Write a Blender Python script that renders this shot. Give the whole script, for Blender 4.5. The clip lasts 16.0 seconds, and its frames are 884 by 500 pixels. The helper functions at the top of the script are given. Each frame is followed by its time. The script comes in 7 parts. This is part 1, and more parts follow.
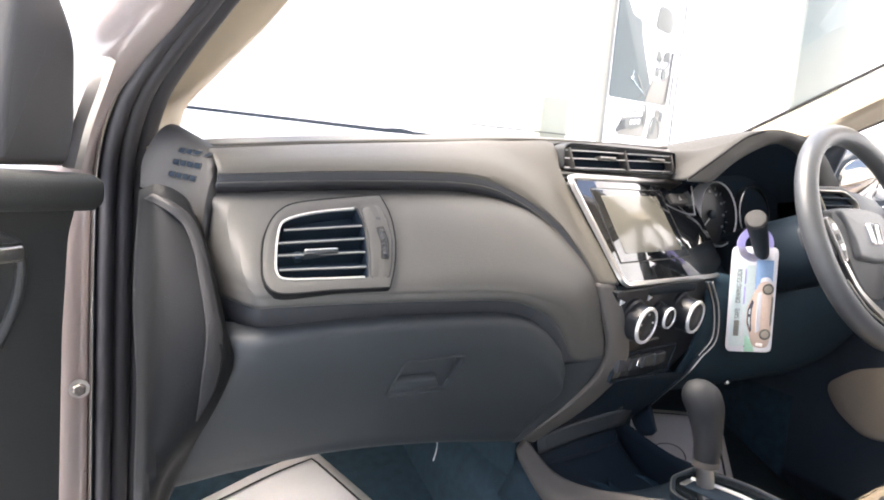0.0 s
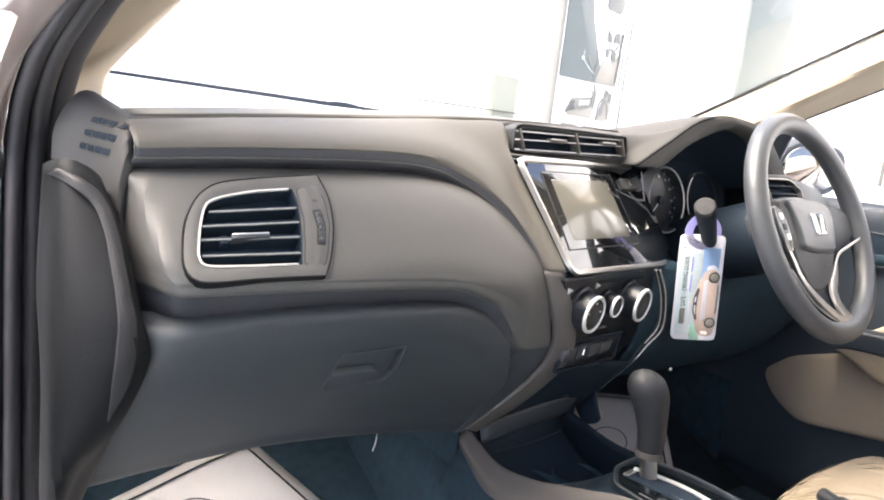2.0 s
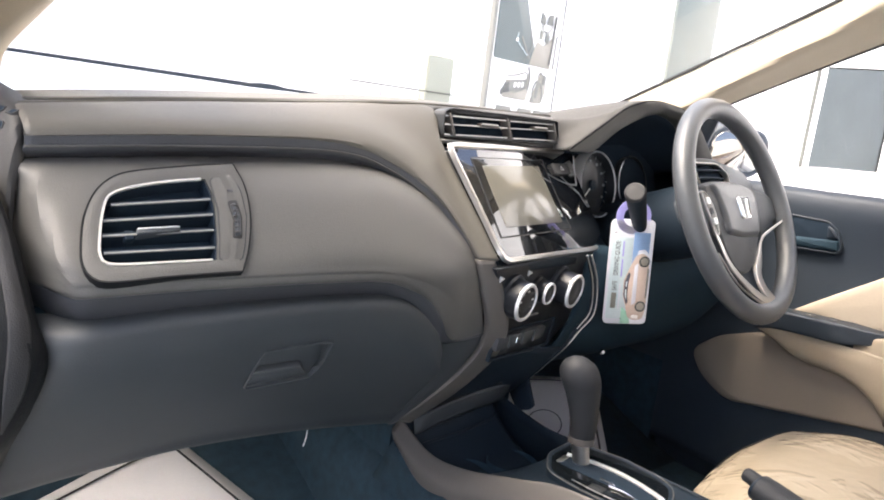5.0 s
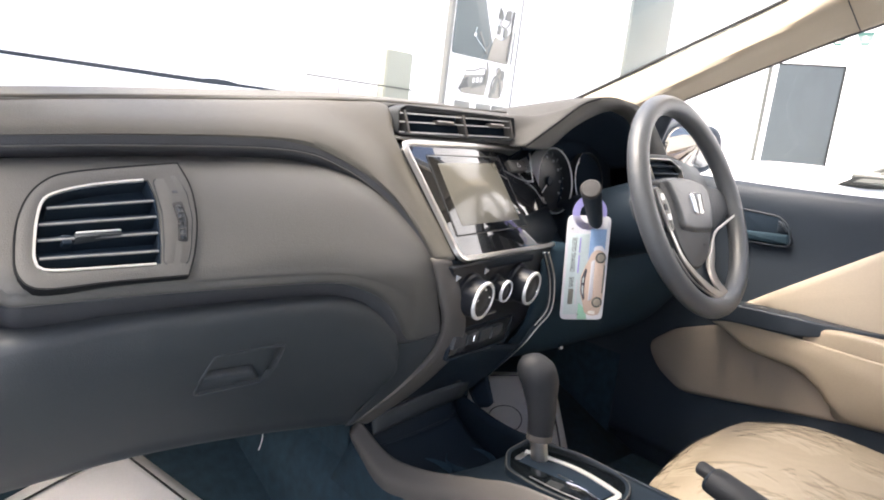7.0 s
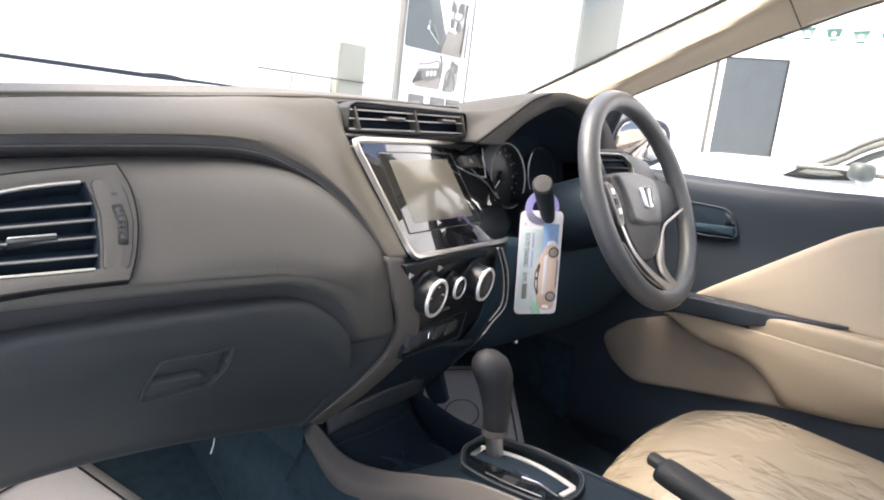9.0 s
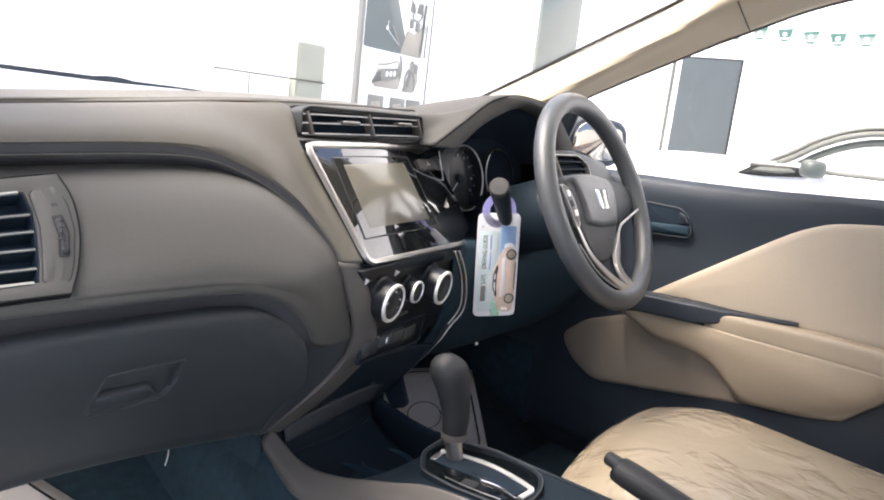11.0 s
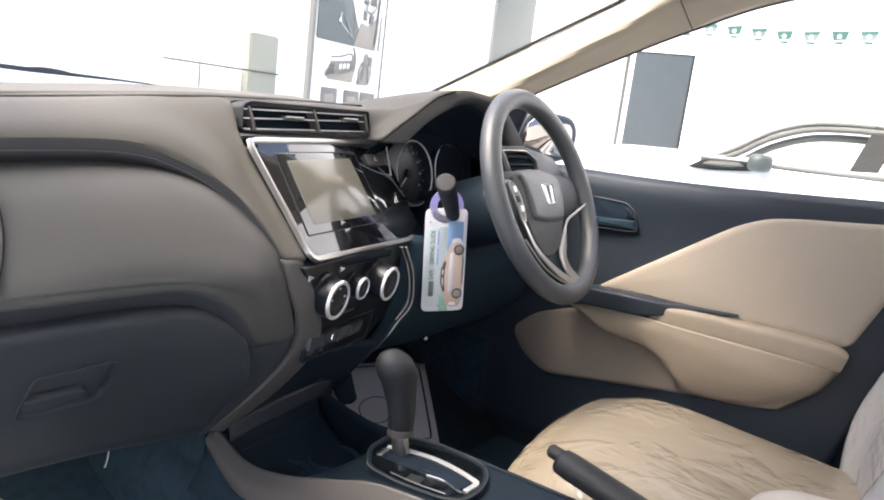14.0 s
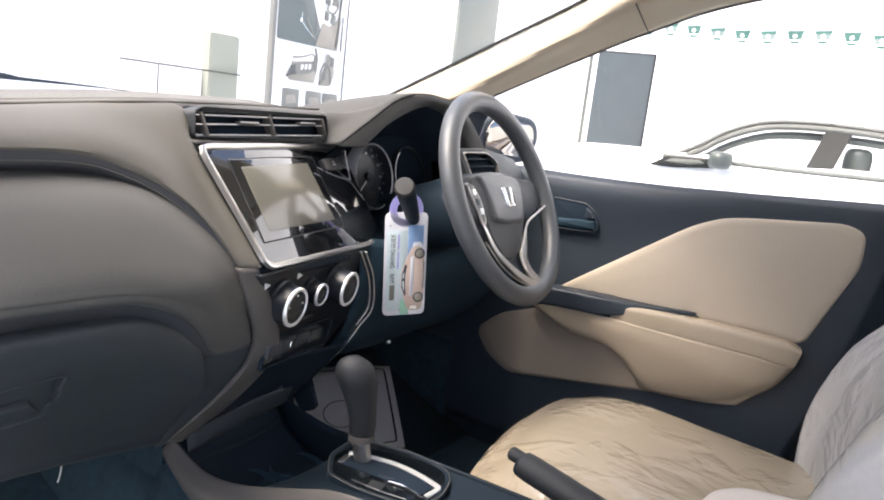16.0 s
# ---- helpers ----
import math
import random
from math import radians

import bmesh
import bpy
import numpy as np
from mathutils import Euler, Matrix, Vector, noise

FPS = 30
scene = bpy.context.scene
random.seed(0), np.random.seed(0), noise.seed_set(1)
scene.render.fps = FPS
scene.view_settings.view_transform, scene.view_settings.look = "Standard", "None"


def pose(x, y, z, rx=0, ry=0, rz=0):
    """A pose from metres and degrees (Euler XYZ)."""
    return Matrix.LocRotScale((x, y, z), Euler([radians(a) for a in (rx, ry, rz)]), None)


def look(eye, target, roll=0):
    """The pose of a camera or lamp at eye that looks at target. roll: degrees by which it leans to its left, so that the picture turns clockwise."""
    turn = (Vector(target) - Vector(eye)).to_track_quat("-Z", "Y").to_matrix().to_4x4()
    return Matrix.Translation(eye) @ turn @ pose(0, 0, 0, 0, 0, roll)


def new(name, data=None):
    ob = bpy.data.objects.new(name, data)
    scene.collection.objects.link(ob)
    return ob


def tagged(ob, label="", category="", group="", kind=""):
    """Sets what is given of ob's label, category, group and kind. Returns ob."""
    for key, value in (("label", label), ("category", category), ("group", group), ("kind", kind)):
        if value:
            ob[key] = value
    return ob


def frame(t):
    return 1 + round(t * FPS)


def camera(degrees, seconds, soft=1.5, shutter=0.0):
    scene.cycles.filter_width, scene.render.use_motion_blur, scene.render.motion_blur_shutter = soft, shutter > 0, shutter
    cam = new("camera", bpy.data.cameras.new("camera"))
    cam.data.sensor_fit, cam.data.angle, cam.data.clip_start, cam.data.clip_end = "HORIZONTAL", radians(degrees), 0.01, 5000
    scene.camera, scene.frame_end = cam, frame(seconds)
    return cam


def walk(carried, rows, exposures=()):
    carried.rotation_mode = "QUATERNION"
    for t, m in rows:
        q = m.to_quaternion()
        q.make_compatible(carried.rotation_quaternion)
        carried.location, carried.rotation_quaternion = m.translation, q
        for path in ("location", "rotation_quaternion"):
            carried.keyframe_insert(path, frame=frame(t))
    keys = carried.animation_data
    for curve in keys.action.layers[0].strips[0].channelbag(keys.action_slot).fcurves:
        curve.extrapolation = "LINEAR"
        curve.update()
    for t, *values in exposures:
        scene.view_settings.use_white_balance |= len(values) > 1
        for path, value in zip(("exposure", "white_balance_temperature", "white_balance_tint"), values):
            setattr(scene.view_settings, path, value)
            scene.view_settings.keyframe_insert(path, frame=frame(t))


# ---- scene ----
cam = camera(65.0, 16.0, soft=1.9)
PATH = [
    (0, (-0.734, -0.573, 1.019), (0.271, 1.133, 0.736), 5.0),
    (0.5, (-0.722, -0.556, 1.023), (0.34, 1.113, 0.727), 5.8),
    (1, (-0.717, -0.547, 1.024), (0.375, 1.099, 0.714), 6.2),
    (1.5, (-0.712, -0.541, 1.023), (0.406, 1.085, 0.698), 6.5),
    (2, (-0.707, -0.536, 1.023), (0.427, 1.077, 0.687), 6.7),
    (2.5, (-0.702, -0.532, 1.024), (0.458, 1.059, 0.675), 6.9),
    (3, (-0.698, -0.53, 1.025), (0.488, 1.04, 0.668), 6.9),
    (3.5, (-0.695, -0.527, 1.026), (0.513, 1.025, 0.666), 6.9),
    (4, (-0.691, -0.525, 1.027), (0.539, 1.009, 0.663), 6.9),
    (6.5, (-0.673, -0.52, 1.033), (0.659, 0.925, 0.663), 6.9),
    (7, (-0.671, -0.52, 1.034), (0.682, 0.905, 0.663), 6.9),
    (7.5, (-0.669, -0.519, 1.036), (0.707, 0.884, 0.663), 6.9),
    (8, (-0.667, -0.52, 1.037), (0.727, 0.864, 0.662), 6.8),
    (8.5, (-0.665, -0.519, 1.038), (0.754, 0.839, 0.661), 6.8),
    (9, (-0.663, -0.52, 1.04), (0.776, 0.817, 0.662), 6.8),
    (11.5, (-0.652, -0.526, 1.048), (0.87, 0.717, 0.678), 6.6),
    (12, (-0.651, -0.528, 1.048), (0.886, 0.697, 0.675), 6.7),
    (12.5, (-0.649, -0.53, 1.05), (0.901, 0.677, 0.674), 6.9),
    (13, (-0.647, -0.533, 1.051), (0.917, 0.656, 0.673), 7.0),
    (13.5, (-0.644, -0.536, 1.053), (0.927, 0.643, 0.675), 7.1),
    (14, (-0.642, -0.539, 1.055), (0.936, 0.63, 0.677), 7.0),
    (14.5, (-0.64, -0.541, 1.057), (0.949, 0.614, 0.678), 6.9),
    (15, (-0.637, -0.543, 1.059), (0.962, 0.598, 0.681), 6.8),
    (15.5, (-0.634, -0.544, 1.062), (0.979, 0.576, 0.683), 6.8),
    (16, (-0.632, -0.547, 1.064), (0.999, 0.55, 0.692), 6.7),
]
walk(cam, [(t, look(eye, target, roll)) for t, eye, target, roll in PATH], exposures=[(0.0, 2.86, 6750, 10), (4.0, 2.64, 6750, 10), (8.0, 2.44, 6700, 10), (16.0, 2.19, 6500, 10)])

# ---- daylight ----
world = bpy.data.worlds.new("daylight")
scene.world = world
world.use_nodes = True
wn = world.node_tree.nodes
sky = wn.new("ShaderNodeTexSky")
sky.sky_type = "NISHITA"
sky.sun_disc = False
sky.sun_elevation, sky.sun_rotation = radians(64), radians(-66)
sky.air_density, sky.dust_density, sky.ozone_density = 0.7, 5.0, 0.6
wn["Background"].inputs["Strength"].default_value = 0.15
world.node_tree.links.new(sky.outputs["Color"], wn["Background"].inputs["Color"])
sun_data = bpy.data.lights.new("sun", "SUN")
sun_data.energy, sun_data.angle, sun_data.color = 1.3, radians(55), (1.0, 0.94, 0.85)
sun = new("sun", sun_data)
sun.matrix_world = look((-2.67, 1.19, 6), (0, 0, 0))


# ---- materials ----
def mat(name, col, rough=0.5, metal=0.0, var=0.12, scale=6.0, grain=0.0, grain_scale=900.0, coat=0.0, spec=0.5, rough_var=0.08, sheen=0.0):
    """A surface with slow colour drift, fine speckle, uneven gloss and a fine relief."""
    m = bpy.data.materials.new(name)
    m.use_nodes = True
    nt = m.node_tree
    b = nt.nodes["Principled BSDF"]
    b.inputs["Metallic"].default_value = metal
    b.inputs["Coat Weight"].default_value = coat
    b.inputs["Coat Roughness"].default_value = 0.04
    b.inputs["Specular IOR Level"].default_value = spec
    b.inputs["Sheen Weight"].default_value = sheen
    if spec >= 1.0:
        b.inputs["IOR"].default_value, b.inputs["Coat IOR"].default_value = 1.65, 1.6
    co = nt.nodes.new("ShaderNodeTexCoord")
    slow = nt.nodes.new("ShaderNodeTexNoise")
    slow.inputs["Scale"].default_value, slow.inputs["Detail"].default_value = scale, 5
    fine = nt.nodes.new("ShaderNodeTexNoise")
    fine.inputs["Scale"].default_value, fine.inputs["Detail"].default_value = scale * 40, 3
    nt.links.new(co.outputs["Object"], slow.inputs["Vector"])
    nt.links.new(co.outputs["Object"], fine.inputs["Vector"])
    both = nt.nodes.new("ShaderNodeMix")
    both.data_type = "FLOAT"
    both.inputs[0].default_value = 0.35
    nt.links.new(slow.outputs["Fac"], both.inputs[2])
    nt.links.new(fine.outputs["Fac"], both.inputs[3])
    ramp = nt.nodes.new("ShaderNodeValToRGB")
    ramp.color_ramp.elements[0].position, ramp.color_ramp.elements[1].position = 0.3, 0.7
    ramp.color_ramp.elements[0].color = (*[c * (1 - var) for c in col], 1)
    ramp.color_ramp.elements[1].color = (*[min(1, c * (1 + var)) for c in col], 1)
    nt.links.new(both.outputs[0], ramp.inputs["Fac"])
    nt.links.new(ramp.outputs["Color"], b.inputs["Base Color"])
    rr = nt.nodes.new("ShaderNodeMapRange")
    rr.inputs["To Min"].default_value, rr.inputs["To Max"].default_value = max(0, rough - rough_var), min(1, rough + rough_var)
    nt.links.new(both.outputs[0], rr.inputs["Value"])
    nt.links.new(rr.outputs["Result"], b.inputs["Roughness"])
    if grain:
        cell = nt.nodes.new("ShaderNodeTexVoronoi")
        cell.inputs["Scale"].default_value = grain_scale
        nt.links.new(co.outputs["Object"], cell.inputs["Vector"])
        bump = nt.nodes.new("ShaderNodeBump")
        bump.inputs["Strength"].default_value, bump.inputs["Distance"].default_value = grain, 0.0006
        nt.links.new(cell.outputs["Distance"], bump.inputs["Height"])
        nt.links.new(bump.outputs["Normal"], b.inputs["Normal"])
    return m


def glass(name, col=(1, 1, 1), rough=0.0, ior=1.25):
    m = bpy.data.materials.new(name)
    m.use_nodes = True
    nt = m.node_tree
    nt.nodes.remove(nt.nodes["Principled BSDF"])
    clear, gloss, mix, fres = [nt.nodes.new("ShaderNode" + k) for k in ("BsdfTransparent", "BsdfGlossy", "MixShader", "Fresnel")]
    clear.inputs["Color"].default_value = (*col, 1)
    gloss.inputs["Roughness"].default_value = rough
    fres.inputs["IOR"].default_value = ior
    nt.links.new(fres.outputs[0], mix.inputs[0])
    nt.links.new(clear.outputs[0], mix.inputs[1])
    nt.links.new(gloss.outputs[0], mix.inputs[2])
    nt.links.new(mix.outputs[0], nt.nodes["Material Output"].inputs["Surface"])
    return m


def film(name, col, wrap=0.5):
    """Cushion fabric under a wrinkled clear plastic wrap."""
    m = mat(name, col, rough=0.55, var=0.08, scale=4)
    nt = m.node_tree
    b = nt.nodes["Principled BSDF"]
    b.inputs["Coat Weight"].default_value = wrap
    b.inputs["Coat Roughness"].default_value = 0.08
    b.inputs["Coat IOR"].default_value = 1.75
    co = nt.nodes.new("ShaderNodeTexCoord")
    mp = nt.nodes.new("ShaderNodeMapping")
    mp.inputs["Rotation"].default_value = (0.1, 0.1, 0.25)
    mp.inputs["Scale"].default_value = (4.0, 1.0, 2.5)
    nt.links.new(co.outputs["Object"], mp.inputs["Vector"])

    def step(kind, *values):
        n = nt.nodes.new("ShaderNodeMath")
        n.operation = kind
        for k, v in enumerate(values):
            if isinstance(v, (int, float)):
                n.inputs[k].default_value = v
            else:
                nt.links.new(v, n.inputs[k])
        return n.outputs[0]

    def wave(scale, vector, detail=2.0, twist=0.6):
        n = nt.nodes.new("ShaderNodeTexNoise")
        n.inputs["Scale"].default_value, n.inputs["Detail"].default_value, n.inputs["Distortion"].default_value = scale, detail, twist
        nt.links.new(vector, n.inputs["Vector"])
        return n.outputs["Fac"]

    across = nt.nodes.new("ShaderNodeMapping")
    across.inputs["Rotation"].default_value = (0.2, 0.0, 0.95)
    across.inputs["Scale"].default_value = (3.5, 1.1, 2.5)
    nt.links.new(co.outputs["Object"], across.inputs["Vector"])

    def spots(scale, level):
        return step("MAXIMUM", 0.0, step("MINIMUM", 1.0, step("MULTIPLY", step("SUBTRACT", wave(scale, co.outputs["Object"], 3.0), level), 6.0)))

    runs = step("MULTIPLY", wave(5.0, mp.outputs["Vector"], 5.0, 2.2), spots(8.0, 0.50))
    kinks = step("MULTIPLY", wave(8.0, across.outputs["Vector"], 4.0, 1.8), spots(11.0, 0.55))
    height = step("ADD", step("ADD", runs, step("MULTIPLY", kinks, 0.6)), step("MULTIPLY", wave(9.0, co.outputs["Object"], 2.0), 0.25))
    bump = nt.nodes.new("ShaderNodeBump")
    bump.inputs["Strength"].default_value, bump.inputs["Distance"].default_value = 0.8, 0.014
    nt.links.new(height, bump.inputs["Height"])
    nt.links.new(bump.outputs["Normal"], b.inputs["Coat Normal"])
    soft = nt.nodes.new("ShaderNodeBump")
    soft.inputs["Strength"].default_value, soft.inputs["Distance"].default_value = 0.03, 0.002
    nt.links.new(height, soft.inputs["Height"])
    nt.links.new(soft.outputs["Normal"], b.inputs["Normal"])
    return m


DASH = mat("dash_grey_plastic", (0.091, 0.089, 0.083), rough=0.56, var=0.07, grain=0.35, spec=0.42)
DASH_TOP = mat("dash_top_plastic", (0.100, 0.094, 0.080), rough=0.52, var=0.07, grain=0.35, spec=0.45)
HOOD = mat("hood_matt_plastic", (0.062, 0.061, 0.058), rough=0.68, var=0.07, grain=0.35, spec=0.22)
DASH_LOW = mat("dash_black_plastic", (0.043, 0.049, 0.054), rough=0.55, var=0.08, grain=0.35)
BLACK = mat("black_plastic", (0.0125, 0.0210, 0.0310), rough=0.5, var=0.1, grain=0.2, spec=0.2)
# near-black for hollows, slots and recesses: their shade is put into the colour
VOID = mat("hollow_shade_black", (0.017, 0.027, 0.040), rough=0.9, var=0.1, spec=0.1)
VANE = mat("vane_edge_satin", (0.36, 0.36, 0.35), rough=0.35, metal=0.5, var=0.04)
# slate plastic, also used where shade under brow and pad is coloured in
BAND = mat("slate_and_shade_plastic", (0.050, 0.053, 0.060), rough=0.5, var=0.06, grain=0.3)
TRIM = mat("satin_grey_trim", (0.125, 0.115, 0.105), rough=0.42, metal=0.2, var=0.05)
CHROME = mat("chrome", (0.82, 0.82, 0.83), rough=0.12, metal=1.0, var=0.02, rough_var=0.04)
BRIGHT = mat("bright_silver_ring", (0.88, 0.88, 0.87), rough=0.32, metal=0.55, var=0.02)
KNOB = mat("knob_black_vinyl", (0.020, 0.022, 0.025), rough=0.58, var=0.1, grain=0.4, spec=0.4)
AIRBAG = mat("airbag_vinyl", (0.046, 0.049, 0.052), rough=0.5, var=0.08, grain=0.4)
SATIN = mat("satin_silver", (0.60, 0.58, 0.55), rough=0.33, metal=1.0, var=0.03)
PIANO = mat("piano_black", (0.010, 0.011, 0.013), rough=0.05, var=0.1, coat=1.0, spec=0.9, rough_var=0.02)
# beige base stands for the pale reflection on the dark screen
SCREEN = mat("screen_glare_beige", (0.140, 0.134, 0.112), rough=0.14, var=0.03, spec=0.75, rough_var=0.02)
WHEEL = mat("wheel_black_grain", (0.072, 0.078, 0.085), rough=0.36, var=0.08, grain=0.3)
BEIGE = mat("beige_vinyl", (0.53, 0.455, 0.355), rough=0.55, var=0.05, grain=0.4, grain_scale=700)
BEIGE_ARM = mat("beige_armrest_vinyl", (0.40, 0.335, 0.250), rough=0.55, var=0.06, grain=0.4, grain_scale=700)
BEIGE_LT = mat("beige_liner", (0.43, 0.37, 0.275), rough=0.75, var=0.04, grain=0.3)
# door beige darkened: shade inside the map pocket as a colour
BEIGE_DK = mat("beige_pocket_shade", (0.27, 0.225, 0.178), rough=0.65, var=0.05, grain=0.4, grain_scale=700)
CHEEK = mat("end_cover_plastic", (0.019, 0.022, 0.024), rough=0.55, var=0.08, grain=0.35)
COVER = mat("end_cover_matt", (0.009, 0.010, 0.011), rough=0.6, var=0.1, grain=0.35, spec=0.18)
# lighter grey for the end cover's lit edge, and for the stalk cap
COVER_RIM = mat("lit_edge_and_cap_grey", (0.030, 0.030, 0.031), rough=0.55, var=0.08, grain=0.35, spec=0.3)
ARM = mat("pale_vinyl", (0.62, 0.56, 0.49), rough=0.5, var=0.04, grain=0.3)
SLATE = mat("poster_slate_blue", (0.095, 0.118, 0.117), rough=0.4)
DOORBLK = mat("door_black_plastic", (0.023, 0.033, 0.046), rough=0.5, var=0.1, grain=0.35)
DOORGREY = mat("door_grey_plastic", (0.040, 0.042, 0.040), rough=0.5, var=0.12, grain=0.35)
# dash grey darkened for the shaded tweeter pod; plain grey on small trims
POD = mat("shaded_dash_and_trim_grey", (0.056, 0.055, 0.053), rough=0.6, var=0.07, grain=0.35, spec=0.3)
CARPET = mat("carpet_black", (0.017, 0.040, 0.056), rough=0.95, var=0.4, scale=60, grain=0.8, grain_scale=500)
RUBBER = mat("seal_rubber", (0.040, 0.039, 0.043), rough=0.6, var=0.15)
PAINT = mat("body_paint_pearl", (0.36, 0.30, 0.27), rough=0.22, metal=0.25, var=0.04, coat=1.0)
JAMB = mat("jamb_paint", (0.46, 0.39, 0.36), rough=0.3, metal=0.1, var=0.05, coat=1.0)
SEAT = film("wrapped_seat_beige", (0.40, 0.335, 0.245), wrap=1.0)
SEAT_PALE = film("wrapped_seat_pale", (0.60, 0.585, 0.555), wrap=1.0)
PAPER = mat("paper_white", (0.79, 0.76, 0.73), rough=0.8, var=0.05, grain=0.2, grain_scale=300)
INK = mat("ink_black", (0.02, 0.02, 0.02), rough=0.7)
GLASS = glass("clear_glass")
WHITE_WALL = mat("white_wall_paint", (0.82, 0.81, 0.79), rough=0.85, var=0.03, scale=1.5)
TILE = mat("grey_floor_tile", (0.40, 0.46, 0.53), rough=0.15, var=0.03, scale=1.5)
CREAM = mat("cream_paint", (0.60, 0.59, 0.49), rough=0.8, var=0.05)
PLINTH = mat("grey_green_panel", (0.27, 0.28, 0.235), rough=0.7, var=0.06)
BOARD = mat("pale_board_face", (0.15, 0.172, 0.158), rough=0.35, var=0.08)
PANEL = mat("climate_panel_black", (0.011, 0.013, 0.017), rough=0.32, var=0.1, spec=0.35)
# black plastic lifted to navy: veiling glare over dark parts, put into the colour
SHADE = mat("knee_glare_navy", (0.021, 0.042, 0.060), rough=0.7, var=0.1, spec=0.15)
GATE = mat("gate_gloss_black", (0.006, 0.008, 0.010), rough=0.10, var=0.1, spec=0.22, rough_var=0.03)
DIAL = mat("dial_face_grey", (0.018, 0.021, 0.025), rough=0.35, var=0.1)
LIP = mat("vent_lip_silver", (0.80, 0.79, 0.76), rough=0.30, metal=0.6, var=0.02)
DIALMARK = mat("dial_print_pale", (0.26, 0.27, 0.28), rough=0.6, var=0.05)
MINT = mat("flag_pale_mint", (0.17, 0.215, 0.195), rough=0.8)
WING = mat("car_mirror_green_grey", (0.062, 0.072, 0.064), rough=0.4)
FARDARK = mat("far_pillar_grey", (0.011, 0.0125, 0.0115), rough=0.5, spec=0.2)
FARGREY = mat("far_trim_grey", (0.105, 0.108, 0.096), rough=0.5, spec=0.3)
DARKGLASS = mat("dark_door_glass", (0.064, 0.076, 0.080), rough=0.10, var=0.15, scale=2.0, coat=0.3)
TAG_W = mat("tag_card_white", (0.66, 0.67, 0.72), rough=0.3, var=0.03, coat=0.4)
TAG_B = mat("tag_blue", (0.24, 0.38, 0.60), rough=0.3, coat=0.4)
TAG_C = mat("tag_pale_cyan", (0.56, 0.66, 0.68), rough=0.3, coat=0.4)
TAG_V = mat("tag_violet", (0.38, 0.36, 0.72), rough=0.3, coat=0.6)
TAG_G = mat("tag_green", (0.30, 0.56, 0.44), rough=0.3, coat=0.4)
TAG_O = mat("tag_gold_car", (0.52, 0.41, 0.345), rough=0.3, coat=0.4)
TAG_K = mat("tag_dark", (0.06, 0.06, 0.08), rough=0.4)
GREEN = mat("flag_green", (0.048, 0.122, 0.102), rough=0.8)
POST_D = mat("poster_slate", (0.065, 0.068, 0.066), rough=0.4)
POST_M = mat("poster_grey", (0.165, 0.168, 0.152), rough=0.4)
POST_T = mat("poster_tan", (0.27, 0.25, 0.212), rough=0.4)
CARWHITE = mat("white_car_paint", (0.78, 0.78, 0.78), rough=0.25, coat=1.0, var=0.02)
LAMP = mat("mirror_glass", (0.42, 0.39, 0.35), rough=0.02, metal=1.0, var=0.0, rough_var=0.01)


# ---- mesh tools ----
def part(name, bm, material, parent=None, label="", smooth=True):
    me = bpy.data.meshes.new(name)
    bmesh.ops.recalc_face_normals(bm, faces=bm.faces)
    bm.to_mesh(me)
    bm.free()
    me.materials.append(material)
    if smooth:
        me.shade_smooth()
        me.set_sharp_from_angle(angle=radians(38))
    ob = new(name, me)
    if parent is not None:
        ob.parent = parent
    if label:
        tagged(ob, label)
    return ob


def thing(name, label, category, group="", kind=""):
    return tagged(new(name), label, category, group, kind)


def spline(pts, n, closed=False):
    """n points along a smooth curve through pts, evenly spaced by length."""
    p = [Vector(q) for q in pts]
    k = len(p)
    raw = []
    segs = k if closed else k - 1
    for i in range(segs):
        if closed:
            a, b, c, d = p[i - 1], p[i], p[(i + 1) % k], p[(i + 2) % k]
        else:
            b, c = p[i], p[i + 1]
            a = p[i - 1] if i else b * 2 - c
            d = p[i + 2] if i + 2 < k else c * 2 - b
        for j in range(12):
            t = j / 12
            raw.append(0.5 * (2 * b + (c - a) * t + (2 * a - 5 * b + 4 * c - d) * t * t + (3 * b - a - 3 * c + d) * t ** 3))
    raw.append(raw[0].copy() if closed else p[-1].copy())
    run = [0.0]
    for a, b in zip(raw, raw[1:]):
        run.append(run[-1] + (b - a).length)
    out, j = [], 0
    for i in range(n):
        s = run[-1] * i / (n if closed else n - 1)
        while j < len(run) - 2 and run[j + 1] < s:
            j += 1
        f = (s - run[j]) / max(1e-9, run[j + 1] - run[j])
        out.append(raw[j].lerp(raw[j + 1], f))
    return out


def grid(rows, wrap_u=False, wrap_v=False):
    bm = bmesh.new()
    v = [[bm.verts.new(q) for q in r] for r in rows]
    nr, nc = len(v), len(v[0])
    for i in range(nr if wrap_v else nr - 1):
        for j in range(nc if wrap_u else nc - 1):
            bm.faces.new((v[i][j], v[i][(j + 1) % nc], v[(i + 1) % nr][(j + 1) % nc], v[(i + 1) % nr][j]))
    return bm


def loft(rails, nu=40, nv=20):
    r = [spline(q, nu) for q in rails]
    cols = [spline([q[i] for q in r], nv) for i in range(nu)]
    return grid(cols)


def shell(name, rails, material, parent, label="", nu=40, nv=20, thick=0.003):
    ob = part(name, loft(rails, nu, nv), material, parent, label)
    s = ob.modifiers.new("thickness", "SOLIDIFY")
    s.thickness, s.offset = thick, 0
    return ob


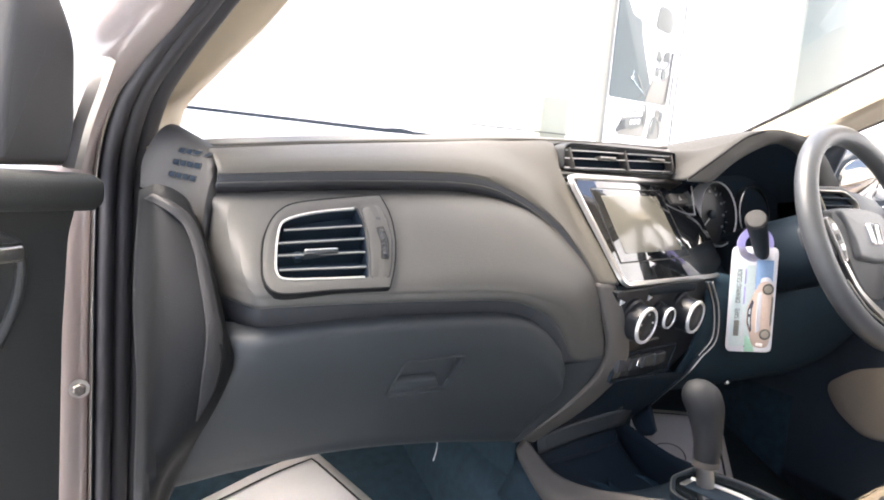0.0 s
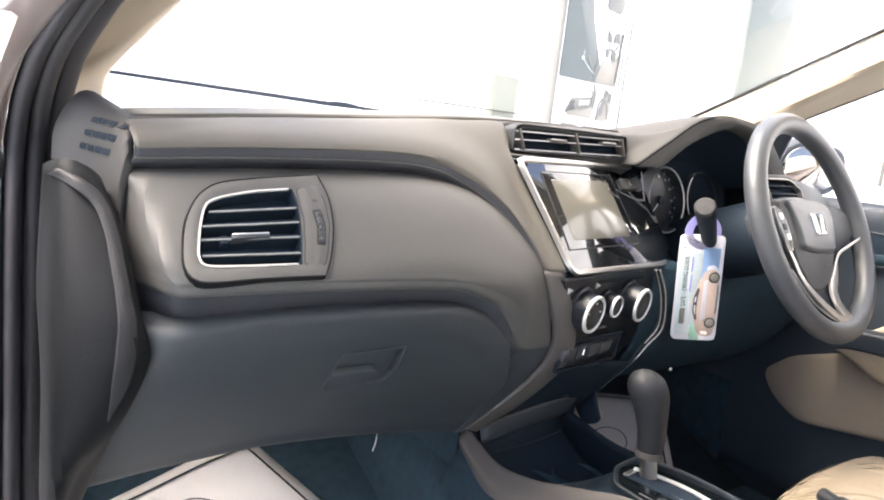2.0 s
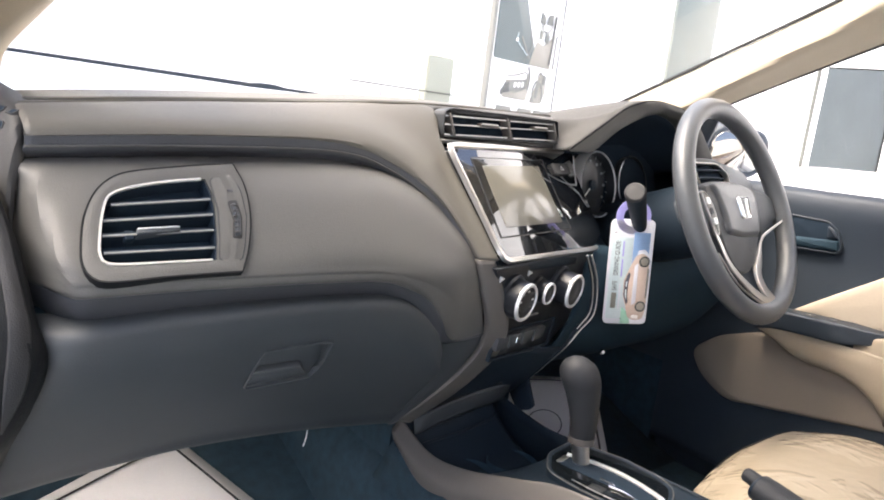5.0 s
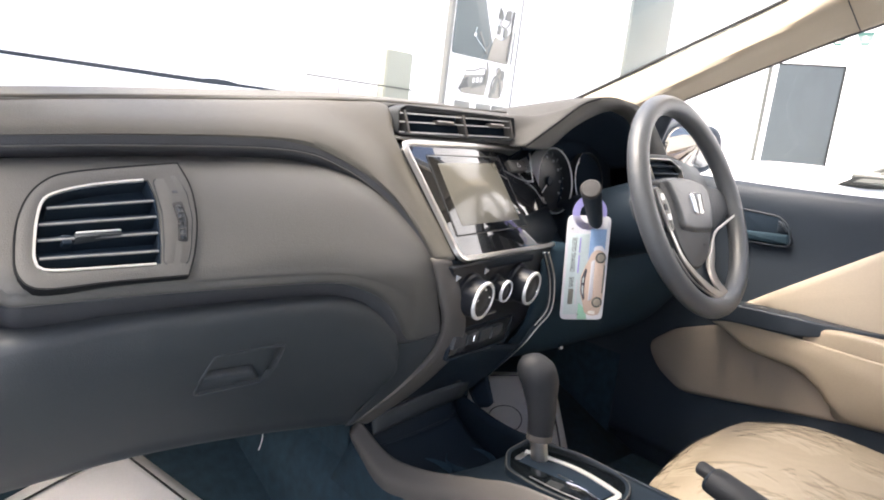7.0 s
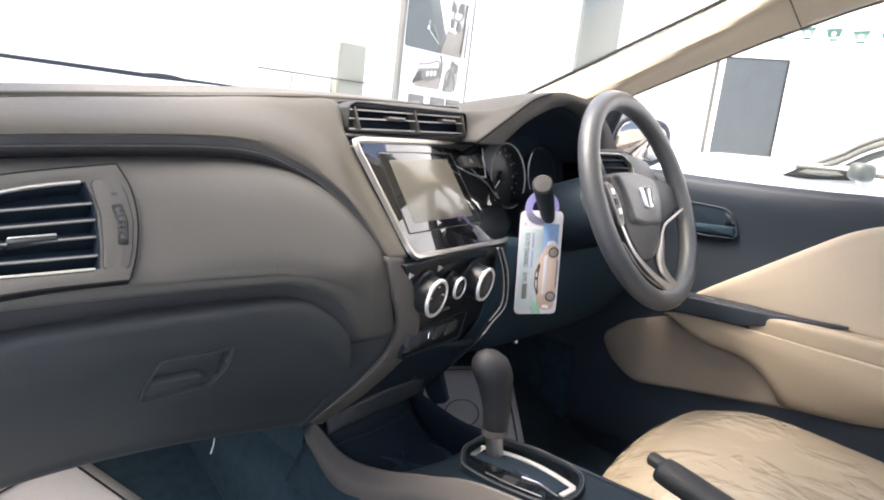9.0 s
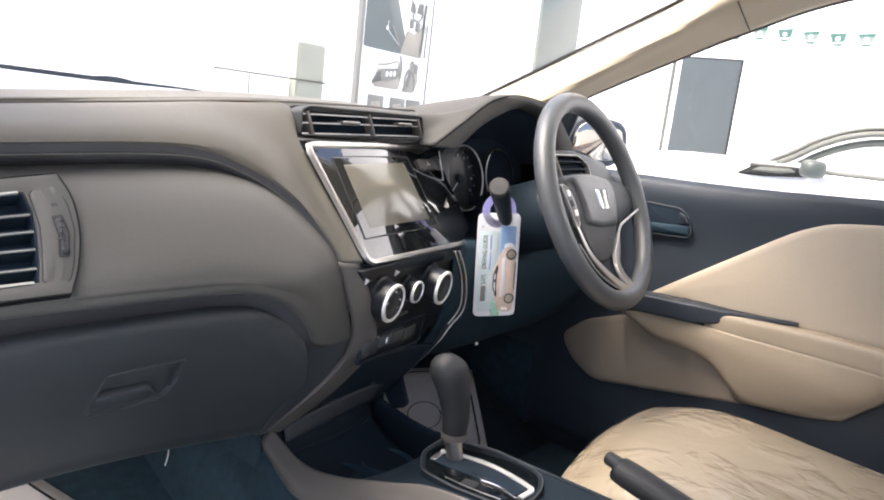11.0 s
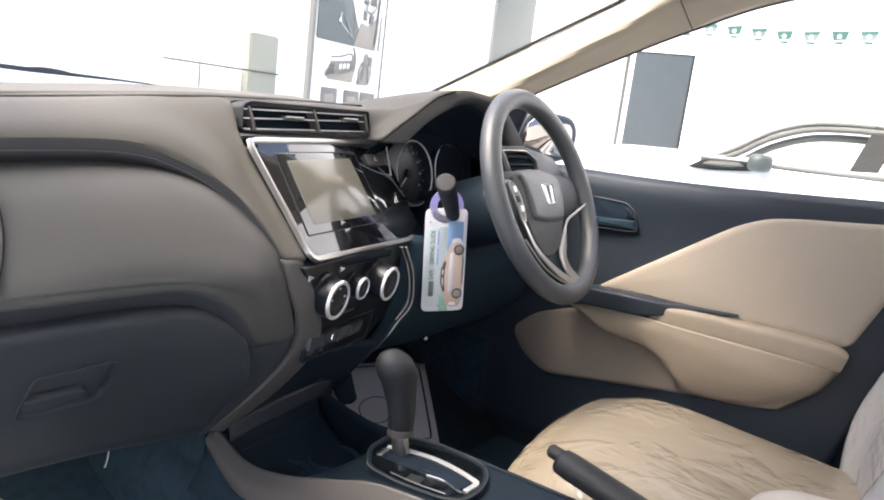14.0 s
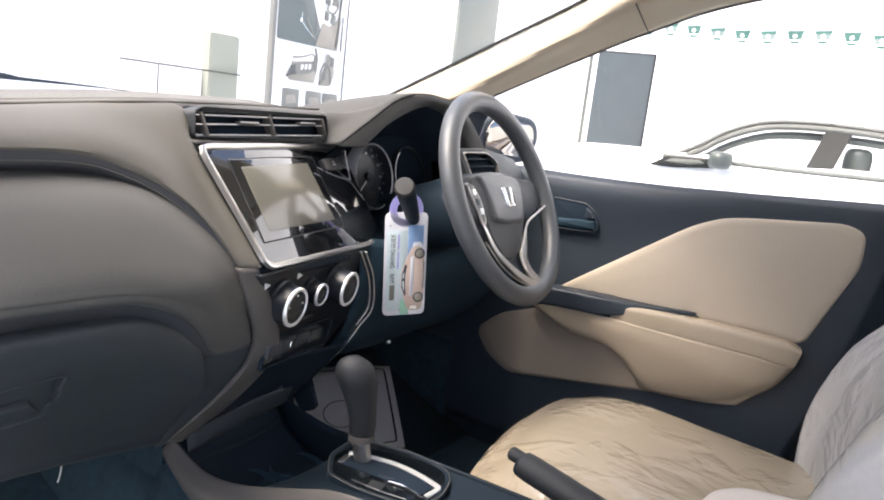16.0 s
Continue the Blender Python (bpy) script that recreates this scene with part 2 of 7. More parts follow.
def sweep(path, section, closed=False, up=(0, 0, 1), scales=None, caps=True):
    """Carries a closed section of (side, up) offsets along a path."""
    p = [Vector(q) for q in path]
    n = len(p)
    rows = []
    for i, q in enumerate(p):
        a = p[i - 1] if (i or closed) else q
        b = p[(i + 1) % n] if (i < n - 1 or closed) else q
        t = (b - a).normalized()
        side = t.cross(Vector(up)).normalized()
        top = side.cross(t)
        k = scales[i] if scales else 1.0
        rows.append([q + side * s * k + top * w * k for s, w in section])
    bm = grid(rows, wrap_u=True, wrap_v=closed)
    if caps and not closed:
        bm.verts.ensure_lookup_table()
        m = len(section)
        bm.faces.new(bm.verts[:m])
        bm.faces.new(bm.verts[-m:])
    return bm


def circle(r, n=16, ry=None):
    ry = r if ry is None else ry
    return [(r * math.cos(2 * math.pi * i / n), ry * math.sin(2 * math.pi * i / n)) for i in range(n)]


def basis(origin, u, n):
    """A pose whose x runs along u and whose z is the way n that a face looks."""
    n = Vector(n).normalized()
    u = Vector(u)
    u = (u - n * u.dot(n)).normalized()
    v = n.cross(u)
    return Matrix(((u.x, v.x, n.x, origin[0]), (u.y, v.y, n.y, origin[1]), (u.z, v.z, n.z, origin[2]), (0, 0, 0, 1)))


def rounded(pts, r, n=5):
    """A polygon with its corners rounded."""
    out = []
    k = len(pts)
    for i in range(k):
        a, b, c = Vector(pts[i - 1]), Vector(pts[i]), Vector(pts[(i + 1) % k])
        e, f = (a - b), (c - b)
        d = min(r, e.length * 0.48, f.length * 0.48)
        s, t = b + e.normalized() * d, b + f.normalized() * d
        for j in range(n + 1):
            w = j / n
            out.append(tuple(s * (1 - w) ** 2 + b * 2 * w * (1 - w) + t * w * w))
    return out


def rrect(w, h, r, cx=0.0, cy=0.0, n=5):
    return rounded([(cx - w / 2, cy - h / 2), (cx + w / 2, cy - h / 2), (cx + w / 2, cy + h / 2), (cx - w / 2, cy + h / 2)], r, n)


def curve2(pts, n):
    """n points along a smooth flat curve."""
    return [(q.x, q.y) for q in spline([(x, y, 0) for x, y in pts], n)]


def shrink(pts, d):
    """The outline drawn in by d."""
    k = len(pts)
    area = sum(pts[i - 1][0] * pts[i][1] - pts[i][0] * pts[i - 1][1] for i in range(k))
    sg = 1 if area > 0 else -1
    out = []
    for i in range(k):
        a, b = Vector(pts[i - 1]), Vector(pts[(i + 1) % k])
        t = (b - a)
        t = t.normalized() if t.length > 1e-9 else Vector((1, 0))
        out.append((pts[i][0] - t.y * sg * d, pts[i][1] + t.x * sg * d))
    return out


def plate(outline, m, depth, bevel=0.001, dome=0.0):
    """A slab with a rounded front edge: its front lies in the pose's plane."""
    bm = bmesh.new()
    rings = [(outline, -depth), (outline, -bevel), (shrink(outline, bevel * 0.4), -bevel * 0.3), (shrink(outline, bevel), dome * 0.3)]
    rows = [[bm.verts.new(m @ Vector((x, y, z))) for x, y in o] for o, z in rings]
    k = len(outline)
    for a, b in zip(rows, rows[1:]):
        for i in range(k):
            bm.faces.new((a[i], a[(i + 1) % k], b[(i + 1) % k], b[i]))
    if dome:
        cx, cy = sum(p[0] for p in outline) / k, sum(p[1] for p in outline) / k
        c = bm.verts.new(m @ Vector((cx, cy, dome)))
        last = rows[-1]
        for f in (0.9, 0.75, 0.55, 0.35, 0.15):
            mid = [bm.verts.new(m @ Vector((cx + (x - cx) * f, cy + (y - cy) * f, dome * (0.3 + 0.7 * (1 - f * f))))) for x, y in rings[-1][0]]
            for i in range(k):
                bm.faces.new((last[i], last[(i + 1) % k], mid[(i + 1) % k], mid[i]))
            last = mid
        for i in range(k):
            bm.faces.new((last[i], last[(i + 1) % k], c))
    else:
        bm.faces.new(rows[-1])
    bm.faces.new(rows[0])
    return bm


def rim(outer, inner, m, depth, crown=0.0, lift=0.0):
    """A frame between two outlines of as many points, with a crowned face."""
    bm = bmesh.new()
    k = len(outer)
    mid = [((a[0] + b[0]) / 2, (a[1] + b[1]) / 2) for a, b in zip(outer, inner)]
    near = [((a[0] * 3 + b[0]) / 4, (a[1] * 3 + b[1]) / 4) for a, b in zip(outer, inner)]
    far = [((a[0] + b[0] * 3) / 4, (a[1] + b[1] * 3) / 4) for a, b in zip(outer, inner)]
    rings = [(outer, -depth), (outer, lift), (near, lift + crown * 0.75), (mid, lift + crown), (far, lift + crown * 0.75), (inner, lift), (inner, -depth)]
    rows = [[bm.verts.new(m @ Vector((x, y, z))) for x, y in o] for o, z in rings]
    for a, b in zip(rows, rows[1:] + rows[:1]):
        for i in range(k):
            bm.faces.new((a[i], a[(i + 1) % k], b[(i + 1) % k], b[i]))
    return bm


def box(lo, hi, bevel=0.004):
    bm = bmesh.new()
    bmesh.ops.create_cube(bm, size=1.0)
    for v in bm.verts:
        v.co = Vector([(a + b) / 2 + (b - a) * c for a, b, c in zip(lo, hi, v.co)])
    if bevel:
        bmesh.ops.bevel(bm, geom=bm.edges[:], offset=bevel, segments=2, affect="EDGES")
    return bm


def lathe(profile, m, n=28):
    """A turned form about the pose's z, from (radius, height) steps."""
    rows = [[m @ Vector((r * math.cos(2 * math.pi * i / n), r * math.sin(2 * math.pi * i / n), h)) for i in range(n)] for r, h in profile]
    bm = grid(rows, wrap_u=True)
    return bm


def pebble(at, rx, ry, rz, n=20):
    """A smooth rounded block."""
    prof = []
    for i in range(11):
        a = math.pi * (i / 10 - 0.5)
        prof.append((max(0.0005, abs(math.cos(a)) ** 0.6), math.copysign(abs(math.sin(a)) ** 0.6, math.sin(a))))
    return lathe(prof, Matrix.Translation(at) @ Matrix.Diagonal((rx, ry, rz, 1)), n)


def pane_of(name, bm, inside, parent=None, label=""):
    """A clear pane whose faces look towards the point inside."""
    ob = part(name, bm, GLASS, parent, label)
    p = ob.data.polygons[0]
    if (Vector(inside) - p.center).dot(p.normal) < 0:
        ob.data.flip_normals()
    ob.visible_shadow = False
    return ob


def cut(ob, m, outline):
    """Opens a hole in a sheet where its faces lie inside an outline in the pose's plane."""
    inv = m.inverted()
    bm = bmesh.new()
    bm.from_mesh(ob.data)

    def inside(p):
        q, k = inv @ p, False
        for i in range(len(outline)):
            (x1, y1), (x2, y2) = outline[i - 1][:2], outline[i][:2]
            if (y1 > q.y) != (y2 > q.y) and q.x < (x2 - x1) * (q.y - y1) / (y2 - y1) + x1:
                k = not k
        return k
    bmesh.ops.delete(bm, geom=[f for f in bm.faces if inside(f.calc_center_median())], context="FACES")
    bm.to_mesh(ob.data)
    bm.free()


def crumple(ob, amp, along=(0.75, -0.5, 0.2), fine=34.0, seed=0.0):
    """Presses the long thin folds of a plastic wrap into a sheet."""
    d = Vector(along).normalized()
    e = d.cross(Vector((0, 0, 1))).normalized()
    g = d.cross(e)
    me = ob.data
    shift = []
    for v in me.vertices:
        p = v.co
        w = noise.noise(p * 6.0 + Vector((seed, 0, 0)))
        q = Vector((p.dot(d) * fine * 0.22 + w, p.dot(e) * fine + 1.2 * w, p.dot(g) * fine * 0.6 + seed))
        a = 1 - abs(noise.noise(q))
        b = 1 - abs(noise.noise(q * 2.1 + Vector((7, 3, 1))))
        keep = max(0.0, min(1.0, 0.5 + 1.3 * noise.noise(p * 9.0 + Vector((3, seed, 5)))))
        shift.append(v.normal * amp * (a ** 14 + 0.6 * b ** 18) * keep * keep)
    for v, s in zip(me.vertices, shift):
        v.co += s


def lettering(name, words, m, size, material, parent, squeeze=1.0):
    c = bpy.data.curves.new(name, "FONT")
    c.body, c.size, c.align_x, c.align_y = words, size, "CENTER", "CENTER"
    c.extrude = 0.0001
    tmp = bpy.data.objects.new(name, c)
    me = bpy.data.meshes.new_from_object(tmp)
    bpy.data.objects.remove(tmp)
    me.transform(m @ Matrix.Diagonal((squeeze, 1, 1, 1)))
    me.materials.append(material)
    ob = new(name, me)
    ob.parent = parent
    return ob

# ---- showroom round the car ----
ground = tagged(part("ground", box((-40, -40, -0.2), (40, 40, 0.0), 0), TILE), "glossy pale grey showroom floor under the car", "floor", kind="structure")
wall_front = tagged(part("wall_front", box((-12, 6.0, 0), (9.2, 6.2, 5.0), 0), WHITE_WALL), "plain white painted wall ahead of the car", "wall", kind="structure")
# added out of view: gives the gloss fascia something white to reflect
unseen_upper_wall = tagged(part("unseen_upper_wall", box((8.98, -12, 4.3), (9.2, 6.0, 9.0), 0), WHITE_WALL), "added white upper wall, unseen, that whitens reflections", "wall", kind="structure")
wall_side = tagged(part("wall_side", box((9.0, -12, 0), (9.2, 6.0, 4.3), 0), WHITE_WALL), "plain white painted wall beside the car", "wall", kind="structure")

wall_back = tagged(part("wall_back", box((-12.2, -12.2, 0), (9.2, -12, 5.0), 0), WHITE_WALL), "plain white painted wall behind the car", "wall", kind="structure")
# unseen wall, set far off and white to let more light in
wall_left = tagged(part("wall_left", box((-9.2, -12, 0), (-9.0, 6.0, 4.0), 0), WHITE_WALL), "plain white wall on the passenger side, unseen, placed for the light", "wall", kind="structure")

overhead_wire = tagged(part("overhead_wire", sweep([(5.0, -12.0, 3.61), (5.0, -3.0, 3.605), (5.0, 6.0, 3.61)], circle(0.006, 8)), WHITE_WALL), "thin white steel wire stretched across the showroom", "wire", kind="structure")

# cream column ahead
column = tagged(part("column", box((1.412, 2.215, 0), (1.558, 2.25, 3.4), 0.006), CREAM), "pale cream square column by the wall", "column", kind="structure")

column_base = tagged(part("column_base", box((1.404, 2.20, 0), (1.565, 2.26, 1.322), 0.006), PLINTH), "grey green panelled base round the column", "column base", kind="structure")

# ---- car shell ----
# floor pan with tunnel and firewall
floor_pan = thing("car_floor", "black carpeted footwells and transmission tunnel", "car floor", kind="structure")
part("carpet", box((-0.66, -1.9, 0.30), (0.70, 0.80, 0.345), 0.01), CARPET, floor_pan)
shell("toe_board", [[(-0.66, 0.10, 0.342), (0.70, 0.10, 0.342)], [(-0.66, 0.22, 0.345), (0.70, 0.22, 0.345)], [(-0.66, 0.40, 0.412), (0.70, 0.40, 0.412)], [(-0.66, 0.62, 0.505), (0.70, 0.62, 0.505)], [(-0.66, 0.84, 0.66), (0.70, 0.84, 0.66)], [(-0.66, 0.86, 0.95), (0.70, 0.86, 0.95)]], CARPET, floor_pan, nu=4, nv=30)
shell("tunnel", [[(-0.13, -1.8, 0.35), (-0.13, 0.0, 0.35), (-0.15, 0.75, 0.35)], [(-0.10, -1.8, 0.52), (-0.10, 0.0, 0.52), (-0.11, 0.75, 0.55)], [(0.10, -1.8, 0.52), (0.10, 0.0, 0.52), (0.11, 0.75, 0.55)], [(0.13, -1.8, 0.35), (0.13, 0.0, 0.35), (0.15, 0.75, 0.35)]], CARPET, floor_pan)

part("kick_panel", box((0.69, 0.28, 0.30), (0.74, 0.90, 1.0), 0.005), CARPET, floor_pan)
part("kick_panel", box((-0.70, 0.44, 0.30), (-0.655, 0.90, 0.93), 0.005), CARPET, floor_pan)
part("stack_core", box((-0.10, 0.22, 0.34), (0.14, 0.60, 0.98), 0.01), CARPET, floor_pan)
part("stack_core", box((-0.06, 0.240, 0.68), (0.12, 0.30, 0.97), 0.01), CARPET, floor_pan)

# outer body: sills, bonnet, scuttle, roof, rear
body = thing("car_body", "pale pearl car body with beige headliner around the cabin", "car body", kind="structure")
part("sill_passenger", box((-0.80, -1.3, 0.18), (-0.66, 0.5, 0.37), 0.02), PAINT, body)
part("sill_driver", box((0.71, -1.9, 0.18), (0.85, 0.9, 0.40), 0.02), DOORBLK, body)
shell("bonnet", [[(-0.70, 0.95, 0.94), (0, 0.99, 0.97), (0.70, 0.95, 0.94)], [(-0.74, 1.3, 0.90), (0, 1.35, 0.94), (0.74, 1.3, 0.90)], [(-0.68, 1.75, 0.74), (0, 1.85, 0.80), (0.68, 1.75, 0.74)]], CARWHITE, body, nu=24, nv=16)
shell("scuttle", [[(-0.68, 0.58, 0.97), (0, 0.66, 1.0), (0.68, 0.58, 0.97)], [(-0.68, 0.80, 0.93), (0, 0.86, 0.96), (0.68, 0.80, 0.93)], [(-0.70, 0.94, 0.93), (0, 0.98, 0.96), (0.70, 0.94, 0.93)]], BLACK, body, nu=24)
shell("headliner", [[(-0.52, -0.02, 1.335), (0, 0.02, 1.345), (0.57, -0.02, 1.335)], [(-0.53, -0.5, 1.40), (0, -0.5, 1.415), (0.57, -0.5, 1.40)], [(-0.53, -1.2, 1.40), (0, -1.2, 1.415), (0.57, -1.2, 1.40)], [(-0.5, -1.75, 1.30), (0, -1.75, 1.31), (0.55, -1.75, 1.30)]], BEIGE_LT, body, "beige fabric headliner", thick=0.03)
part("rear_shelf", box((-0.66, -2.3, 0.90), (0.70, -1.75, 0.96), 0.01), BEIGE_LT, body)
part("rear_bulkhead", box((-0.66, -1.95, 0.33), (0.70, -1.80, 0.92), 0.02), BEIGE, body)
part("rear_side_panel", box((0.715, -1.9, 0.32), (0.78, -0.34, 0.96), 0.02), DOORBLK, body)
part("rear_side_panel", box((-0.76, -1.9, 0.35), (-0.68, -1.05, 0.96), 0.02), DOORBLK, body)
for sx in (-1, 1):
    x0 = 0.69 if sx > 0 else -0.70
    x1 = 0.60 if sx > 0 else -0.56
    part("rear_pillar", sweep(spline([(x0, -1.75, 0.95), (x1, -1.62, 1.2), (x1 - sx * 0.03, -1.45, 1.36)], 10), [(-0.03, -0.09), (0.03, -0.09), (0.03, 0.09), (-0.03, 0.09)], up=(0, 1, 0.4)), BEIGE_LT, body)

for sx in (-1, 1):
    shell("front_fender", [
        [(sx * 0.72, 0.56, 0.93), (sx * 0.74, 1.2, 0.91), (sx * 0.68, 1.78, 0.76)],
        [(sx * 0.82, 0.56, 0.84), (sx * 0.83, 1.2, 0.82), (sx * 0.76, 1.80, 0.68)],
        [(sx * 0.84, 0.56, 0.62), (sx * 0.85, 1.2, 0.68), (sx * 0.78, 1.82, 0.58)],
        [(sx * 0.83, 0.56, 0.30), (sx * 0.84, 0.80, 0.40), (sx * 0.85, 1.15, 0.64), (sx * 0.83, 1.50, 0.42), (sx * 0.77, 1.84, 0.32)]], CARWHITE, body, "white front fender", nu=24, nv=16, thick=0.012)
    shell("rear_fender", [
        [(sx * 0.80, -1.10, 0.95), (sx * 0.79, -1.8, 0.96), (sx * 0.72, -2.5, 0.94)],
        [(sx * 0.85, -1.10, 0.80), (sx * 0.85, -1.8, 0.82), (sx * 0.77, -2.5, 0.78)],
        [(sx * 0.85, -1.10, 0.34), (sx * 0.85, -1.35, 0.44), (sx * 0.86, -1.72, 0.64), (sx * 0.84, -2.05, 0.44), (sx * 0.76, -2.5, 0.34)]], CARWHITE, body, "white rear fender", nu=24, nv=14, thick=0.012)
    for wy in (1.16, -1.70):
        hubm = basis((sx * 0.80, wy, 0.30), (0, 1, 0), (sx, 0, 0))
        tyre = part("tyre", lathe([(0.20, -0.17), (0.28, -0.17), (0.30, -0.13), (0.30, -0.03), (0.28, 0.0), (0.20, 0.0)], hubm, 36), RUBBER, body, "black tyre")
        part("rim", lathe([(0.20, -0.01), (0.18, -0.03), (0.06, -0.015), (0.0005, -0.01)], hubm, 24), SATIN, tyre)
shell("front_bumper", [
    [(-0.68, 1.76, 0.75), (0, 1.88, 0.80), (0.68, 1.76, 0.75)],
    [(-0.78, 1.82, 0.58), (0, 2.00, 0.60), (0.78, 1.82, 0.58)],
    [(-0.77, 1.84, 0.28), (0, 2.00, 0.24), (0.77, 1.84, 0.28)]], CARWHITE, body, "white front bumper", nu=24, nv=12, thick=0.012)
shell("boot", [
    [(-0.66, -1.78, 0.96), (0, -1.78, 1.00), (0.66, -1.78, 0.96)],
    [(-0.72, -2.45, 0.94), (0, -2.52, 0.98), (0.72, -2.45, 0.94)],
    [(-0.77, -2.50, 0.72), (0, -2.60, 0.72), (0.77, -2.50, 0.72)],
    [(-0.76, -2.50, 0.32), (0, -2.60, 0.28), (0.76, -2.50, 0.32)]], CARWHITE, body, "white boot and rear bumper", nu=24, nv=16, thick=0.012)
shell("roof_skin", [
    [(-0.50, 0.00, 1.37), (0, 0.04, 1.39), (0.56, 0.00, 1.37)],
    [(-0.55, -0.5, 1.435), (0, -0.5, 1.46), (0.60, -0.5, 1.435)],
    [(-0.55, -1.2, 1.435), (0, -1.2, 1.46), (0.60, -1.2, 1.435)],
    [(-0.52, -1.75, 1.34), (0, -1.75, 1.36), (0.56, -1.75, 1.34)]], CARWHITE, body, "white roof skin", nu=20, nv=16, thick=0.01)
part("door_skin_driver", box((0.775, -1.08, 0.36), (0.83, 0.55, 0.955), 0.02), CARWHITE, body, "white outer skin of the driver side doors")
part("underbody", box((-0.70, -2.3, 0.20), (0.70, 1.7, 0.30), 0.03), BLACK, body)

# B pillar on the driver's side
b_pillar = tagged(part("pillar_b", sweep(spline([(0.705, -0.56, 0.35), (0.70, -0.585, 0.75), (0.685, -0.62, 1.0), (0.60, -0.68, 1.37)], 16), [(-0.03, -0.055), (0.03, -0.055), (0.03, 0.055), (-0.03, 0.055)], up=(0, 1, 0)), DOORBLK), "dark plastic centre pillar behind the driver door", "car pillar", kind="structure")
belt = thing("seat_belt", "black woven seat belt hanging on the centre pillar", "seat belt")
part("webbing", sweep(spline([(0.655, -0.60, 1.2), (0.66, -0.555, 0.95), (0.655, -0.52, 0.75), (0.645, -0.50, 0.5)], 24), [(-0.022, -0.001), (0.022, -0.001), (0.022, 0.001), (-0.022, 0.001)], up=(1, 0.2, 0)), BLACK, belt)


# A pillar trims: beige liners that rise from the dash ends into the roof
def a_pillar(name, lower, upper, label):
    ob = thing(name, label, "car pillar", kind="structure")
    shell("liner", [lower, [tuple((a + b) / 2 + d for a, b, d in zip(p, q, (0, -0.012, -0.006))) for p, q in zip(lower, upper)], upper], BEIGE_LT, ob, nu=40, nv=10, thick=0.006)
    return ob


pillar_r = thing("pillar_a_driver", "beige windscreen pillar trim on the driver's side", "car pillar", kind="structure")
shell("liner", [
    [(0.650, 0.37, 1.060), (0.664, 0.242, 1.124), (0.665, 0.085, 1.196), (0.665, -0.074, 1.264), (0.650, -0.25, 1.318), (0.62, -0.62, 1.372)],
    [(0.628, 0.36, 1.078), (0.632, 0.265, 1.120), (0.633, 0.120, 1.193), (0.634, -0.030, 1.264), (0.625, -0.20, 1.322), (0.60, -0.62, 1.385)],
    [(0.604, 0.37, 1.085), (0.603, 0.294, 1.114), (0.602, 0.160, 1.187), (0.601, 0.019, 1.262), (0.600, -0.047, 1.298), (0.585, -0.25, 1.350), (0.57, -0.62, 1.395)],
    [(0.628, 0.50, 1.090), (0.632, 0.400, 1.128), (0.632, 0.210, 1.210), (0.630, 0.040, 1.292), (0.620, -0.02, 1.325), (0.58, -0.25, 1.370), (0.55, -0.62, 1.400)],
    [(0.662, 0.55, 1.085), (0.662, 0.470, 1.120), (0.660, 0.270, 1.212), (0.660, 0.052, 1.316), (0.640, 0.0, 1.345), (0.59, -0.25, 1.385), (0.55, -0.62, 1.405)]], BEIGE_LT, pillar_r, "beige pillar liner", nu=60, nv=24, thick=0.005)
part("door_seal", sweep(spline([(0.652, 0.37, 1.057), (0.666, 0.242, 1.121), (0.667, 0.085, 1.193), (0.667, -0.074, 1.261), (0.652, -0.25, 1.315), (0.622, -0.62, 1.369)], 40), circle(0.0026, 8)), RUBBER, pillar_r, "dark door seal along the pillar")
part("windscreen_edge", sweep(spline([(0.656, 0.56, 1.082), (0.656, 0.474, 1.122), (0.654, 0.274, 1.215), (0.654, 0.056, 1.318), (0.635, 0.0, 1.348)], 30), circle(0.0036, 8)), INK, pillar_r, "black glazing edge")
part("seam", sweep(spline([(0.5966, -0.0680, 1.2996), (0.6101, -0.0712, 1.2888), (0.6295, -0.0725, 1.2787), (0.6483, -0.0741, 1.2682), (0.6626, -0.0759, 1.2606)], 14), circle(0.0011, 6)), RUBBER, pillar_r)

pillar_l = a_pillar("pillar_a_passenger", [(-0.612, 0.40, 0.985), (-0.60, 0.477, 1.045), (-0.585, 0.351, 1.105), (-0.565, 0.256, 1.149), (-0.52, 0.0, 1.28), (-0.50, -0.2, 1.36)],
                    [(-0.545, 0.60, 1.01), (-0.541, 0.568, 1.052), (-0.512, 0.451, 1.108), (-0.479, 0.315, 1.172), (-0.44, 0.08, 1.29), (-0.42, -0.1, 1.36)], "beige windscreen pillar trim on the passenger side")

# passenger door opening: painted jamb and rubber seals
jamb = thing("door_jamb", "pale painted door jamb with black rubber seals", "door frame", kind="structure")


def jamb_strip(name, dx, width, deep, material, label="", dy=0.0):
    """A strip up the front of the door opening, bending into the pillar."""
    p = [(-0.672, 0.40, 0.36), (-0.672, 0.40, 0.60), (-0.672, 0.41, 0.85), (-0.667, 0.44, 0.97), (-0.656, 0.361, 1.05), (-0.637, 0.252, 1.101), (-0.612, 0.150, 1.148), (-0.585, 0.0, 1.215), (-0.56, -0.2, 1.30), (-0.545, -0.45, 1.36), (-0.54, -0.9, 1.38)]
    p = spline([(x + dx * (1.0 if z < 1 else max(0.6, 1.0 - 2.6 * (z - 1))), y + dy, z) for x, y, z in p], 70)
    return part(name, sweep(p, [(x * width / 2, y * deep / 2) for x, y in circle(1.0, 14)], up=(0, 1, 0.5)), material, jamb, label)


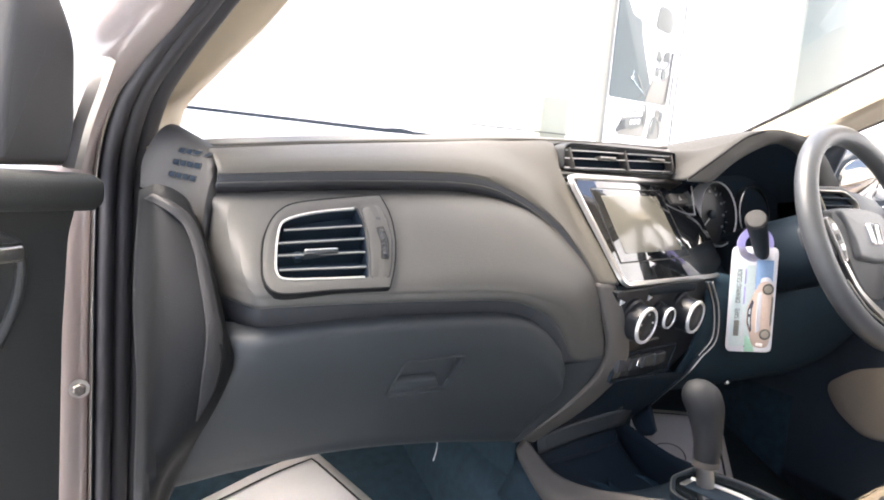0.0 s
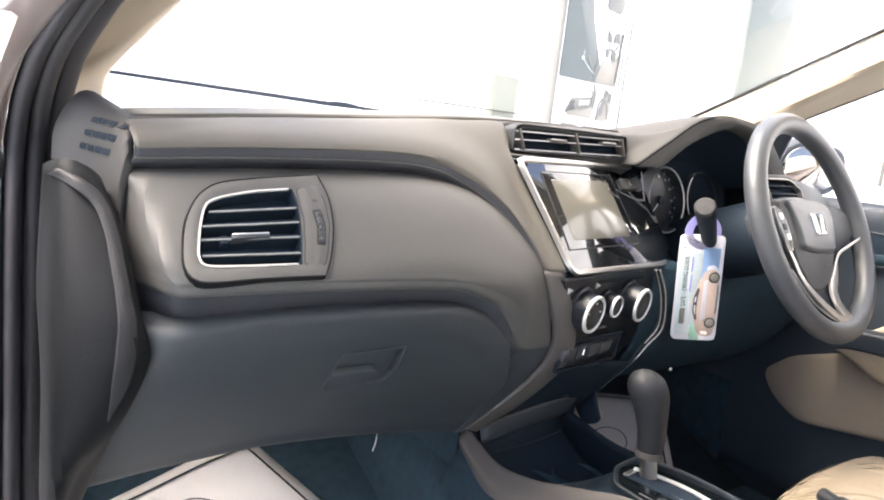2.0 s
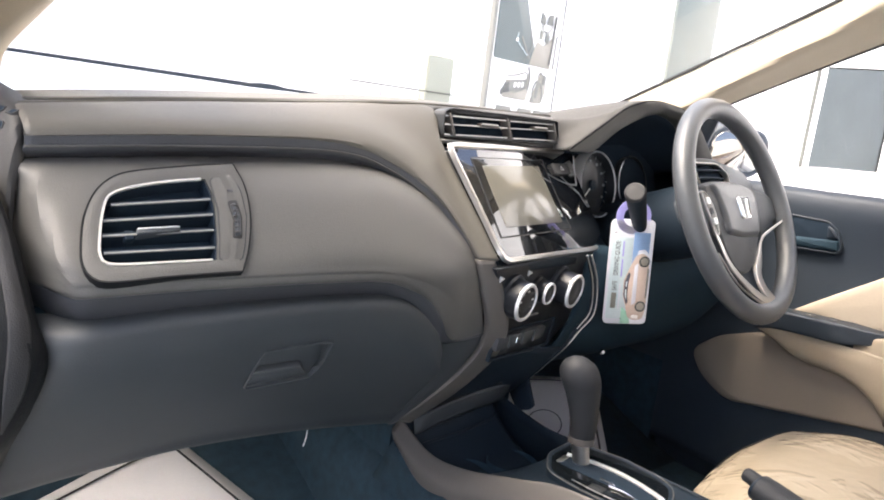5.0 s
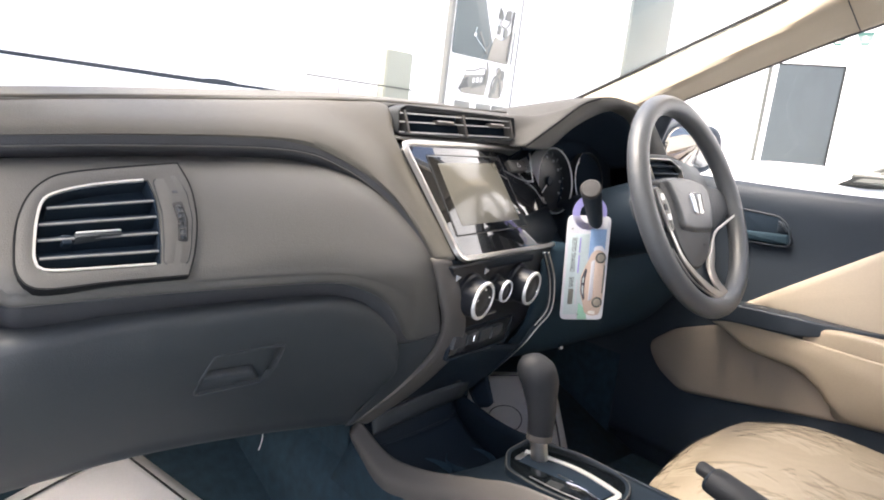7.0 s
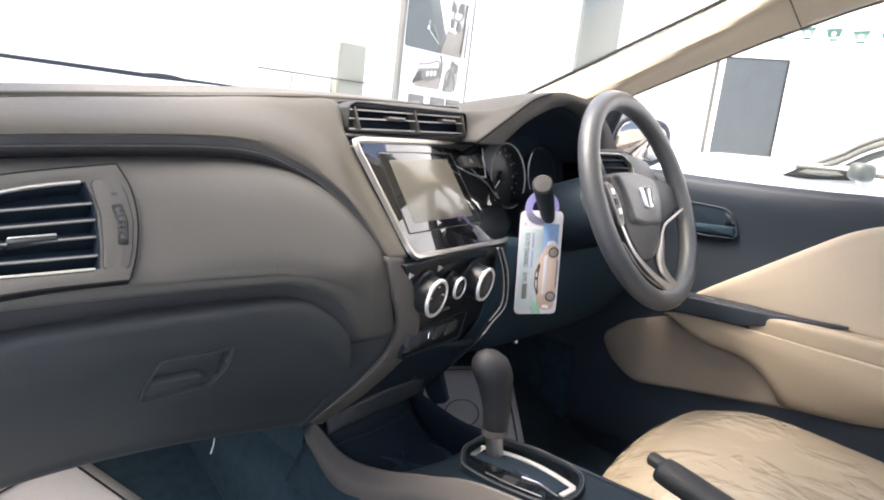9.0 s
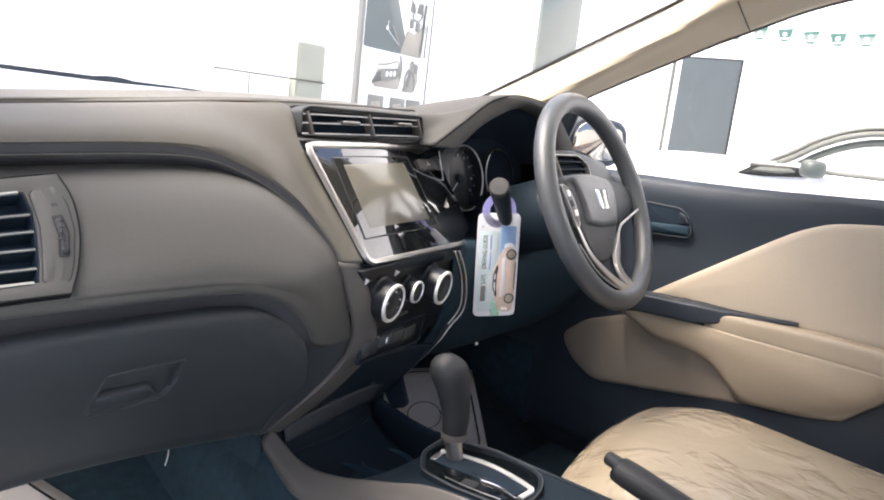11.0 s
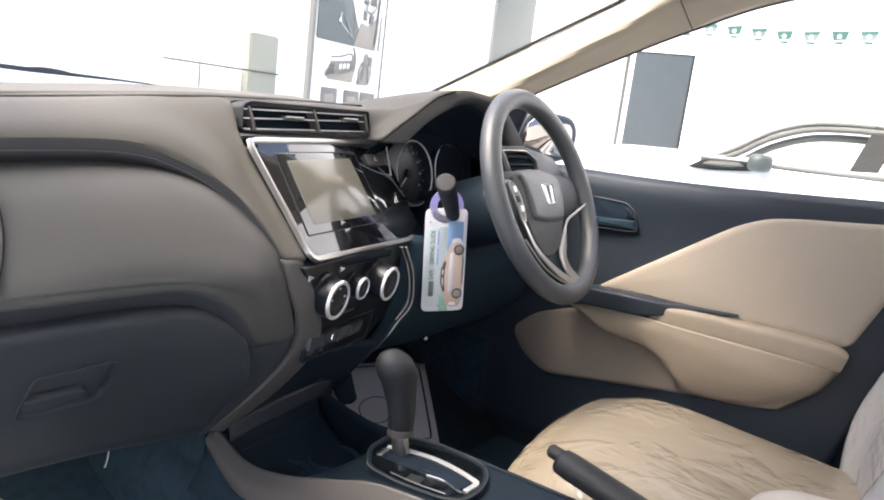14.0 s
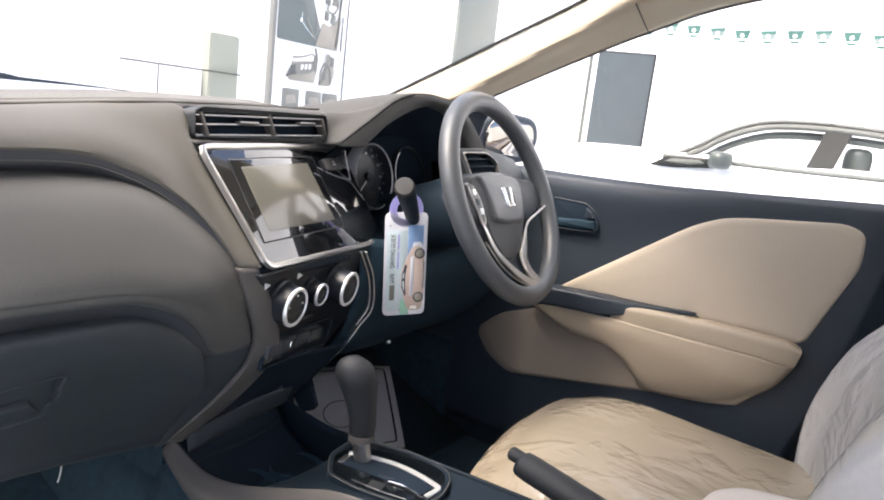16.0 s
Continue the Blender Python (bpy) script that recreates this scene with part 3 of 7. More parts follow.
jamb_strip("painted_flange", -0.036, 0.062, 0.05, JAMB, "pale painted flange", -0.02)
jamb_strip("bright_seam", -0.004, 0.004, 0.03, SATIN, "bright weld seam", -0.03)
jamb_strip("seal", 0.010, 0.022, 0.035, RUBBER, "black rubber door seal", -0.03)
jamb_strip("seal", 0.030, 0.024, 0.035, RUBBER, "black rubber door seal", -0.02)
jamb_strip("seal", 0.052, 0.028, 0.030, RUBBER, "black rubber door seal", 0.0)

# windscreen
windscreen = tagged(pane_of("windscreen", loft([[(-0.60, 0.52, 1.02), (0, 0.650, 1.03), (0.67, 0.60, 1.07)], [(-0.52, 0.25, 1.19), (0, 0.38, 1.215), (0.665, 0.28, 1.212)], [(-0.46, -0.03, 1.325), (0, 0.06, 1.345), (0.655, 0.03, 1.33)]], 20, 12), (0, -0.5, 1.0)), "clear curved windscreen glass", "windscreen", kind="structure")
wiper = thing("windscreen_wiper", "thin black wiper blade resting on the windscreen", "wiper")
part("blade", sweep(spline([(-0.60, 0.600, 1.0532), (-0.45, 0.625, 1.0515), (-0.30, 0.640, 1.0497), (-0.15, 0.655, 1.0478), (0.0, 0.665, 1.0476), (0.11, 0.668, 1.0462)], 30), [(-0.004, -0.0030), (0.004, -0.0030), (0.003, 0.0030), (-0.003, 0.0030)], scales=[0.75 + 0.025 * min(i, 18) - 0.095 * max(0, i - 18) for i in range(30)]), BLACK, wiper)
part("arm_foot", sweep(spline([(-0.16, 0.658, 1.0500), (-0.125, 0.662, 1.0512), (-0.09, 0.664, 1.0490)], 10), circle(0.0030, 8), scales=[0.5, 0.8, 1, 1, 1, 1, 1, 0.9, 0.7, 0.4]), BLACK, wiper)

# ---- dashboard ----
dash = thing("dashboard", "charcoal grey moulded car dashboard with glovebox and vents", "dashboard")
# crown of the dash from the windscreen to the brow, passenger side
shell("upper_pad", [
    [(-0.60, 0.60, 0.980), (-0.3, 0.68, 0.995), (0.16, 0.70, 1.005)],
    [(-0.595, 0.30, 0.995), (-0.45, 0.30, 1.007), (-0.3, 0.30, 1.025), (-0.10, 0.31, 1.041), (0.16, 0.31, 1.050)],
    [(-0.586, 0.165, 1.000), (-0.45, 0.185, 1.016), (-0.3, 0.195, 1.030), (-0.12, 0.20, 1.046), (0.16, 0.245, 1.055)]], DASH_TOP, dash, "soft grey dash top", nv=14)
shell("brow", [
    [(-0.586, 0.215, 0.997), (-0.45, 0.225, 1.012), (-0.3, 0.235, 1.026), (-0.19, 0.240, 1.036), (-0.112, 0.225, 1.036), (-0.116, 0.190, 1.000), (-0.108, 0.150, 0.950), (-0.098, 0.118, 0.906), (-0.090, 0.090, 0.870)],
    [(-0.586, 0.175, 0.999), (-0.45, 0.190, 1.014), (-0.3, 0.200, 1.028), (-0.19, 0.205, 1.040), (-0.124, 0.193, 1.040), (-0.130, 0.158, 1.002), (-0.119, 0.116, 0.948), (-0.106, 0.087, 0.906), (-0.095, 0.064, 0.870)],
    [(-0.588, 0.140, 0.997), (-0.45, 0.156, 1.011), (-0.3, 0.167, 1.025), (-0.21, 0.168, 1.022), (-0.164, 0.150, 0.997), (-0.139, 0.122, 0.953), (-0.120, 0.090, 0.906), (-0.104, 0.064, 0.870)],
    [(-0.588, 0.114, 0.989), (-0.45, 0.124, 1.002), (-0.3, 0.132, 1.010), (-0.225, 0.132, 0.997), (-0.176, 0.118, 0.965), (-0.145, 0.100, 0.925), (-0.126, 0.084, 0.896), (-0.111, 0.066, 0.870)],
    [(-0.587, 0.106, 0.980), (-0.45, 0.110, 0.990), (-0.3, 0.116, 0.994), (-0.225, 0.118, 0.976), (-0.173, 0.104, 0.945), (-0.139, 0.089, 0.907), (-0.118, 0.070, 0.870)],
    [(-0.587, 0.112, 0.979), (-0.45, 0.116, 0.989), (-0.3, 0.122, 0.993), (-0.226, 0.123, 0.975), (-0.174, 0.108, 0.944), (-0.140, 0.093, 0.906), (-0.119, 0.074, 0.870)]], DASH_TOP, dash, "rounded grey dash brow sweeping down beside the screen", nv=40, nu=110)
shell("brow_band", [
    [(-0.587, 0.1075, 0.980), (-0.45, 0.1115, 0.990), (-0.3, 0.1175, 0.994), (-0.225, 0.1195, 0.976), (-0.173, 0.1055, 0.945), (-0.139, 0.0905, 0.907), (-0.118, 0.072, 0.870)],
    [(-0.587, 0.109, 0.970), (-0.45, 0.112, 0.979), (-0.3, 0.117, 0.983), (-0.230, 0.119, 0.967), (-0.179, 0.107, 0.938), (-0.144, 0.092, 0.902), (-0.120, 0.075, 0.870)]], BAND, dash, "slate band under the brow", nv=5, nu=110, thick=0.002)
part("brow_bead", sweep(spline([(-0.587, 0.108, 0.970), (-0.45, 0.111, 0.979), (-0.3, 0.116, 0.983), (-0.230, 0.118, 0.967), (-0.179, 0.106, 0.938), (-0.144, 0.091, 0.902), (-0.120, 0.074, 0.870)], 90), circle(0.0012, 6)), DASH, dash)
# underside in darker slate: the brow's own shade as colour
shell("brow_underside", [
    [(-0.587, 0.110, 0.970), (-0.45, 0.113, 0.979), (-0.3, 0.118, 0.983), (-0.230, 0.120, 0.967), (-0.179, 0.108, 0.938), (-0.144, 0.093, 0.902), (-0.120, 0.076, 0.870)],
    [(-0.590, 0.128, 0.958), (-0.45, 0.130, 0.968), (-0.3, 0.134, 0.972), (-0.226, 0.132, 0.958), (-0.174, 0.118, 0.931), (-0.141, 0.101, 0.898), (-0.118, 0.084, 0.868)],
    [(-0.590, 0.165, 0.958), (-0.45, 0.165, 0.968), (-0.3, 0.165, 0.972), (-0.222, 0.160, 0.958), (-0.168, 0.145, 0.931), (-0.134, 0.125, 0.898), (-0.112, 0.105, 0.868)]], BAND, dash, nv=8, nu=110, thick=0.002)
ledge = [(-0.57, 0.29, 1.0055), (-0.45, 0.31, 1.0192), (-0.3, 0.32, 1.0332), (-0.12, 0.33, 1.0488), (0.10, 0.35, 1.0553)]
shell("glass_ledge", [
    [(-0.575, 0.205, 1.0025), (-0.45, 0.225, 1.0155), (-0.3, 0.235, 1.0295), (-0.12, 0.24, 1.0455), (0.10, 0.27, 1.0530)],
    [(x, y - 0.04, z - 0.0012) for x, y, z in ledge], ledge, [(x, y + 0.05, z - 0.012) for x, y, z in ledge]], DASH_TOP, dash, "smooth dash ledge below the windscreen", nv=12)
part("ledge_joint", sweep(spline([(-0.592, 0.20, 0.992), (-0.585, 0.26, 1.001)] + [(x, y, z + 0.0008) for x, y, z in ledge], 50), circle(0.0011, 6)), INK, dash, "dark joint below the glass")
mid_pad = shell("mid_pad", [
    [(-0.612, 0.185, 0.958), (-0.603, 0.175, 0.960), (-0.592, 0.172, 0.962), (-0.45, 0.176, 0.970), (-0.3, 0.178, 0.974), (-0.205, 0.165, 0.961), (-0.148, 0.135, 0.926)],
    [(-0.608, 0.172, 0.954), (-0.600, 0.150, 0.955), (-0.590, 0.120, 0.955), (-0.586, 0.114, 0.956), (-0.575, 0.114, 0.957), (-0.45, 0.121, 0.965), (-0.3, 0.126, 0.970), (-0.216, 0.122, 0.957), (-0.157, 0.107, 0.926)],
    [(-0.606, 0.168, 0.938), (-0.597, 0.140, 0.938), (-0.586, 0.096, 0.939), (-0.582, 0.087, 0.939), (-0.570, 0.082, 0.940), (-0.45, 0.083, 0.944), (-0.3, 0.084, 0.950), (-0.22, 0.088, 0.939), (-0.140, 0.096, 0.905)],
    [(-0.601, 0.145, 0.900), (-0.590, 0.105, 0.900), (-0.578, 0.049, 0.900), (-0.573, 0.040, 0.900), (-0.555, 0.038, 0.899), (-0.45, 0.038, 0.895), (-0.3, 0.040, 0.900), (-0.18, 0.062, 0.890), (-0.126, 0.079, 0.876)],
    [(-0.598, 0.130, 0.880), (-0.586, 0.095, 0.880), (-0.572, 0.038, 0.881), (-0.566, 0.0285, 0.881), (-0.545, 0.027, 0.881), (-0.45, 0.027, 0.880), (-0.3, 0.029, 0.878), (-0.20, 0.041, 0.863), (-0.145, 0.060, 0.852), (-0.110, 0.076, 0.846)],
    [(-0.597, 0.128, 0.874), (-0.585, 0.093, 0.874), (-0.570, 0.038, 0.874), (-0.564, 0.0285, 0.874), (-0.545, 0.0270, 0.875), (-0.45, 0.0270, 0.876), (-0.3, 0.029, 0.873), (-0.25, 0.033, 0.864), (-0.20, 0.044, 0.845), (-0.160, 0.057, 0.820), (-0.135, 0.068, 0.800), (-0.094, 0.079, 0.794)],
    [(-0.596, 0.126, 0.867), (-0.584, 0.091, 0.867), (-0.568, 0.040, 0.867), (-0.561, 0.0300, 0.867), (-0.545, 0.0275, 0.868), (-0.45, 0.0275, 0.869), (-0.3, 0.030, 0.866), (-0.25, 0.034, 0.857), (-0.205, 0.045, 0.836), (-0.170, 0.059, 0.806), (-0.148, 0.071, 0.782), (-0.126, 0.080, 0.771), (-0.087, 0.082, 0.775)],
    [(-0.595, 0.126, 0.864), (-0.583, 0.091, 0.864), (-0.566, 0.050, 0.863), (-0.559, 0.0420, 0.863), (-0.545, 0.0400, 0.864), (-0.45, 0.0400, 0.865), (-0.3, 0.042, 0.862), (-0.25, 0.044, 0.853), (-0.207, 0.048, 0.832), (-0.174, 0.062, 0.802), (-0.153, 0.074, 0.778), (-0.127, 0.083, 0.767), (-0.085, 0.084, 0.771)]], DASH, dash, "padded grey dash panel round the side vent", nv=130, nu=150)
# recess coloured darker than the pad to carry the overhang's shade
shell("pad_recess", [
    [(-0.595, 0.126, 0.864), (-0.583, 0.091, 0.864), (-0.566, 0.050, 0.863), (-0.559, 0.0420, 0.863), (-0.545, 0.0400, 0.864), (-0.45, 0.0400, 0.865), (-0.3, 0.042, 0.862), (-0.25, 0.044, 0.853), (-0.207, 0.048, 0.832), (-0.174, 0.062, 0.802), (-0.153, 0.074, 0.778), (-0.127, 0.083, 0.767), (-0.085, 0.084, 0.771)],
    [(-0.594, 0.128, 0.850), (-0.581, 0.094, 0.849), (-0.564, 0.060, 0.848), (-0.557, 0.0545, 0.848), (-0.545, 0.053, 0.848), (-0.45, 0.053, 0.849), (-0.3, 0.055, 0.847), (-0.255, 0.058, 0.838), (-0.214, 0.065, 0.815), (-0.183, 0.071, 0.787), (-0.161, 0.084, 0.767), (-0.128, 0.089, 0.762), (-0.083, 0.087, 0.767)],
    [(-0.588, 0.120, 0.840), (-0.575, 0.106, 0.839), (-0.55, 0.066, 0.832), (-0.45, 0.062, 0.833), (-0.3, 0.064, 0.831), (-0.25, 0.070, 0.822), (-0.21, 0.100, 0.806), (-0.18, 0.108, 0.780), (-0.155, 0.112, 0.763), (-0.125, 0.112, 0.760), (-0.080, 0.110, 0.766)]], BAND, dash, "recess under the padded panel, darker for its shade", nv=14, nu=120)

glove = shell("glovebox", [
    [(-0.592, 0.140, 0.838), (-0.580, 0.085, 0.838), (-0.49, 0.080, 0.845), (-0.40, 0.078, 0.847), (-0.30, 0.080, 0.845), (-0.245, 0.084, 0.838), (-0.20, 0.088, 0.817), (-0.168, 0.096, 0.790), (-0.148, 0.104, 0.757)],
    [(-0.590, 0.110, 0.832), (-0.578, 0.050, 0.832), (-0.49, 0.045, 0.840), (-0.40, 0.043, 0.842), (-0.30, 0.046, 0.840), (-0.245, 0.052, 0.832), (-0.203, 0.060, 0.811), (-0.172, 0.070, 0.785), (-0.153, 0.081, 0.755)],
    [(-0.588, 0.105, 0.813), (-0.572, 0.047, 0.813), (-0.49, 0.045, 0.820), (-0.40, 0.045, 0.822), (-0.30, 0.048, 0.818), (-0.250, 0.053, 0.806), (-0.205, 0.061, 0.787), (-0.174, 0.072, 0.764), (-0.151, 0.084, 0.740)],
    [(-0.587, 0.118, 0.785), (-0.570, 0.062, 0.785), (-0.40, 0.062, 0.790), (-0.28, 0.066, 0.785), (-0.20, 0.074, 0.760), (-0.145, 0.092, 0.722)],
    [(-0.600, 0.155, 0.735), (-0.583, 0.100, 0.735), (-0.42, 0.100, 0.735), (-0.28, 0.105, 0.730), (-0.20, 0.111, 0.715), (-0.139, 0.124, 0.690)],
    [(-0.618, 0.215, 0.655), (-0.605, 0.165, 0.655), (-0.42, 0.160, 0.668), (-0.28, 0.168, 0.655), (-0.139, 0.168, 0.640)],
    [(-0.630, 0.250, 0.621), (-0.616, 0.200, 0.621), (-0.535, 0.192, 0.632), (-0.42, 0.182, 0.643), (-0.28, 0.192, 0.630), (-0.13, 0.200, 0.607)],
    [(-0.628, 0.300, 0.615), (-0.612, 0.260, 0.615), (-0.42, 0.250, 0.635), (-0.28, 0.255, 0.622), (-0.13, 0.260, 0.600)]], DASH_LOW, dash, "dark grey glovebox lid", nv=110, nu=150)
# latch scoop on the lid
gm = basis((-0.358, 0.0755, 0.766), (1, 0.0, 0.02), (0, -0.84, -0.54))
scoop = rounded([(-0.0406, -0.0273), (0.0312, -0.0247), (0.0395, -0.0020), (0.0381, 0.0336), (-0.0349, 0.0320), (-0.0398, -0.0017)], 0.005)
cut(glove, gm, shrink(scoop, 0.0012))
part("latch_scoop", rim(shrink(scoop, -0.0016), shrink(scoop, 0.0004), gm, 0.012, 0.0006, 0.0008), DASH_LOW, glove, "rounded edge of the latch scoop")
part("latch_well", plate(scoop, gm @ pose(0, 0, -0.009, -14, 0, 0), 0.003, 0.0003), DASH_LOW, glove)
part("latch", plate(rounded([(-0.0390, -0.0250), (0.0285, -0.0228), (0.0150, -0.0030), (-0.0380, -0.0015)], 0.004), gm @ pose(0, 0, 0.0006, 6, 0, 0), 0.008, 0.0026), DASH_LOW, glove, "grey glovebox latch")

# tweeter pod and end cheek at the pillar's foot
# pod is dash plastic; its shade is in the darker material colour
pod = shell("tweeter_pod", [
    [(-0.628, 0.330, 0.945), (-0.626, 0.310, 0.985), (-0.602, 0.295, 1.021), (-0.560, 0.31, 1.000)],
    [(-0.622, 0.230, 0.945), (-0.618, 0.215, 0.985), (-0.600, 0.230, 1.013), (-0.555, 0.25, 0.998)],
    [(-0.612, 0.165, 0.940), (-0.608, 0.160, 0.970), (-0.597, 0.175, 1.003), (-0.560, 0.20, 0.996)],
    [(-0.600, 0.110, 0.930), (-0.598, 0.112, 0.960), (-0.590, 0.122, 0.988), (-0.572, 0.15, 0.992)],
    [(-0.596, 0.106, 0.900), (-0.594, 0.108, 0.930), (-0.588, 0.114, 0.958), (-0.578, 0.14, 0.975)]], POD, dash, "grey tweeter pod with slotted grille", nv=30, nu=24)
pm = basis((-0.6085, 0.164, 0.984), (0.30, -0.95, -0.02), (-0.93, -0.28, 0.22))
SLOT_DEPTH = ((-0.0031, -0.0028, -0.0031, -0.0052), (-0.0015, -0.0013, -0.0004, 0.0004), (-0.0017, -0.0012, -0.0006, 0.0005))
for i in range(3):
    for j in range(4):
        lean = (-14, -16, -32, -46)[j] if i == 0 else 0
        sm_slot = pm @ pose((j - 1.5) * 0.0160 + (i - 1) * -0.003 + 0.006, 0.0130 - i * 0.0130, SLOT_DEPTH[i][j] + 0.0007, lean, 0, 0)
        hole = rrect(0.0138, 0.0058, 0.0027, n=3)
        part("slot_rim", rim(shrink(hole, -0.0008), hole, sm_slot, 0.003, 0.0002, 0.0003), POD, pod)
        part("slot", plate(hole, sm_slot, 0.003, 0.0003), VOID, pod, "dark grille slot")
shell("end_cheek", [
    [(-0.652, 0.130, 0.958), (-0.655, 0.130, 0.86), (-0.652, 0.110, 0.77), (-0.650, 0.130, 0.66), (-0.640, 0.20, 0.54)],
    [(-0.640, 0.105, 0.966), (-0.645, 0.060, 0.86), (-0.645, 0.050, 0.77), (-0.642, 0.090, 0.67), (-0.638, 0.18, 0.54)],
    [(-0.624, 0.104, 0.960), (-0.612, 0.062, 0.90), (-0.605, 0.030, 0.83), (-0.607, 0.050, 0.755), (-0.625, 0.12, 0.67), (-0.632, 0.19, 0.55)],
    [(-0.612, 0.110, 0.948), (-0.598, 0.070, 0.90), (-0.588, 0.050, 0.845), (-0.580, 0.055, 0.80), (-0.600, 0.12, 0.70), (-0.625, 0.20, 0.56)],
    [(-0.612, 0.150, 0.930), (-0.601, 0.110, 0.895), (-0.592, 0.095, 0.845), (-0.585, 0.100, 0.80), (-0.602, 0.16, 0.70), (-0.623, 0.23, 0.57)],
    [(-0.610, 0.180, 0.930), (-0.600, 0.170, 0.895), (-0.590, 0.160, 0.845), (-0.584, 0.165, 0.80), (-0.600, 0.21, 0.70), (-0.620, 0.27, 0.57)]], COVER, dash, "dark rounded dash end cover", nv=30, nu=40)

# added strip: light along the cover's ridge, put in as a paler grey
shell("cover_lit_edge", [
    [(-0.6500, 0.1130, 0.9520), (-0.6368, 0.0884, 0.9456), (-0.6226, 0.0790, 0.9335), (-0.6152, 0.0660, 0.9140), (-0.6121, 0.0535, 0.8920), (-0.6093, 0.0393, 0.8665), (-0.6082, 0.0292, 0.8405), (-0.6109, 0.0285, 0.8026), (-0.6110, 0.0440, 0.7600)],
    [(-0.6470, 0.1050, 0.9560), (-0.6325, 0.0875, 0.9500), (-0.6178, 0.0805, 0.9370), (-0.6100, 0.0660, 0.9150), (-0.6066, 0.0520, 0.8910), (-0.6032, 0.0380, 0.8650), (-0.6012, 0.0300, 0.8415), (-0.6040, 0.0290, 0.8020), (-0.6105, 0.0440, 0.7600)],
    [(-0.6441, 0.1030, 0.9575), (-0.6281, 0.0904, 0.9505), (-0.6129, 0.0856, 0.9373), (-0.6045, 0.0690, 0.9135), (-0.6006, 0.0527, 0.8877), (-0.5965, 0.0405, 0.8617), (-0.5935, 0.0345, 0.8410), (-0.5965, 0.0318, 0.7999), (-0.6100, 0.0440, 0.7600)]], COVER_RIM, dash, "lighter grey strip for the lit edge of the end cover", nv=10, nu=60, thick=0.002)


# ---- vents ----
def vane(a, b, deep, thick, material, parent, name="vane", nrm=(0, -1, 0)):
    return part(name, sweep([a, b], [(-thick, -deep), (thick, -deep), (thick, deep), (-thick, deep)], up=nrm), material, parent)


vm = basis((-0.488, 0.0512, 0.9155), (1, 0.03, 0.02), (0, -0.765, 0.645))
vent = thing("side_air_vent", "grey framed dashboard air vent with dark horizontal vanes", "air vent")
vo = curve2([(0.0470, -0.0457), (-0.011, -0.0450), (-0.055, -0.0460), (-0.0690, -0.0415), (-0.0738, -0.031), (-0.0733, -0.019), (-0.0675, 0.008), (-0.0581, 0.0282), (-0.0463, 0.0419), (-0.0288, 0.0511), (0.0106, 0.0570), (0.0653, 0.0626)], 56) + curve2([(0.0653, 0.0626), (0.0706, 0.038), (0.0678, 0.0067), (0.0580, -0.0240), (0.0470, -0.0457)], 18)[1:-1]
vi = curve2([(0.0278, -0.0336), (-0.020, -0.0330), (-0.050, -0.0320), (-0.0595, -0.0290), (-0.0612, -0.0210), (-0.0605, -0.0150), (-0.0552, 0.0076), (-0.0483, 0.0259), (-0.0401, 0.0327), (-0.0231, 0.0381), (0.0031, 0.0426), (0.0360, 0.0457)], 56) + curve2([(0.0360, 0.0457), (0.0385, 0.030), (0.0374, 0.0136), (0.0330, -0.013), (0.0278, -0.0336)], 18)[1:-1]
cut(mid_pad, vm, shrink(vo, 0.003))
part("surround", rim(vo, vi, vm, 0.008, 0.0010, 0.0032), DASH, vent)
part("groove", rim(shrink(vo, -0.0011), shrink(vo, 0.0003), vm, 0.008, 0.0, 0.0035), COVER, vent, "dark joint round the vent")
lip = [vm @ Vector((x, y, 0.0032)) for x, y in vi[1:55]]
part("bright_lip", sweep(lip, [(-0.0011, -0.0012), (0.0011, -0.0012), (0.0009, 0.0012), (-0.0009, 0.0012)], up=vm.to_3x3() @ Vector((0, 0, 1))), LIP, vent, "thin bright silver lip")
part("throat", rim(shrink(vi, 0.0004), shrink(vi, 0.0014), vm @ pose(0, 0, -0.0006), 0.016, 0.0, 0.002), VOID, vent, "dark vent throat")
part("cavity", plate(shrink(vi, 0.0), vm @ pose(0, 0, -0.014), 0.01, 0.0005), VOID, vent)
for k, (xa, ya, xb, yb) in enumerate(((-0.0575, -0.0207, 0.0294, -0.0211), (-0.0560, -0.0057, 0.0325, -0.0045), (-0.0530, 0.0076, 0.0353, 0.0109), (-0.0450, 0.0219, 0.0367, 0.0262))):
    part("vane", sweep([vm @ Vector((xa, ya, -0.005)), vm @ Vector((xb, yb, -0.005))], [(-0.0008, -0.009), (0.0008, -0.009), (0.0010, 0.006), (-0.0010, 0.006)], up=vm.to_3x3() @ Vector((0, 0.25, 1))), BLACK, vent)
    part("vane_edge", sweep([vm @ Vector((xa, ya, 0.0008)), vm @ Vector((xb, yb, 0.0008))], [(-0.0009, -0.0008), (0.0009, -0.0008), (0.0007, 0.0008), (-0.0007, 0.0008)], up=vm.to_3x3() @ Vector((0, 0, 1))), VANE, vent, "satin vane edge")
slide = part("slider", plate(rounded([(-0.0309, -0.0068), (0.0040, -0.0050), (0.0030, -0.0010), (-0.0304, -0.0018)], 0.0008), vm @ pose(0, 0, 0.0040), 0.010, 0.0010), DASH_LOW, vent, "grey sliding tab")
part("slider_edge", plate(rounded([(-0.0300, -0.0028), (0.0036, -0.0021), (0.0030, -0.0008), (-0.0300, -0.0015)], 0.0005), vm @ pose(0, 0, 0.0050), 0.003, 0.0005), LIP, slide, "bright upper edge")
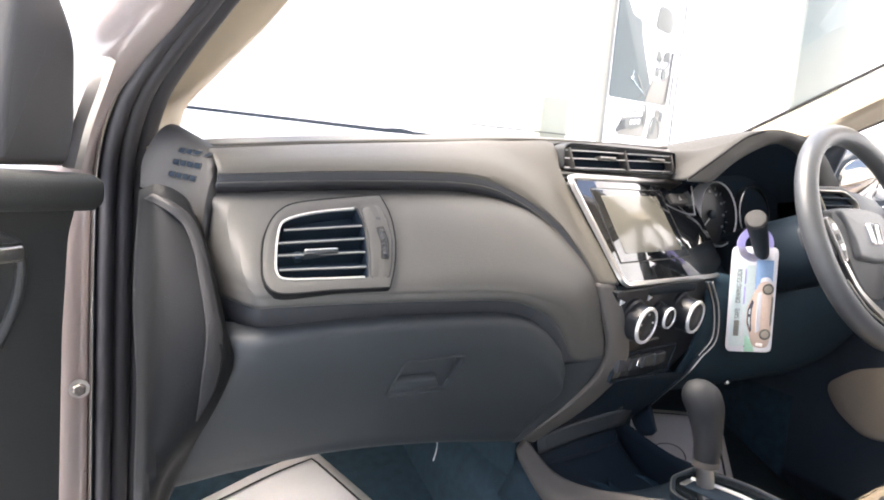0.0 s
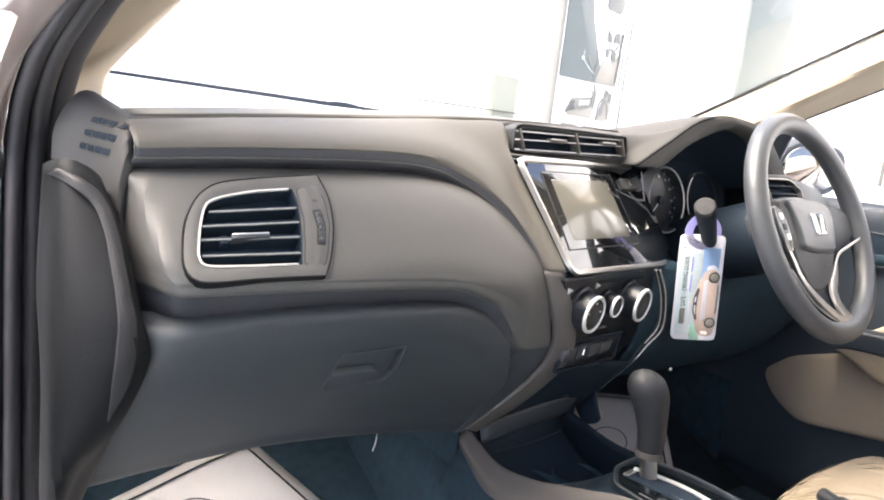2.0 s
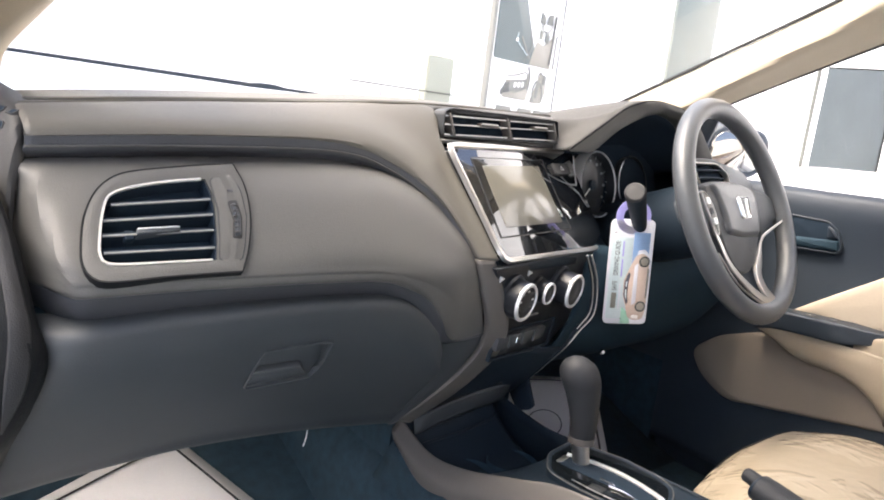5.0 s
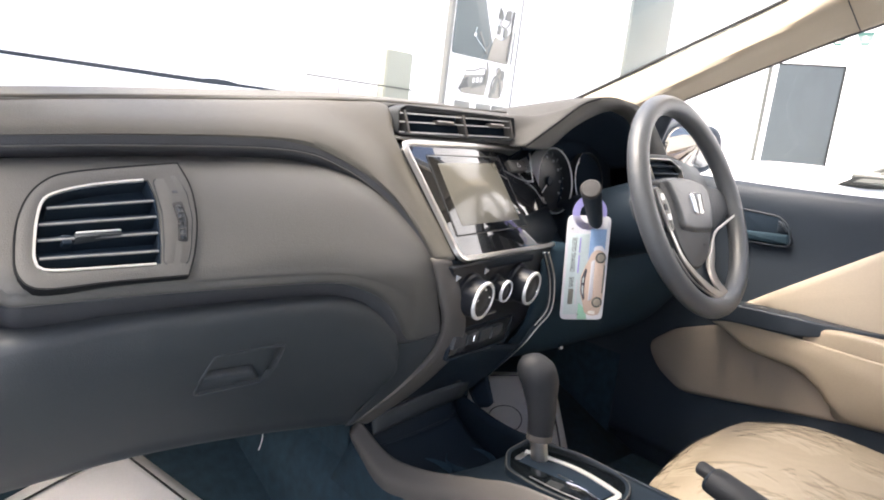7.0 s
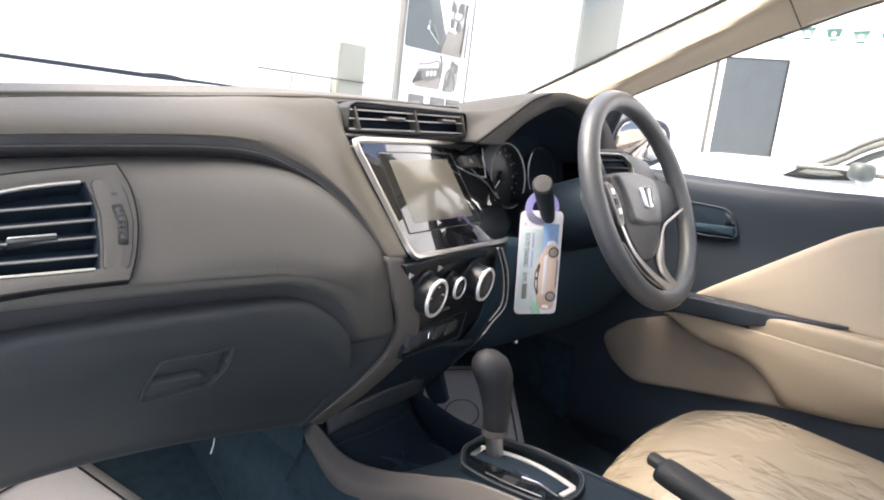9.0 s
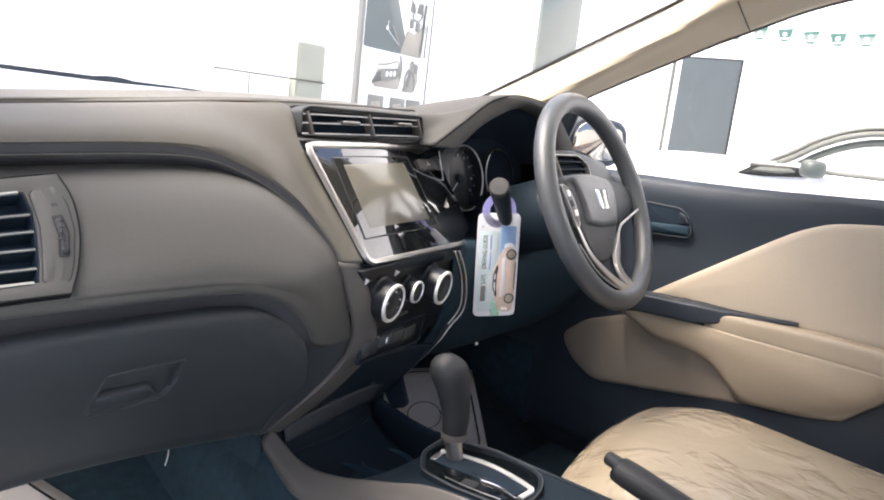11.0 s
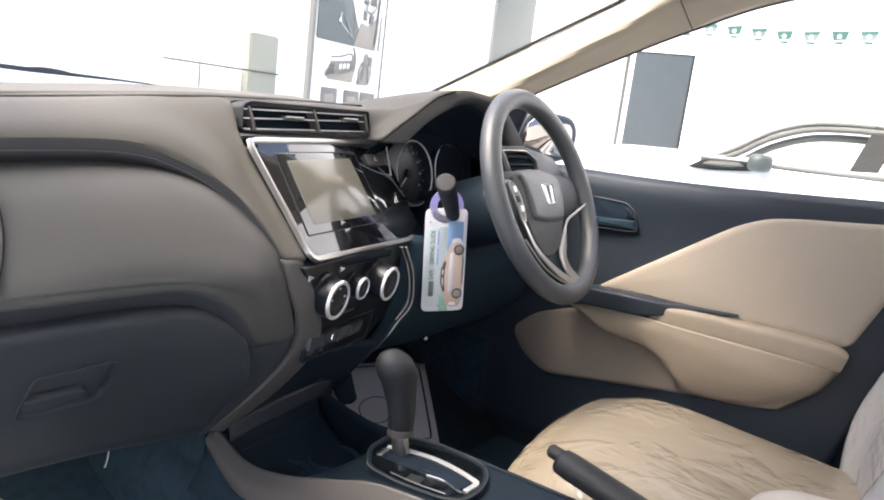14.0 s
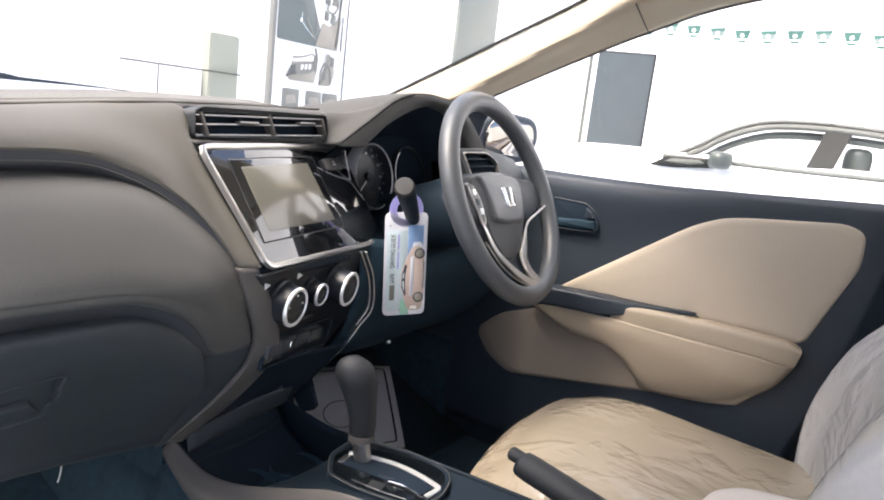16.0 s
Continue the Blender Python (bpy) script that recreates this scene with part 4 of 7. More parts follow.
part("slider_fork", plate(rrect(0.007, 0.0080, 0.0012, -0.0365, -0.0055), vm @ pose(0, 0, 0.0012), 0.008, 0.0008), BLACK, slide)
ep = rounded([(0.0395, 0.0450), (0.0600, 0.0515), (0.0655, 0.0323), (0.0640, 0.0069), (0.0560, -0.0200), (0.0490, -0.0357), (0.0295, -0.0345), (0.0350, -0.0130), (0.0400, 0.0136)], 0.004)
part("end_groove", rim(shrink(ep, -0.0007), shrink(ep, 0.0004), vm, 0.003, 0.0, 0.0038), CHEEK, vent)
part("wheel_plate", plate(ep, vm @ pose(0, 0, 0.0041), 0.006, 0.0010), DASH, vent)
slot_o = rounded([(0.0500, 0.0225), (0.0590, 0.0236), (0.0600, 0.0060), (0.0545, -0.0156), (0.0458, -0.0146), (0.0505, 0.0040)], 0.0022)
part("wheel_slot", plate(slot_o, vm @ pose(0, 0, 0.0045), 0.005, 0.0004), INK, vent)
wheel_o = rounded([(0.0515, 0.0185), (0.0562, 0.0195), (0.0578, 0.0060), (0.0535, -0.0135), (0.0485, -0.0125), (0.0522, 0.0040)], 0.002)
thumb = part("thumb_wheel", plate(wheel_o, vm @ pose(0, 0, 0.0072), 0.008, 0.0018), DASH_LOW, vent, "ribbed thumb wheel")
for k in range(6):
    part("rib", plate(rrect(0.0052, 0.0008, 0.0002, 0.0508 + 0.0008 * k, -0.010 + 0.0052 * k, n=2), vm @ pose(0, 0, 0.0078), 0.002, 0.0003), DASH, thumb)
part("open_mark", plate(rrect(0.0050, 0.0026, 0.0008, 0.0555, 0.0330), vm @ pose(0, 0, 0.0045), 0.001, 0.0002), BAND, vent)

# centre vents: two outlets in one dark slot
cm = basis((0.012, 0.1885, 1.028), (1, 0.156, 0.015), (0.15, -0.97, 0.10))
cvent = thing("centre_air_vents", "pair of black centre air vents above the screen", "air vent")
co_ = rounded([(-0.1355, -0.0180), (0.1235, -0.0185), (0.1350, -0.0100), (0.1300, 0.0180), (-0.1190, 0.0190), (-0.1330, 0.0140)], 0.006)
ci_ = shrink(co_, 0.0020)
part("surround", rim(co_, ci_, cm, 0.02, 0.0006, 0.001), CHEEK, cvent)
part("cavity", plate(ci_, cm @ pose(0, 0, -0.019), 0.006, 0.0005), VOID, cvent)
# dark strip put in for the shade under the vents' upper edge
part("top_shade", plate(rounded([(-0.1180, 0.0118), (0.126, 0.0135), (0.128, 0.0172), (-0.1180, 0.0178)], 0.001), cm @ pose(0, 0, -0.002), 0.012, 0.0008), CHEEK, cvent, "dark strip for the shade at the top of the vents")
for xa, ya, xb, yb in ((-0.1225, 0.0125, -0.1115, -0.0165), (0.0000, 0.0135, 0.0125, -0.0160), (0.1190, 0.0130, 0.1300, -0.0150)):
    part("divider", plate(rounded([(xa - 0.0024, ya), (xa + 0.0024, ya), (xb + 0.0024, yb), (xb - 0.0024, yb)], 0.0008), cm @ pose(0, 0, 0.0012), 0.014, 0.0008), TRIM, cvent, "grey vent divider")
for ya, yb in ((-0.0150, -0.0128), (-0.0024, 0.0018), (0.0085, 0.0112)):
    for x0, x1 in ((-0.1330, -0.1190), (-0.1150, 0.0040), (0.0090, 0.1210)):
        za, zb = [ya + (yb - ya) * (x + 0.133) / 0.254 for x in (x0, x1)]
        up3 = cm.to_3x3() @ Vector((0, 0, 1))
        part("vane", sweep([cm @ Vector((x0, za, -0.008)), cm @ Vector((x1, zb, -0.008))], [(-0.0006, -0.006), (0.0006, -0.006), (0.0006, 0.006), (-0.0006, 0.006)], up=up3), VOID, cvent)
        part("vane_edge", sweep([cm @ Vector((x0, za, -0.0016)), cm @ Vector((x1, zb, -0.0016))], [(-0.0009, -0.0007), (0.0009, -0.0007), (0.0009, 0.0007), (-0.0009, 0.0007)], up=up3), VANE, cvent, "satin vane edge")
for x, y in ((-0.0400, 0.0008), (0.0830, 0.0036)):
    tab = part("slider", plate(rrect(0.038, 0.0052, 0.001, x, y - 0.0005), cm @ pose(0, 0, 0.0020), 0.008, 0.001), TRIM, cvent, "grey sliding tab")
    part("slider_edge", plate(rrect(0.034, 0.0016, 0.0004, x, y + 0.0012), cm @ pose(0, 0, 0.0028), 0.002, 0.0004), LIP, tab, "bright tab edge")

# ---- screen unit ----
sm = basis((-0.128, 0.142, 1.003), (0.957, 0.289, 0), (0.237, -0.786, 0.571))
unit = thing("infotainment_unit", "gloss black touchscreen unit in a satin silver frame", "touchscreen")
fi = rounded([(0.013, -0.160), (0.292, -0.167), (0.345, -0.150), (0.352, 0.004), (-0.002, -0.006)], 0.008)
edge_path = [sm @ Vector((x, y, 0.001)) for x, y in ((0.330, -0.0035), (0.2, -0.0032), (0.06, -0.0035), (0.006, -0.0042), (-0.0025, -0.011), (0.000, -0.045), (0.006, -0.10), (0.0105, -0.146), (0.017, -0.1590), (0.035, -0.1625), (0.15, -0.1665), (0.27, -0.1705), (0.30, -0.1700))]
part("chrome_frame", sweep(spline(edge_path, 90), [(-0.0036, -0.004), (0.0036, -0.004), (0.0031, 0.0012), (0, 0.0022), (-0.0031, 0.0012)], up=sm.to_3x3() @ Vector((0, 0, 1))), SATIN, unit, "satin silver frame")
part("fascia", plate(fi, sm @ pose(0, 0, -0.001), 0.012, 0.0005), PIANO, unit, "gloss black fascia")
so = rounded([(0.027, -0.1325), (0.237, -0.1350), (0.2415, -0.0205), (0.0363, -0.0198)], 0.003)
part("bezel_line", rim(so, shrink(so, 0.0012), sm, 0.003, 0.0, 0.0004), INK, unit)
part("display", plate(shrink(so, 0.0012), sm @ pose(0, 0, 0.0002), 0.004, 0.0003), PIANO, unit)
# display face carries part of its glare as base colour
part("active_area", plate(rounded([(0.0490, -0.1195), (0.2180, -0.1225), (0.2185, -0.0310), (0.0540, -0.0320)], 0.002), sm @ pose(0, 0, 0.0009), 0.002, 0.0002), SCREEN, unit, "switched-off display with its beige glare coloured in")
hazard = part("hazard_button", plate(rounded([(0.2690, -0.0440), (0.3245, -0.0440), (0.3265, -0.0255), (0.2680, -0.0255)], 0.003), sm @ pose(0, 0, 0.0022), 0.008, 0.0012), POD, unit, "grey hazard button")
tri = [(0.2960 + 0.0060 * math.sin(q), -0.0350 + 0.0050 * math.cos(q)) for q in (0, 2.094, 4.189)]
part("hazard_mark", rim(tri, shrink(tri, 0.0010), sm @ pose(0, 0, 0.0024), 0.001, 0.0, 0.0002), BRIGHT, hazard, "pale triangle mark")
part("screen_key", plate(rrect(0.0040, 0.0040, 0.0012, 0.0100, -0.0110), sm @ pose(0, 0, 0.0002), 0.002, 0.0003), INK, unit)

# body of the centre stack behind the screen and vents
stack_face = shell("stack_face", [
    [(-0.124, 0.225, 1.0455), (0.02, 0.245, 1.049), (0.16, 0.262, 1.051)],
    [(-0.126, 0.198, 1.0425), (0.02, 0.214, 1.0460), (0.16, 0.238, 1.048)],
    [(-0.132, 0.178, 1.010), (0.02, 0.202, 1.010), (0.16, 0.222, 1.010)],
    [(-0.136, 0.155, 1.002), (0.02, 0.198, 1.004), (0.18, 0.240, 1.004)]], DASH, dash, nv=60, nu=120)
cut(stack_face, cm, shrink(co_, 0.0008))
shell("stack_ledge", [
    [(-0.110, 0.082, 0.885), (0.02, 0.118, 0.880), (0.175, 0.155, 0.872)],
    [(-0.104, 0.066, 0.868), (0.02, 0.092, 0.862), (0.170, 0.136, 0.856)],
    [(-0.095, 0.070, 0.850), (0.02, 0.092, 0.848), (0.165, 0.134, 0.842)]], BLACK, dash, nv=10)
shell("driver_shoulder", [
    [(0.150, 0.232, 1.046), (0.205, 0.214, 1.054), (0.262, 0.182, 1.078)],
    [(0.149, 0.226, 1.048), (0.202, 0.206, 1.058), (0.252, 0.173, 1.081)],
    [(0.148, 0.220, 1.040), (0.190, 0.200, 1.050), (0.232, 0.178, 1.066)],
    [(0.146, 0.215, 1.022), (0.168, 0.199, 1.032), (0.192, 0.180, 1.040)],
    [(0.138, 0.210, 1.004), (0.142, 0.200, 1.005), (0.147, 0.189, 1.006)]], HOOD, dash, "grey dash shoulder beside the instrument hood", nv=20)

# ---- climate panel ----
km = basis((0.005, 0.083, 0.805), (0.966, 0.258, 0), (0.25, -0.94, -0.12))
clim = thing("climate_panel", "black climate control panel with three silver ringed knobs", "climate panel")
cp = rounded([(-0.028, -0.082), (0.090, -0.094), (0.182, -0.048), (0.182, 0.056), (-0.112, 0.056), (-0.082, 0.020), (-0.050, -0.027)], 0.006)
part("panel", plate(cp, km @ pose(0, 0, -0.010), 0.02, 0.002), PANEL, clim)
part("upper_edge", plate(rounded([(-0.108, 0.0530), (0.176, 0.0530), (0.176, 0.0560), (-0.108, 0.0560)], 0.001), km @ pose(0, 0, -0.0085), 0.004, 0.0008), DASH_LOW, clim)
part("switch_recess", rim(rounded([(-0.074, -0.078), (0.098, -0.088), (0.104, -0.044), (-0.066, -0.036)], 0.004), rounded([(-0.070, -0.0745), (0.094, -0.0845), (0.100, -0.0475), (-0.062, -0.0395)], 0.004), km @ pose(0, 0, -0.009), 0.004, 0.0006, 0.0006), BLACK, clim)
for x, y, r, tall in ((-0.055, 0.012, 0.0245, 0.024), (0.014, 0.013, 0.0150, 0.020), (0.080, 0.010, 0.0240, 0.028)):
    kp = km @ pose(x, y, -0.010)
    knob = part("knob", lathe([(r * 1.25, 0), (r * 1.22, 0.004), (r * 1.08, 0.006), (r * 1.02, tall), (r * 0.9, tall + 0.001), (0.0005, tall - 0.004)], kp), PANEL, clim)
    part("ring", lathe([(r * 1.05, tall - 0.0015), (r * 1.05, tall), (r * 1.00, tall + 0.0020), (r * 0.88, tall + 0.0020), (r * 0.80, tall - 0.001)], kp, 40), BRIGHT, knob, "polished silver ring")
    part("face", lathe([(r * 0.81, tall - 0.0015), (r * 0.5, tall - 0.0005), (0.0005, tall)], kp), DIAL, knob)
    if x < 0:
        for k in range(7):
            a = radians(-120 + k * 40)
            part("mark", plate(rrect(0.0035, 0.0022, 0.0004, r * 0.63 * math.sin(a), r * 0.63 * math.cos(a), n=2), kp @ pose(0, 0, tall + 0.0006), 0.001, 0.0001), BRIGHT if k % 2 else TRIM, knob)
for x, y in ((-0.090, 0.040), (-0.018, 0.040)):
    part("pointer", plate([(-0.005, -0.004), (0.006, 0.0), (-0.005, 0.004)], km @ pose(x, y, -0.008), 0.002, 0.0003), BRIGHT, clim, "white pointer mark")
part("slider_line", plate(rrect(0.036, 0.0025, 0.0006, 0.010, -0.024), km @ pose(0, 0, -0.003), 0.004, 0.0005), TRIM, clim)
for i, x in enumerate((-0.055, -0.022, 0.014, 0.048)):
    part("button", plate(rrect(0.030, 0.018, 0.002, x, -0.052 - 0.002 * i), km @ pose(0, 0, -0.003), 0.01, 0.001), DASH_LOW if i else BAND, clim)
part("button_lamp", plate(rrect(0.003, 0.009, 0.0005, -0.020, -0.053), km @ pose(0, 0, -0.001), 0.003, 0.0003), CHROME, clim)

# satin strips framing the lower stack
strip = thing("stack_trim", "satin grey trim strips curving down beside the climate panel", "trim")
shell("strip_passenger", [
    [(-0.123, 0.076, 0.870), (-0.114, 0.075, 0.847), (-0.101, 0.075, 0.817), (-0.090, 0.078, 0.793), (-0.082, 0.086, 0.768), (-0.082, 0.098, 0.737), (-0.096, 0.130, 0.690), (-0.129, 0.185, 0.618)],
    [(-0.120, 0.068, 0.870), (-0.111, 0.067, 0.847), (-0.098, 0.067, 0.817), (-0.087, 0.070, 0.793), (-0.079, 0.078, 0.768), (-0.079, 0.091, 0.737), (-0.092, 0.123, 0.689), (-0.126, 0.179, 0.617)],
    [(-0.102, 0.065, 0.870), (-0.084, 0.065, 0.839), (-0.066, 0.067, 0.805), (-0.052, 0.074, 0.775), (-0.049, 0.082, 0.753), (-0.049, 0.100, 0.720), (-0.063, 0.142, 0.665), (-0.105, 0.184, 0.609)],
    [(-0.098, 0.074, 0.870), (-0.080, 0.074, 0.839), (-0.062, 0.076, 0.805), (-0.048, 0.083, 0.775), (-0.045, 0.090, 0.753), (-0.045, 0.108, 0.720), (-0.059, 0.150, 0.665), (-0.102, 0.190, 0.609)]], TRIM, strip, "satin grey passenger-side strip", nv=16, nu=50)
shell("strip_tail", [[(-0.050, 0.082, 0.762), (-0.046, 0.090, 0.745), (-0.046, 0.097, 0.731)], [(-0.036, 0.085, 0.756), (-0.030, 0.090, 0.743), (-0.024, 0.096, 0.732)]], DASH_LOW, strip, nu=8, nv=4)
shell("side_filler", [
    [(-0.165, 0.100, 0.772), (-0.155, 0.104, 0.745), (-0.135, 0.130, 0.690), (-0.138, 0.190, 0.610)],
    [(-0.122, 0.090, 0.764), (-0.115, 0.097, 0.745), (-0.112, 0.124, 0.692), (-0.134, 0.186, 0.612)],
    [(-0.078, 0.086, 0.772), (-0.076, 0.094, 0.750), (-0.088, 0.130, 0.690), (-0.124, 0.188, 0.612)]], DASH_LOW, dash, "dark grey infill beside the glovebox", nu=30, nv=10)
part("infill_seam", sweep(spline([(-0.150, 0.0895, 0.767), (-0.125, 0.0885, 0.7625), (-0.083, 0.084, 0.771)], 10), circle(0.0011, 6)), INK, dash)
shell("strip_driver", [
    [(0.115, 0.098, 0.862), (0.140, 0.100, 0.820), (0.148, 0.102, 0.775), (0.131, 0.109, 0.746), (0.120, 0.118, 0.716), (0.107, 0.150, 0.668), (0.0975, 0.184, 0.6220)],
    [(0.120, 0.095, 0.862), (0.145, 0.097, 0.820), (0.153, 0.099, 0.772), (0.135, 0.106, 0.744), (0.122, 0.1165, 0.7145), (0.108, 0.149, 0.6670), (0.0980, 0.1835, 0.6212)],
    [(0.124, 0.100, 0.862), (0.149, 0.102, 0.820), (0.157, 0.104, 0.770), (0.138, 0.110, 0.742), (0.1235, 0.1185, 0.7130), (0.1088, 0.1505, 0.6660), (0.0985, 0.1845, 0.6205)]], BLACK, strip, "black driver-side strip", nv=8, nu=60)
part("strip_edge", sweep(spline([(0.1160, 0.0950, 0.862), (0.1410, 0.0970, 0.820), (0.1490, 0.0990, 0.775), (0.1330, 0.1060, 0.746)], 30), circle(0.0010, 8)), SATIN, strip, "bright edge of the strip")
part("strip_edge", sweep(spline([(0.1245, 0.0935, 0.862), (0.1495, 0.0955, 0.820), (0.1575, 0.0980, 0.771), (0.1390, 0.1050, 0.743), (0.1240, 0.1160, 0.7135), (0.1092, 0.1485, 0.6665), (0.0990, 0.1830, 0.6208)], 60), circle(0.0011, 8)), SATIN, strip, "bright edge of the strip")
shell("stack_foot", [
    [(-0.040, 0.112, 0.740), (0.04, 0.116, 0.725), (0.121, 0.121, 0.713)],
    [(-0.060, 0.145, 0.680), (0.02, 0.150, 0.675), (0.107, 0.153, 0.665)],
    [(-0.104, 0.190, 0.614), (0.0, 0.197, 0.618), (0.0975, 0.188, 0.619)]], BLACK, dash, nv=10)
shell("foot_cheek", [
    [(0.104, 0.160, 0.652), (0.100, 0.175, 0.634), (0.097, 0.188, 0.618)],
    [(0.098, 0.146, 0.637), (0.096, 0.158, 0.625), (0.094, 0.175, 0.608)],
    [(0.092, 0.131, 0.621), (0.092, 0.139, 0.610), (0.092, 0.160, 0.600)]], BLACK, dash, nu=6, nv=6)

# ---- driver's side of the dash ----
shell("instrument_hood", [
    [(0.155, 0.50, 1.00), (0.25, 0.50, 1.03), (0.36, 0.50, 1.05), (0.47, 0.50, 1.04), (0.60, 0.50, 1.01)],
    [(0.150, 0.25, 1.015), (0.21, 0.25, 1.047), (0.27, 0.25, 1.080), (0.36, 0.25, 1.094), (0.47, 0.25, 1.085), (0.60, 0.28, 1.015)],
    [(0.147, 0.188, 1.006), (0.203, 0.176, 1.048), (0.251, 0.172, 1.080), (0.290, 0.167, 1.095), (0.345, 0.163, 1.099), (0.44, 0.168, 1.085), (0.53, 0.18, 1.035), (0.60, 0.20, 1.000)]], HOOD, dash, "grey instrument hood", nv=20, nu=60)
# lip in paler dash grey than the hood: light on it put into colour
shell("hood_lip", [
    [(0.147, 0.187, 1.004), (0.203, 0.175, 1.047), (0.251, 0.171, 1.079), (0.290, 0.166, 1.094), (0.345, 0.162, 1.098), (0.44, 0.167, 1.084), (0.53, 0.179, 1.034), (0.60, 0.199, 0.999)],
    [(0.176, 0.180, 1.005), (0.228, 0.171, 1.047), (0.284, 0.167, 1.077), (0.318, 0.164, 1.086), (0.355, 0.163, 1.090), (0.432, 0.168, 1.077), (0.505, 0.180, 1.030), (0.555, 0.195, 0.996)],
    [(0.200, 0.184, 1.006), (0.250, 0.178, 1.046), (0.305, 0.175, 1.072), (0.335, 0.174, 1.080), (0.362, 0.174, 1.083), (0.425, 0.177, 1.070), (0.490, 0.186, 1.026), (0.535, 0.198, 0.992)],
    [(0.204, 0.200, 1.006), (0.254, 0.196, 1.046), (0.307, 0.194, 1.071), (0.336, 0.193, 1.079), (0.362, 0.193, 1.082), (0.424, 0.195, 1.069), (0.488, 0.202, 1.025), (0.532, 0.212, 0.990)]], DASH, dash, "bevelled lip of the instrument hood, paler for the light on it", nv=24, nu=70)
part("hood_crease", sweep(spline([(0.1440, 0.1835, 1.006), (0.2005, 0.1715, 1.049), (0.2490, 0.1675, 1.081), (0.2890, 0.1630, 1.0955)], 40), circle(0.0019, 6)), COVER, dash)
# lining and column surround are coloured as dark as the hood's shade
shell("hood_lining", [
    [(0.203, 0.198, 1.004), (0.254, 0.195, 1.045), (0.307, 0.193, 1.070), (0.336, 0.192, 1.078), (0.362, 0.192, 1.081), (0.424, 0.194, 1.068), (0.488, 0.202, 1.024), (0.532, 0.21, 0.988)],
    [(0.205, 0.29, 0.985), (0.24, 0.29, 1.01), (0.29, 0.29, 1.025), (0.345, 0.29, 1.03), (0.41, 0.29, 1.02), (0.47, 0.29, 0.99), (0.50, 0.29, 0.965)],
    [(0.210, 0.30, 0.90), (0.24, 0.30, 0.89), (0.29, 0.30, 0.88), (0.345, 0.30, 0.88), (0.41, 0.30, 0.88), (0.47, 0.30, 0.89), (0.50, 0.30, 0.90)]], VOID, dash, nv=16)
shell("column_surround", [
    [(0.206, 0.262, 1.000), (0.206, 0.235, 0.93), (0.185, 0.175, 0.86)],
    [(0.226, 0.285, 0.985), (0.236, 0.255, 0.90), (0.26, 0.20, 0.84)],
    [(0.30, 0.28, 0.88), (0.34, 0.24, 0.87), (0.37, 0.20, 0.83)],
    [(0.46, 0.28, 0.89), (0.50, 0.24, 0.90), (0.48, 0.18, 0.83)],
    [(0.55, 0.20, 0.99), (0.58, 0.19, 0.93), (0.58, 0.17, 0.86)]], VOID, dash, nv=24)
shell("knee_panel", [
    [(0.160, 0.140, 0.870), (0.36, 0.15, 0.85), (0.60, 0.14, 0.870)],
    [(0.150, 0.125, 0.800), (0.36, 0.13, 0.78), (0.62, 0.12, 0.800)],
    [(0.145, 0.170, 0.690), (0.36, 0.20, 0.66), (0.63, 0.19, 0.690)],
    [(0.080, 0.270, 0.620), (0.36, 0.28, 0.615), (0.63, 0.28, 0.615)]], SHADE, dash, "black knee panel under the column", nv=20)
shell("driver_end", [
    [(0.54, 0.50, 1.015), (0.60, 0.50, 1.01), (0.67, 0.48, 1.005)],
    [(0.54, 0.22, 1.015), (0.60, 0.21, 1.010), (0.67, 0.22, 1.0)],
    [(0.53, 0.17, 0.99), (0.60, 0.16, 0.985), (0.67, 0.16, 0.98)],
    [(0.53, 0.15, 0.93), (0.60, 0.13, 0.92), (0.67, 0.14, 0.92)],
    [(0.53, 0.17, 0.85), (0.60, 0.16, 0.84), (0.67, 0.18, 0.84)]], DASH_LOW, dash, nv=20)
shell("driver_top", [[(0.12, 0.72, 0.975), (0.40, 0.74, 0.980), (0.69, 0.66, 0.975)], [(0.12, 0.50, 0.985), (0.40, 0.50, 0.985), (0.69, 0.48, 0.985)], [(0.12, 0.31, 0.985), (0.40, 0.31, 0.990), (0.69, 0.25, 0.985)]], DASH_LOW, dash, nu=12, nv=8)
part("panel_screw", lathe([(0.005, 0), (0.005, 0.002), (0.003, 0.004), (0.0005, 0.004)], basis((0.327, 0.192, 0.655), (1, 0, 0), (-0.4, -0.8, 0.3)), 12), CHROME, dash, "bright panel screw")
wire = thing("loose_wire", "thin pale wire hanging below the glovebox", "wire")
part("lead", sweep(spline([(-0.222, 0.268, 0.625), (-0.221, 0.27, 0.600), (-0.2165, 0.27, 0.585), (-0.2175, 0.27, 0.570), (-0.221, 0.27, 0.558)], 14), circle(0.0009, 6)), PAPER, wire)
dv = thing("driver_air_vent", "dark framed air vent beside the steering wheel", "air vent")
dm = basis((0.495, 0.135, 0.985), (1, 0.05, 0), (0.0, -0.85, 0.5))
do = rounded([(-0.075, -0.03), (0.045, -0.035), (0.055, 0.01), (0.02, 0.036), (-0.075, 0.036)], 0.014)
part("surround", rim(do, shrink(do, 0.010), dm, 0.02, 0.003), CHEEK, dv)
part("bright_lip", rim(shrink(do, 0.009), shrink(do, 0.0115), dm, 0.006, 0.001, 0.003), SATIN, dv)
part("cavity", plate(shrink(do, 0.0105), dm @ pose(0, 0, -0.010), 0.01, 0.0005), VOID, dv)
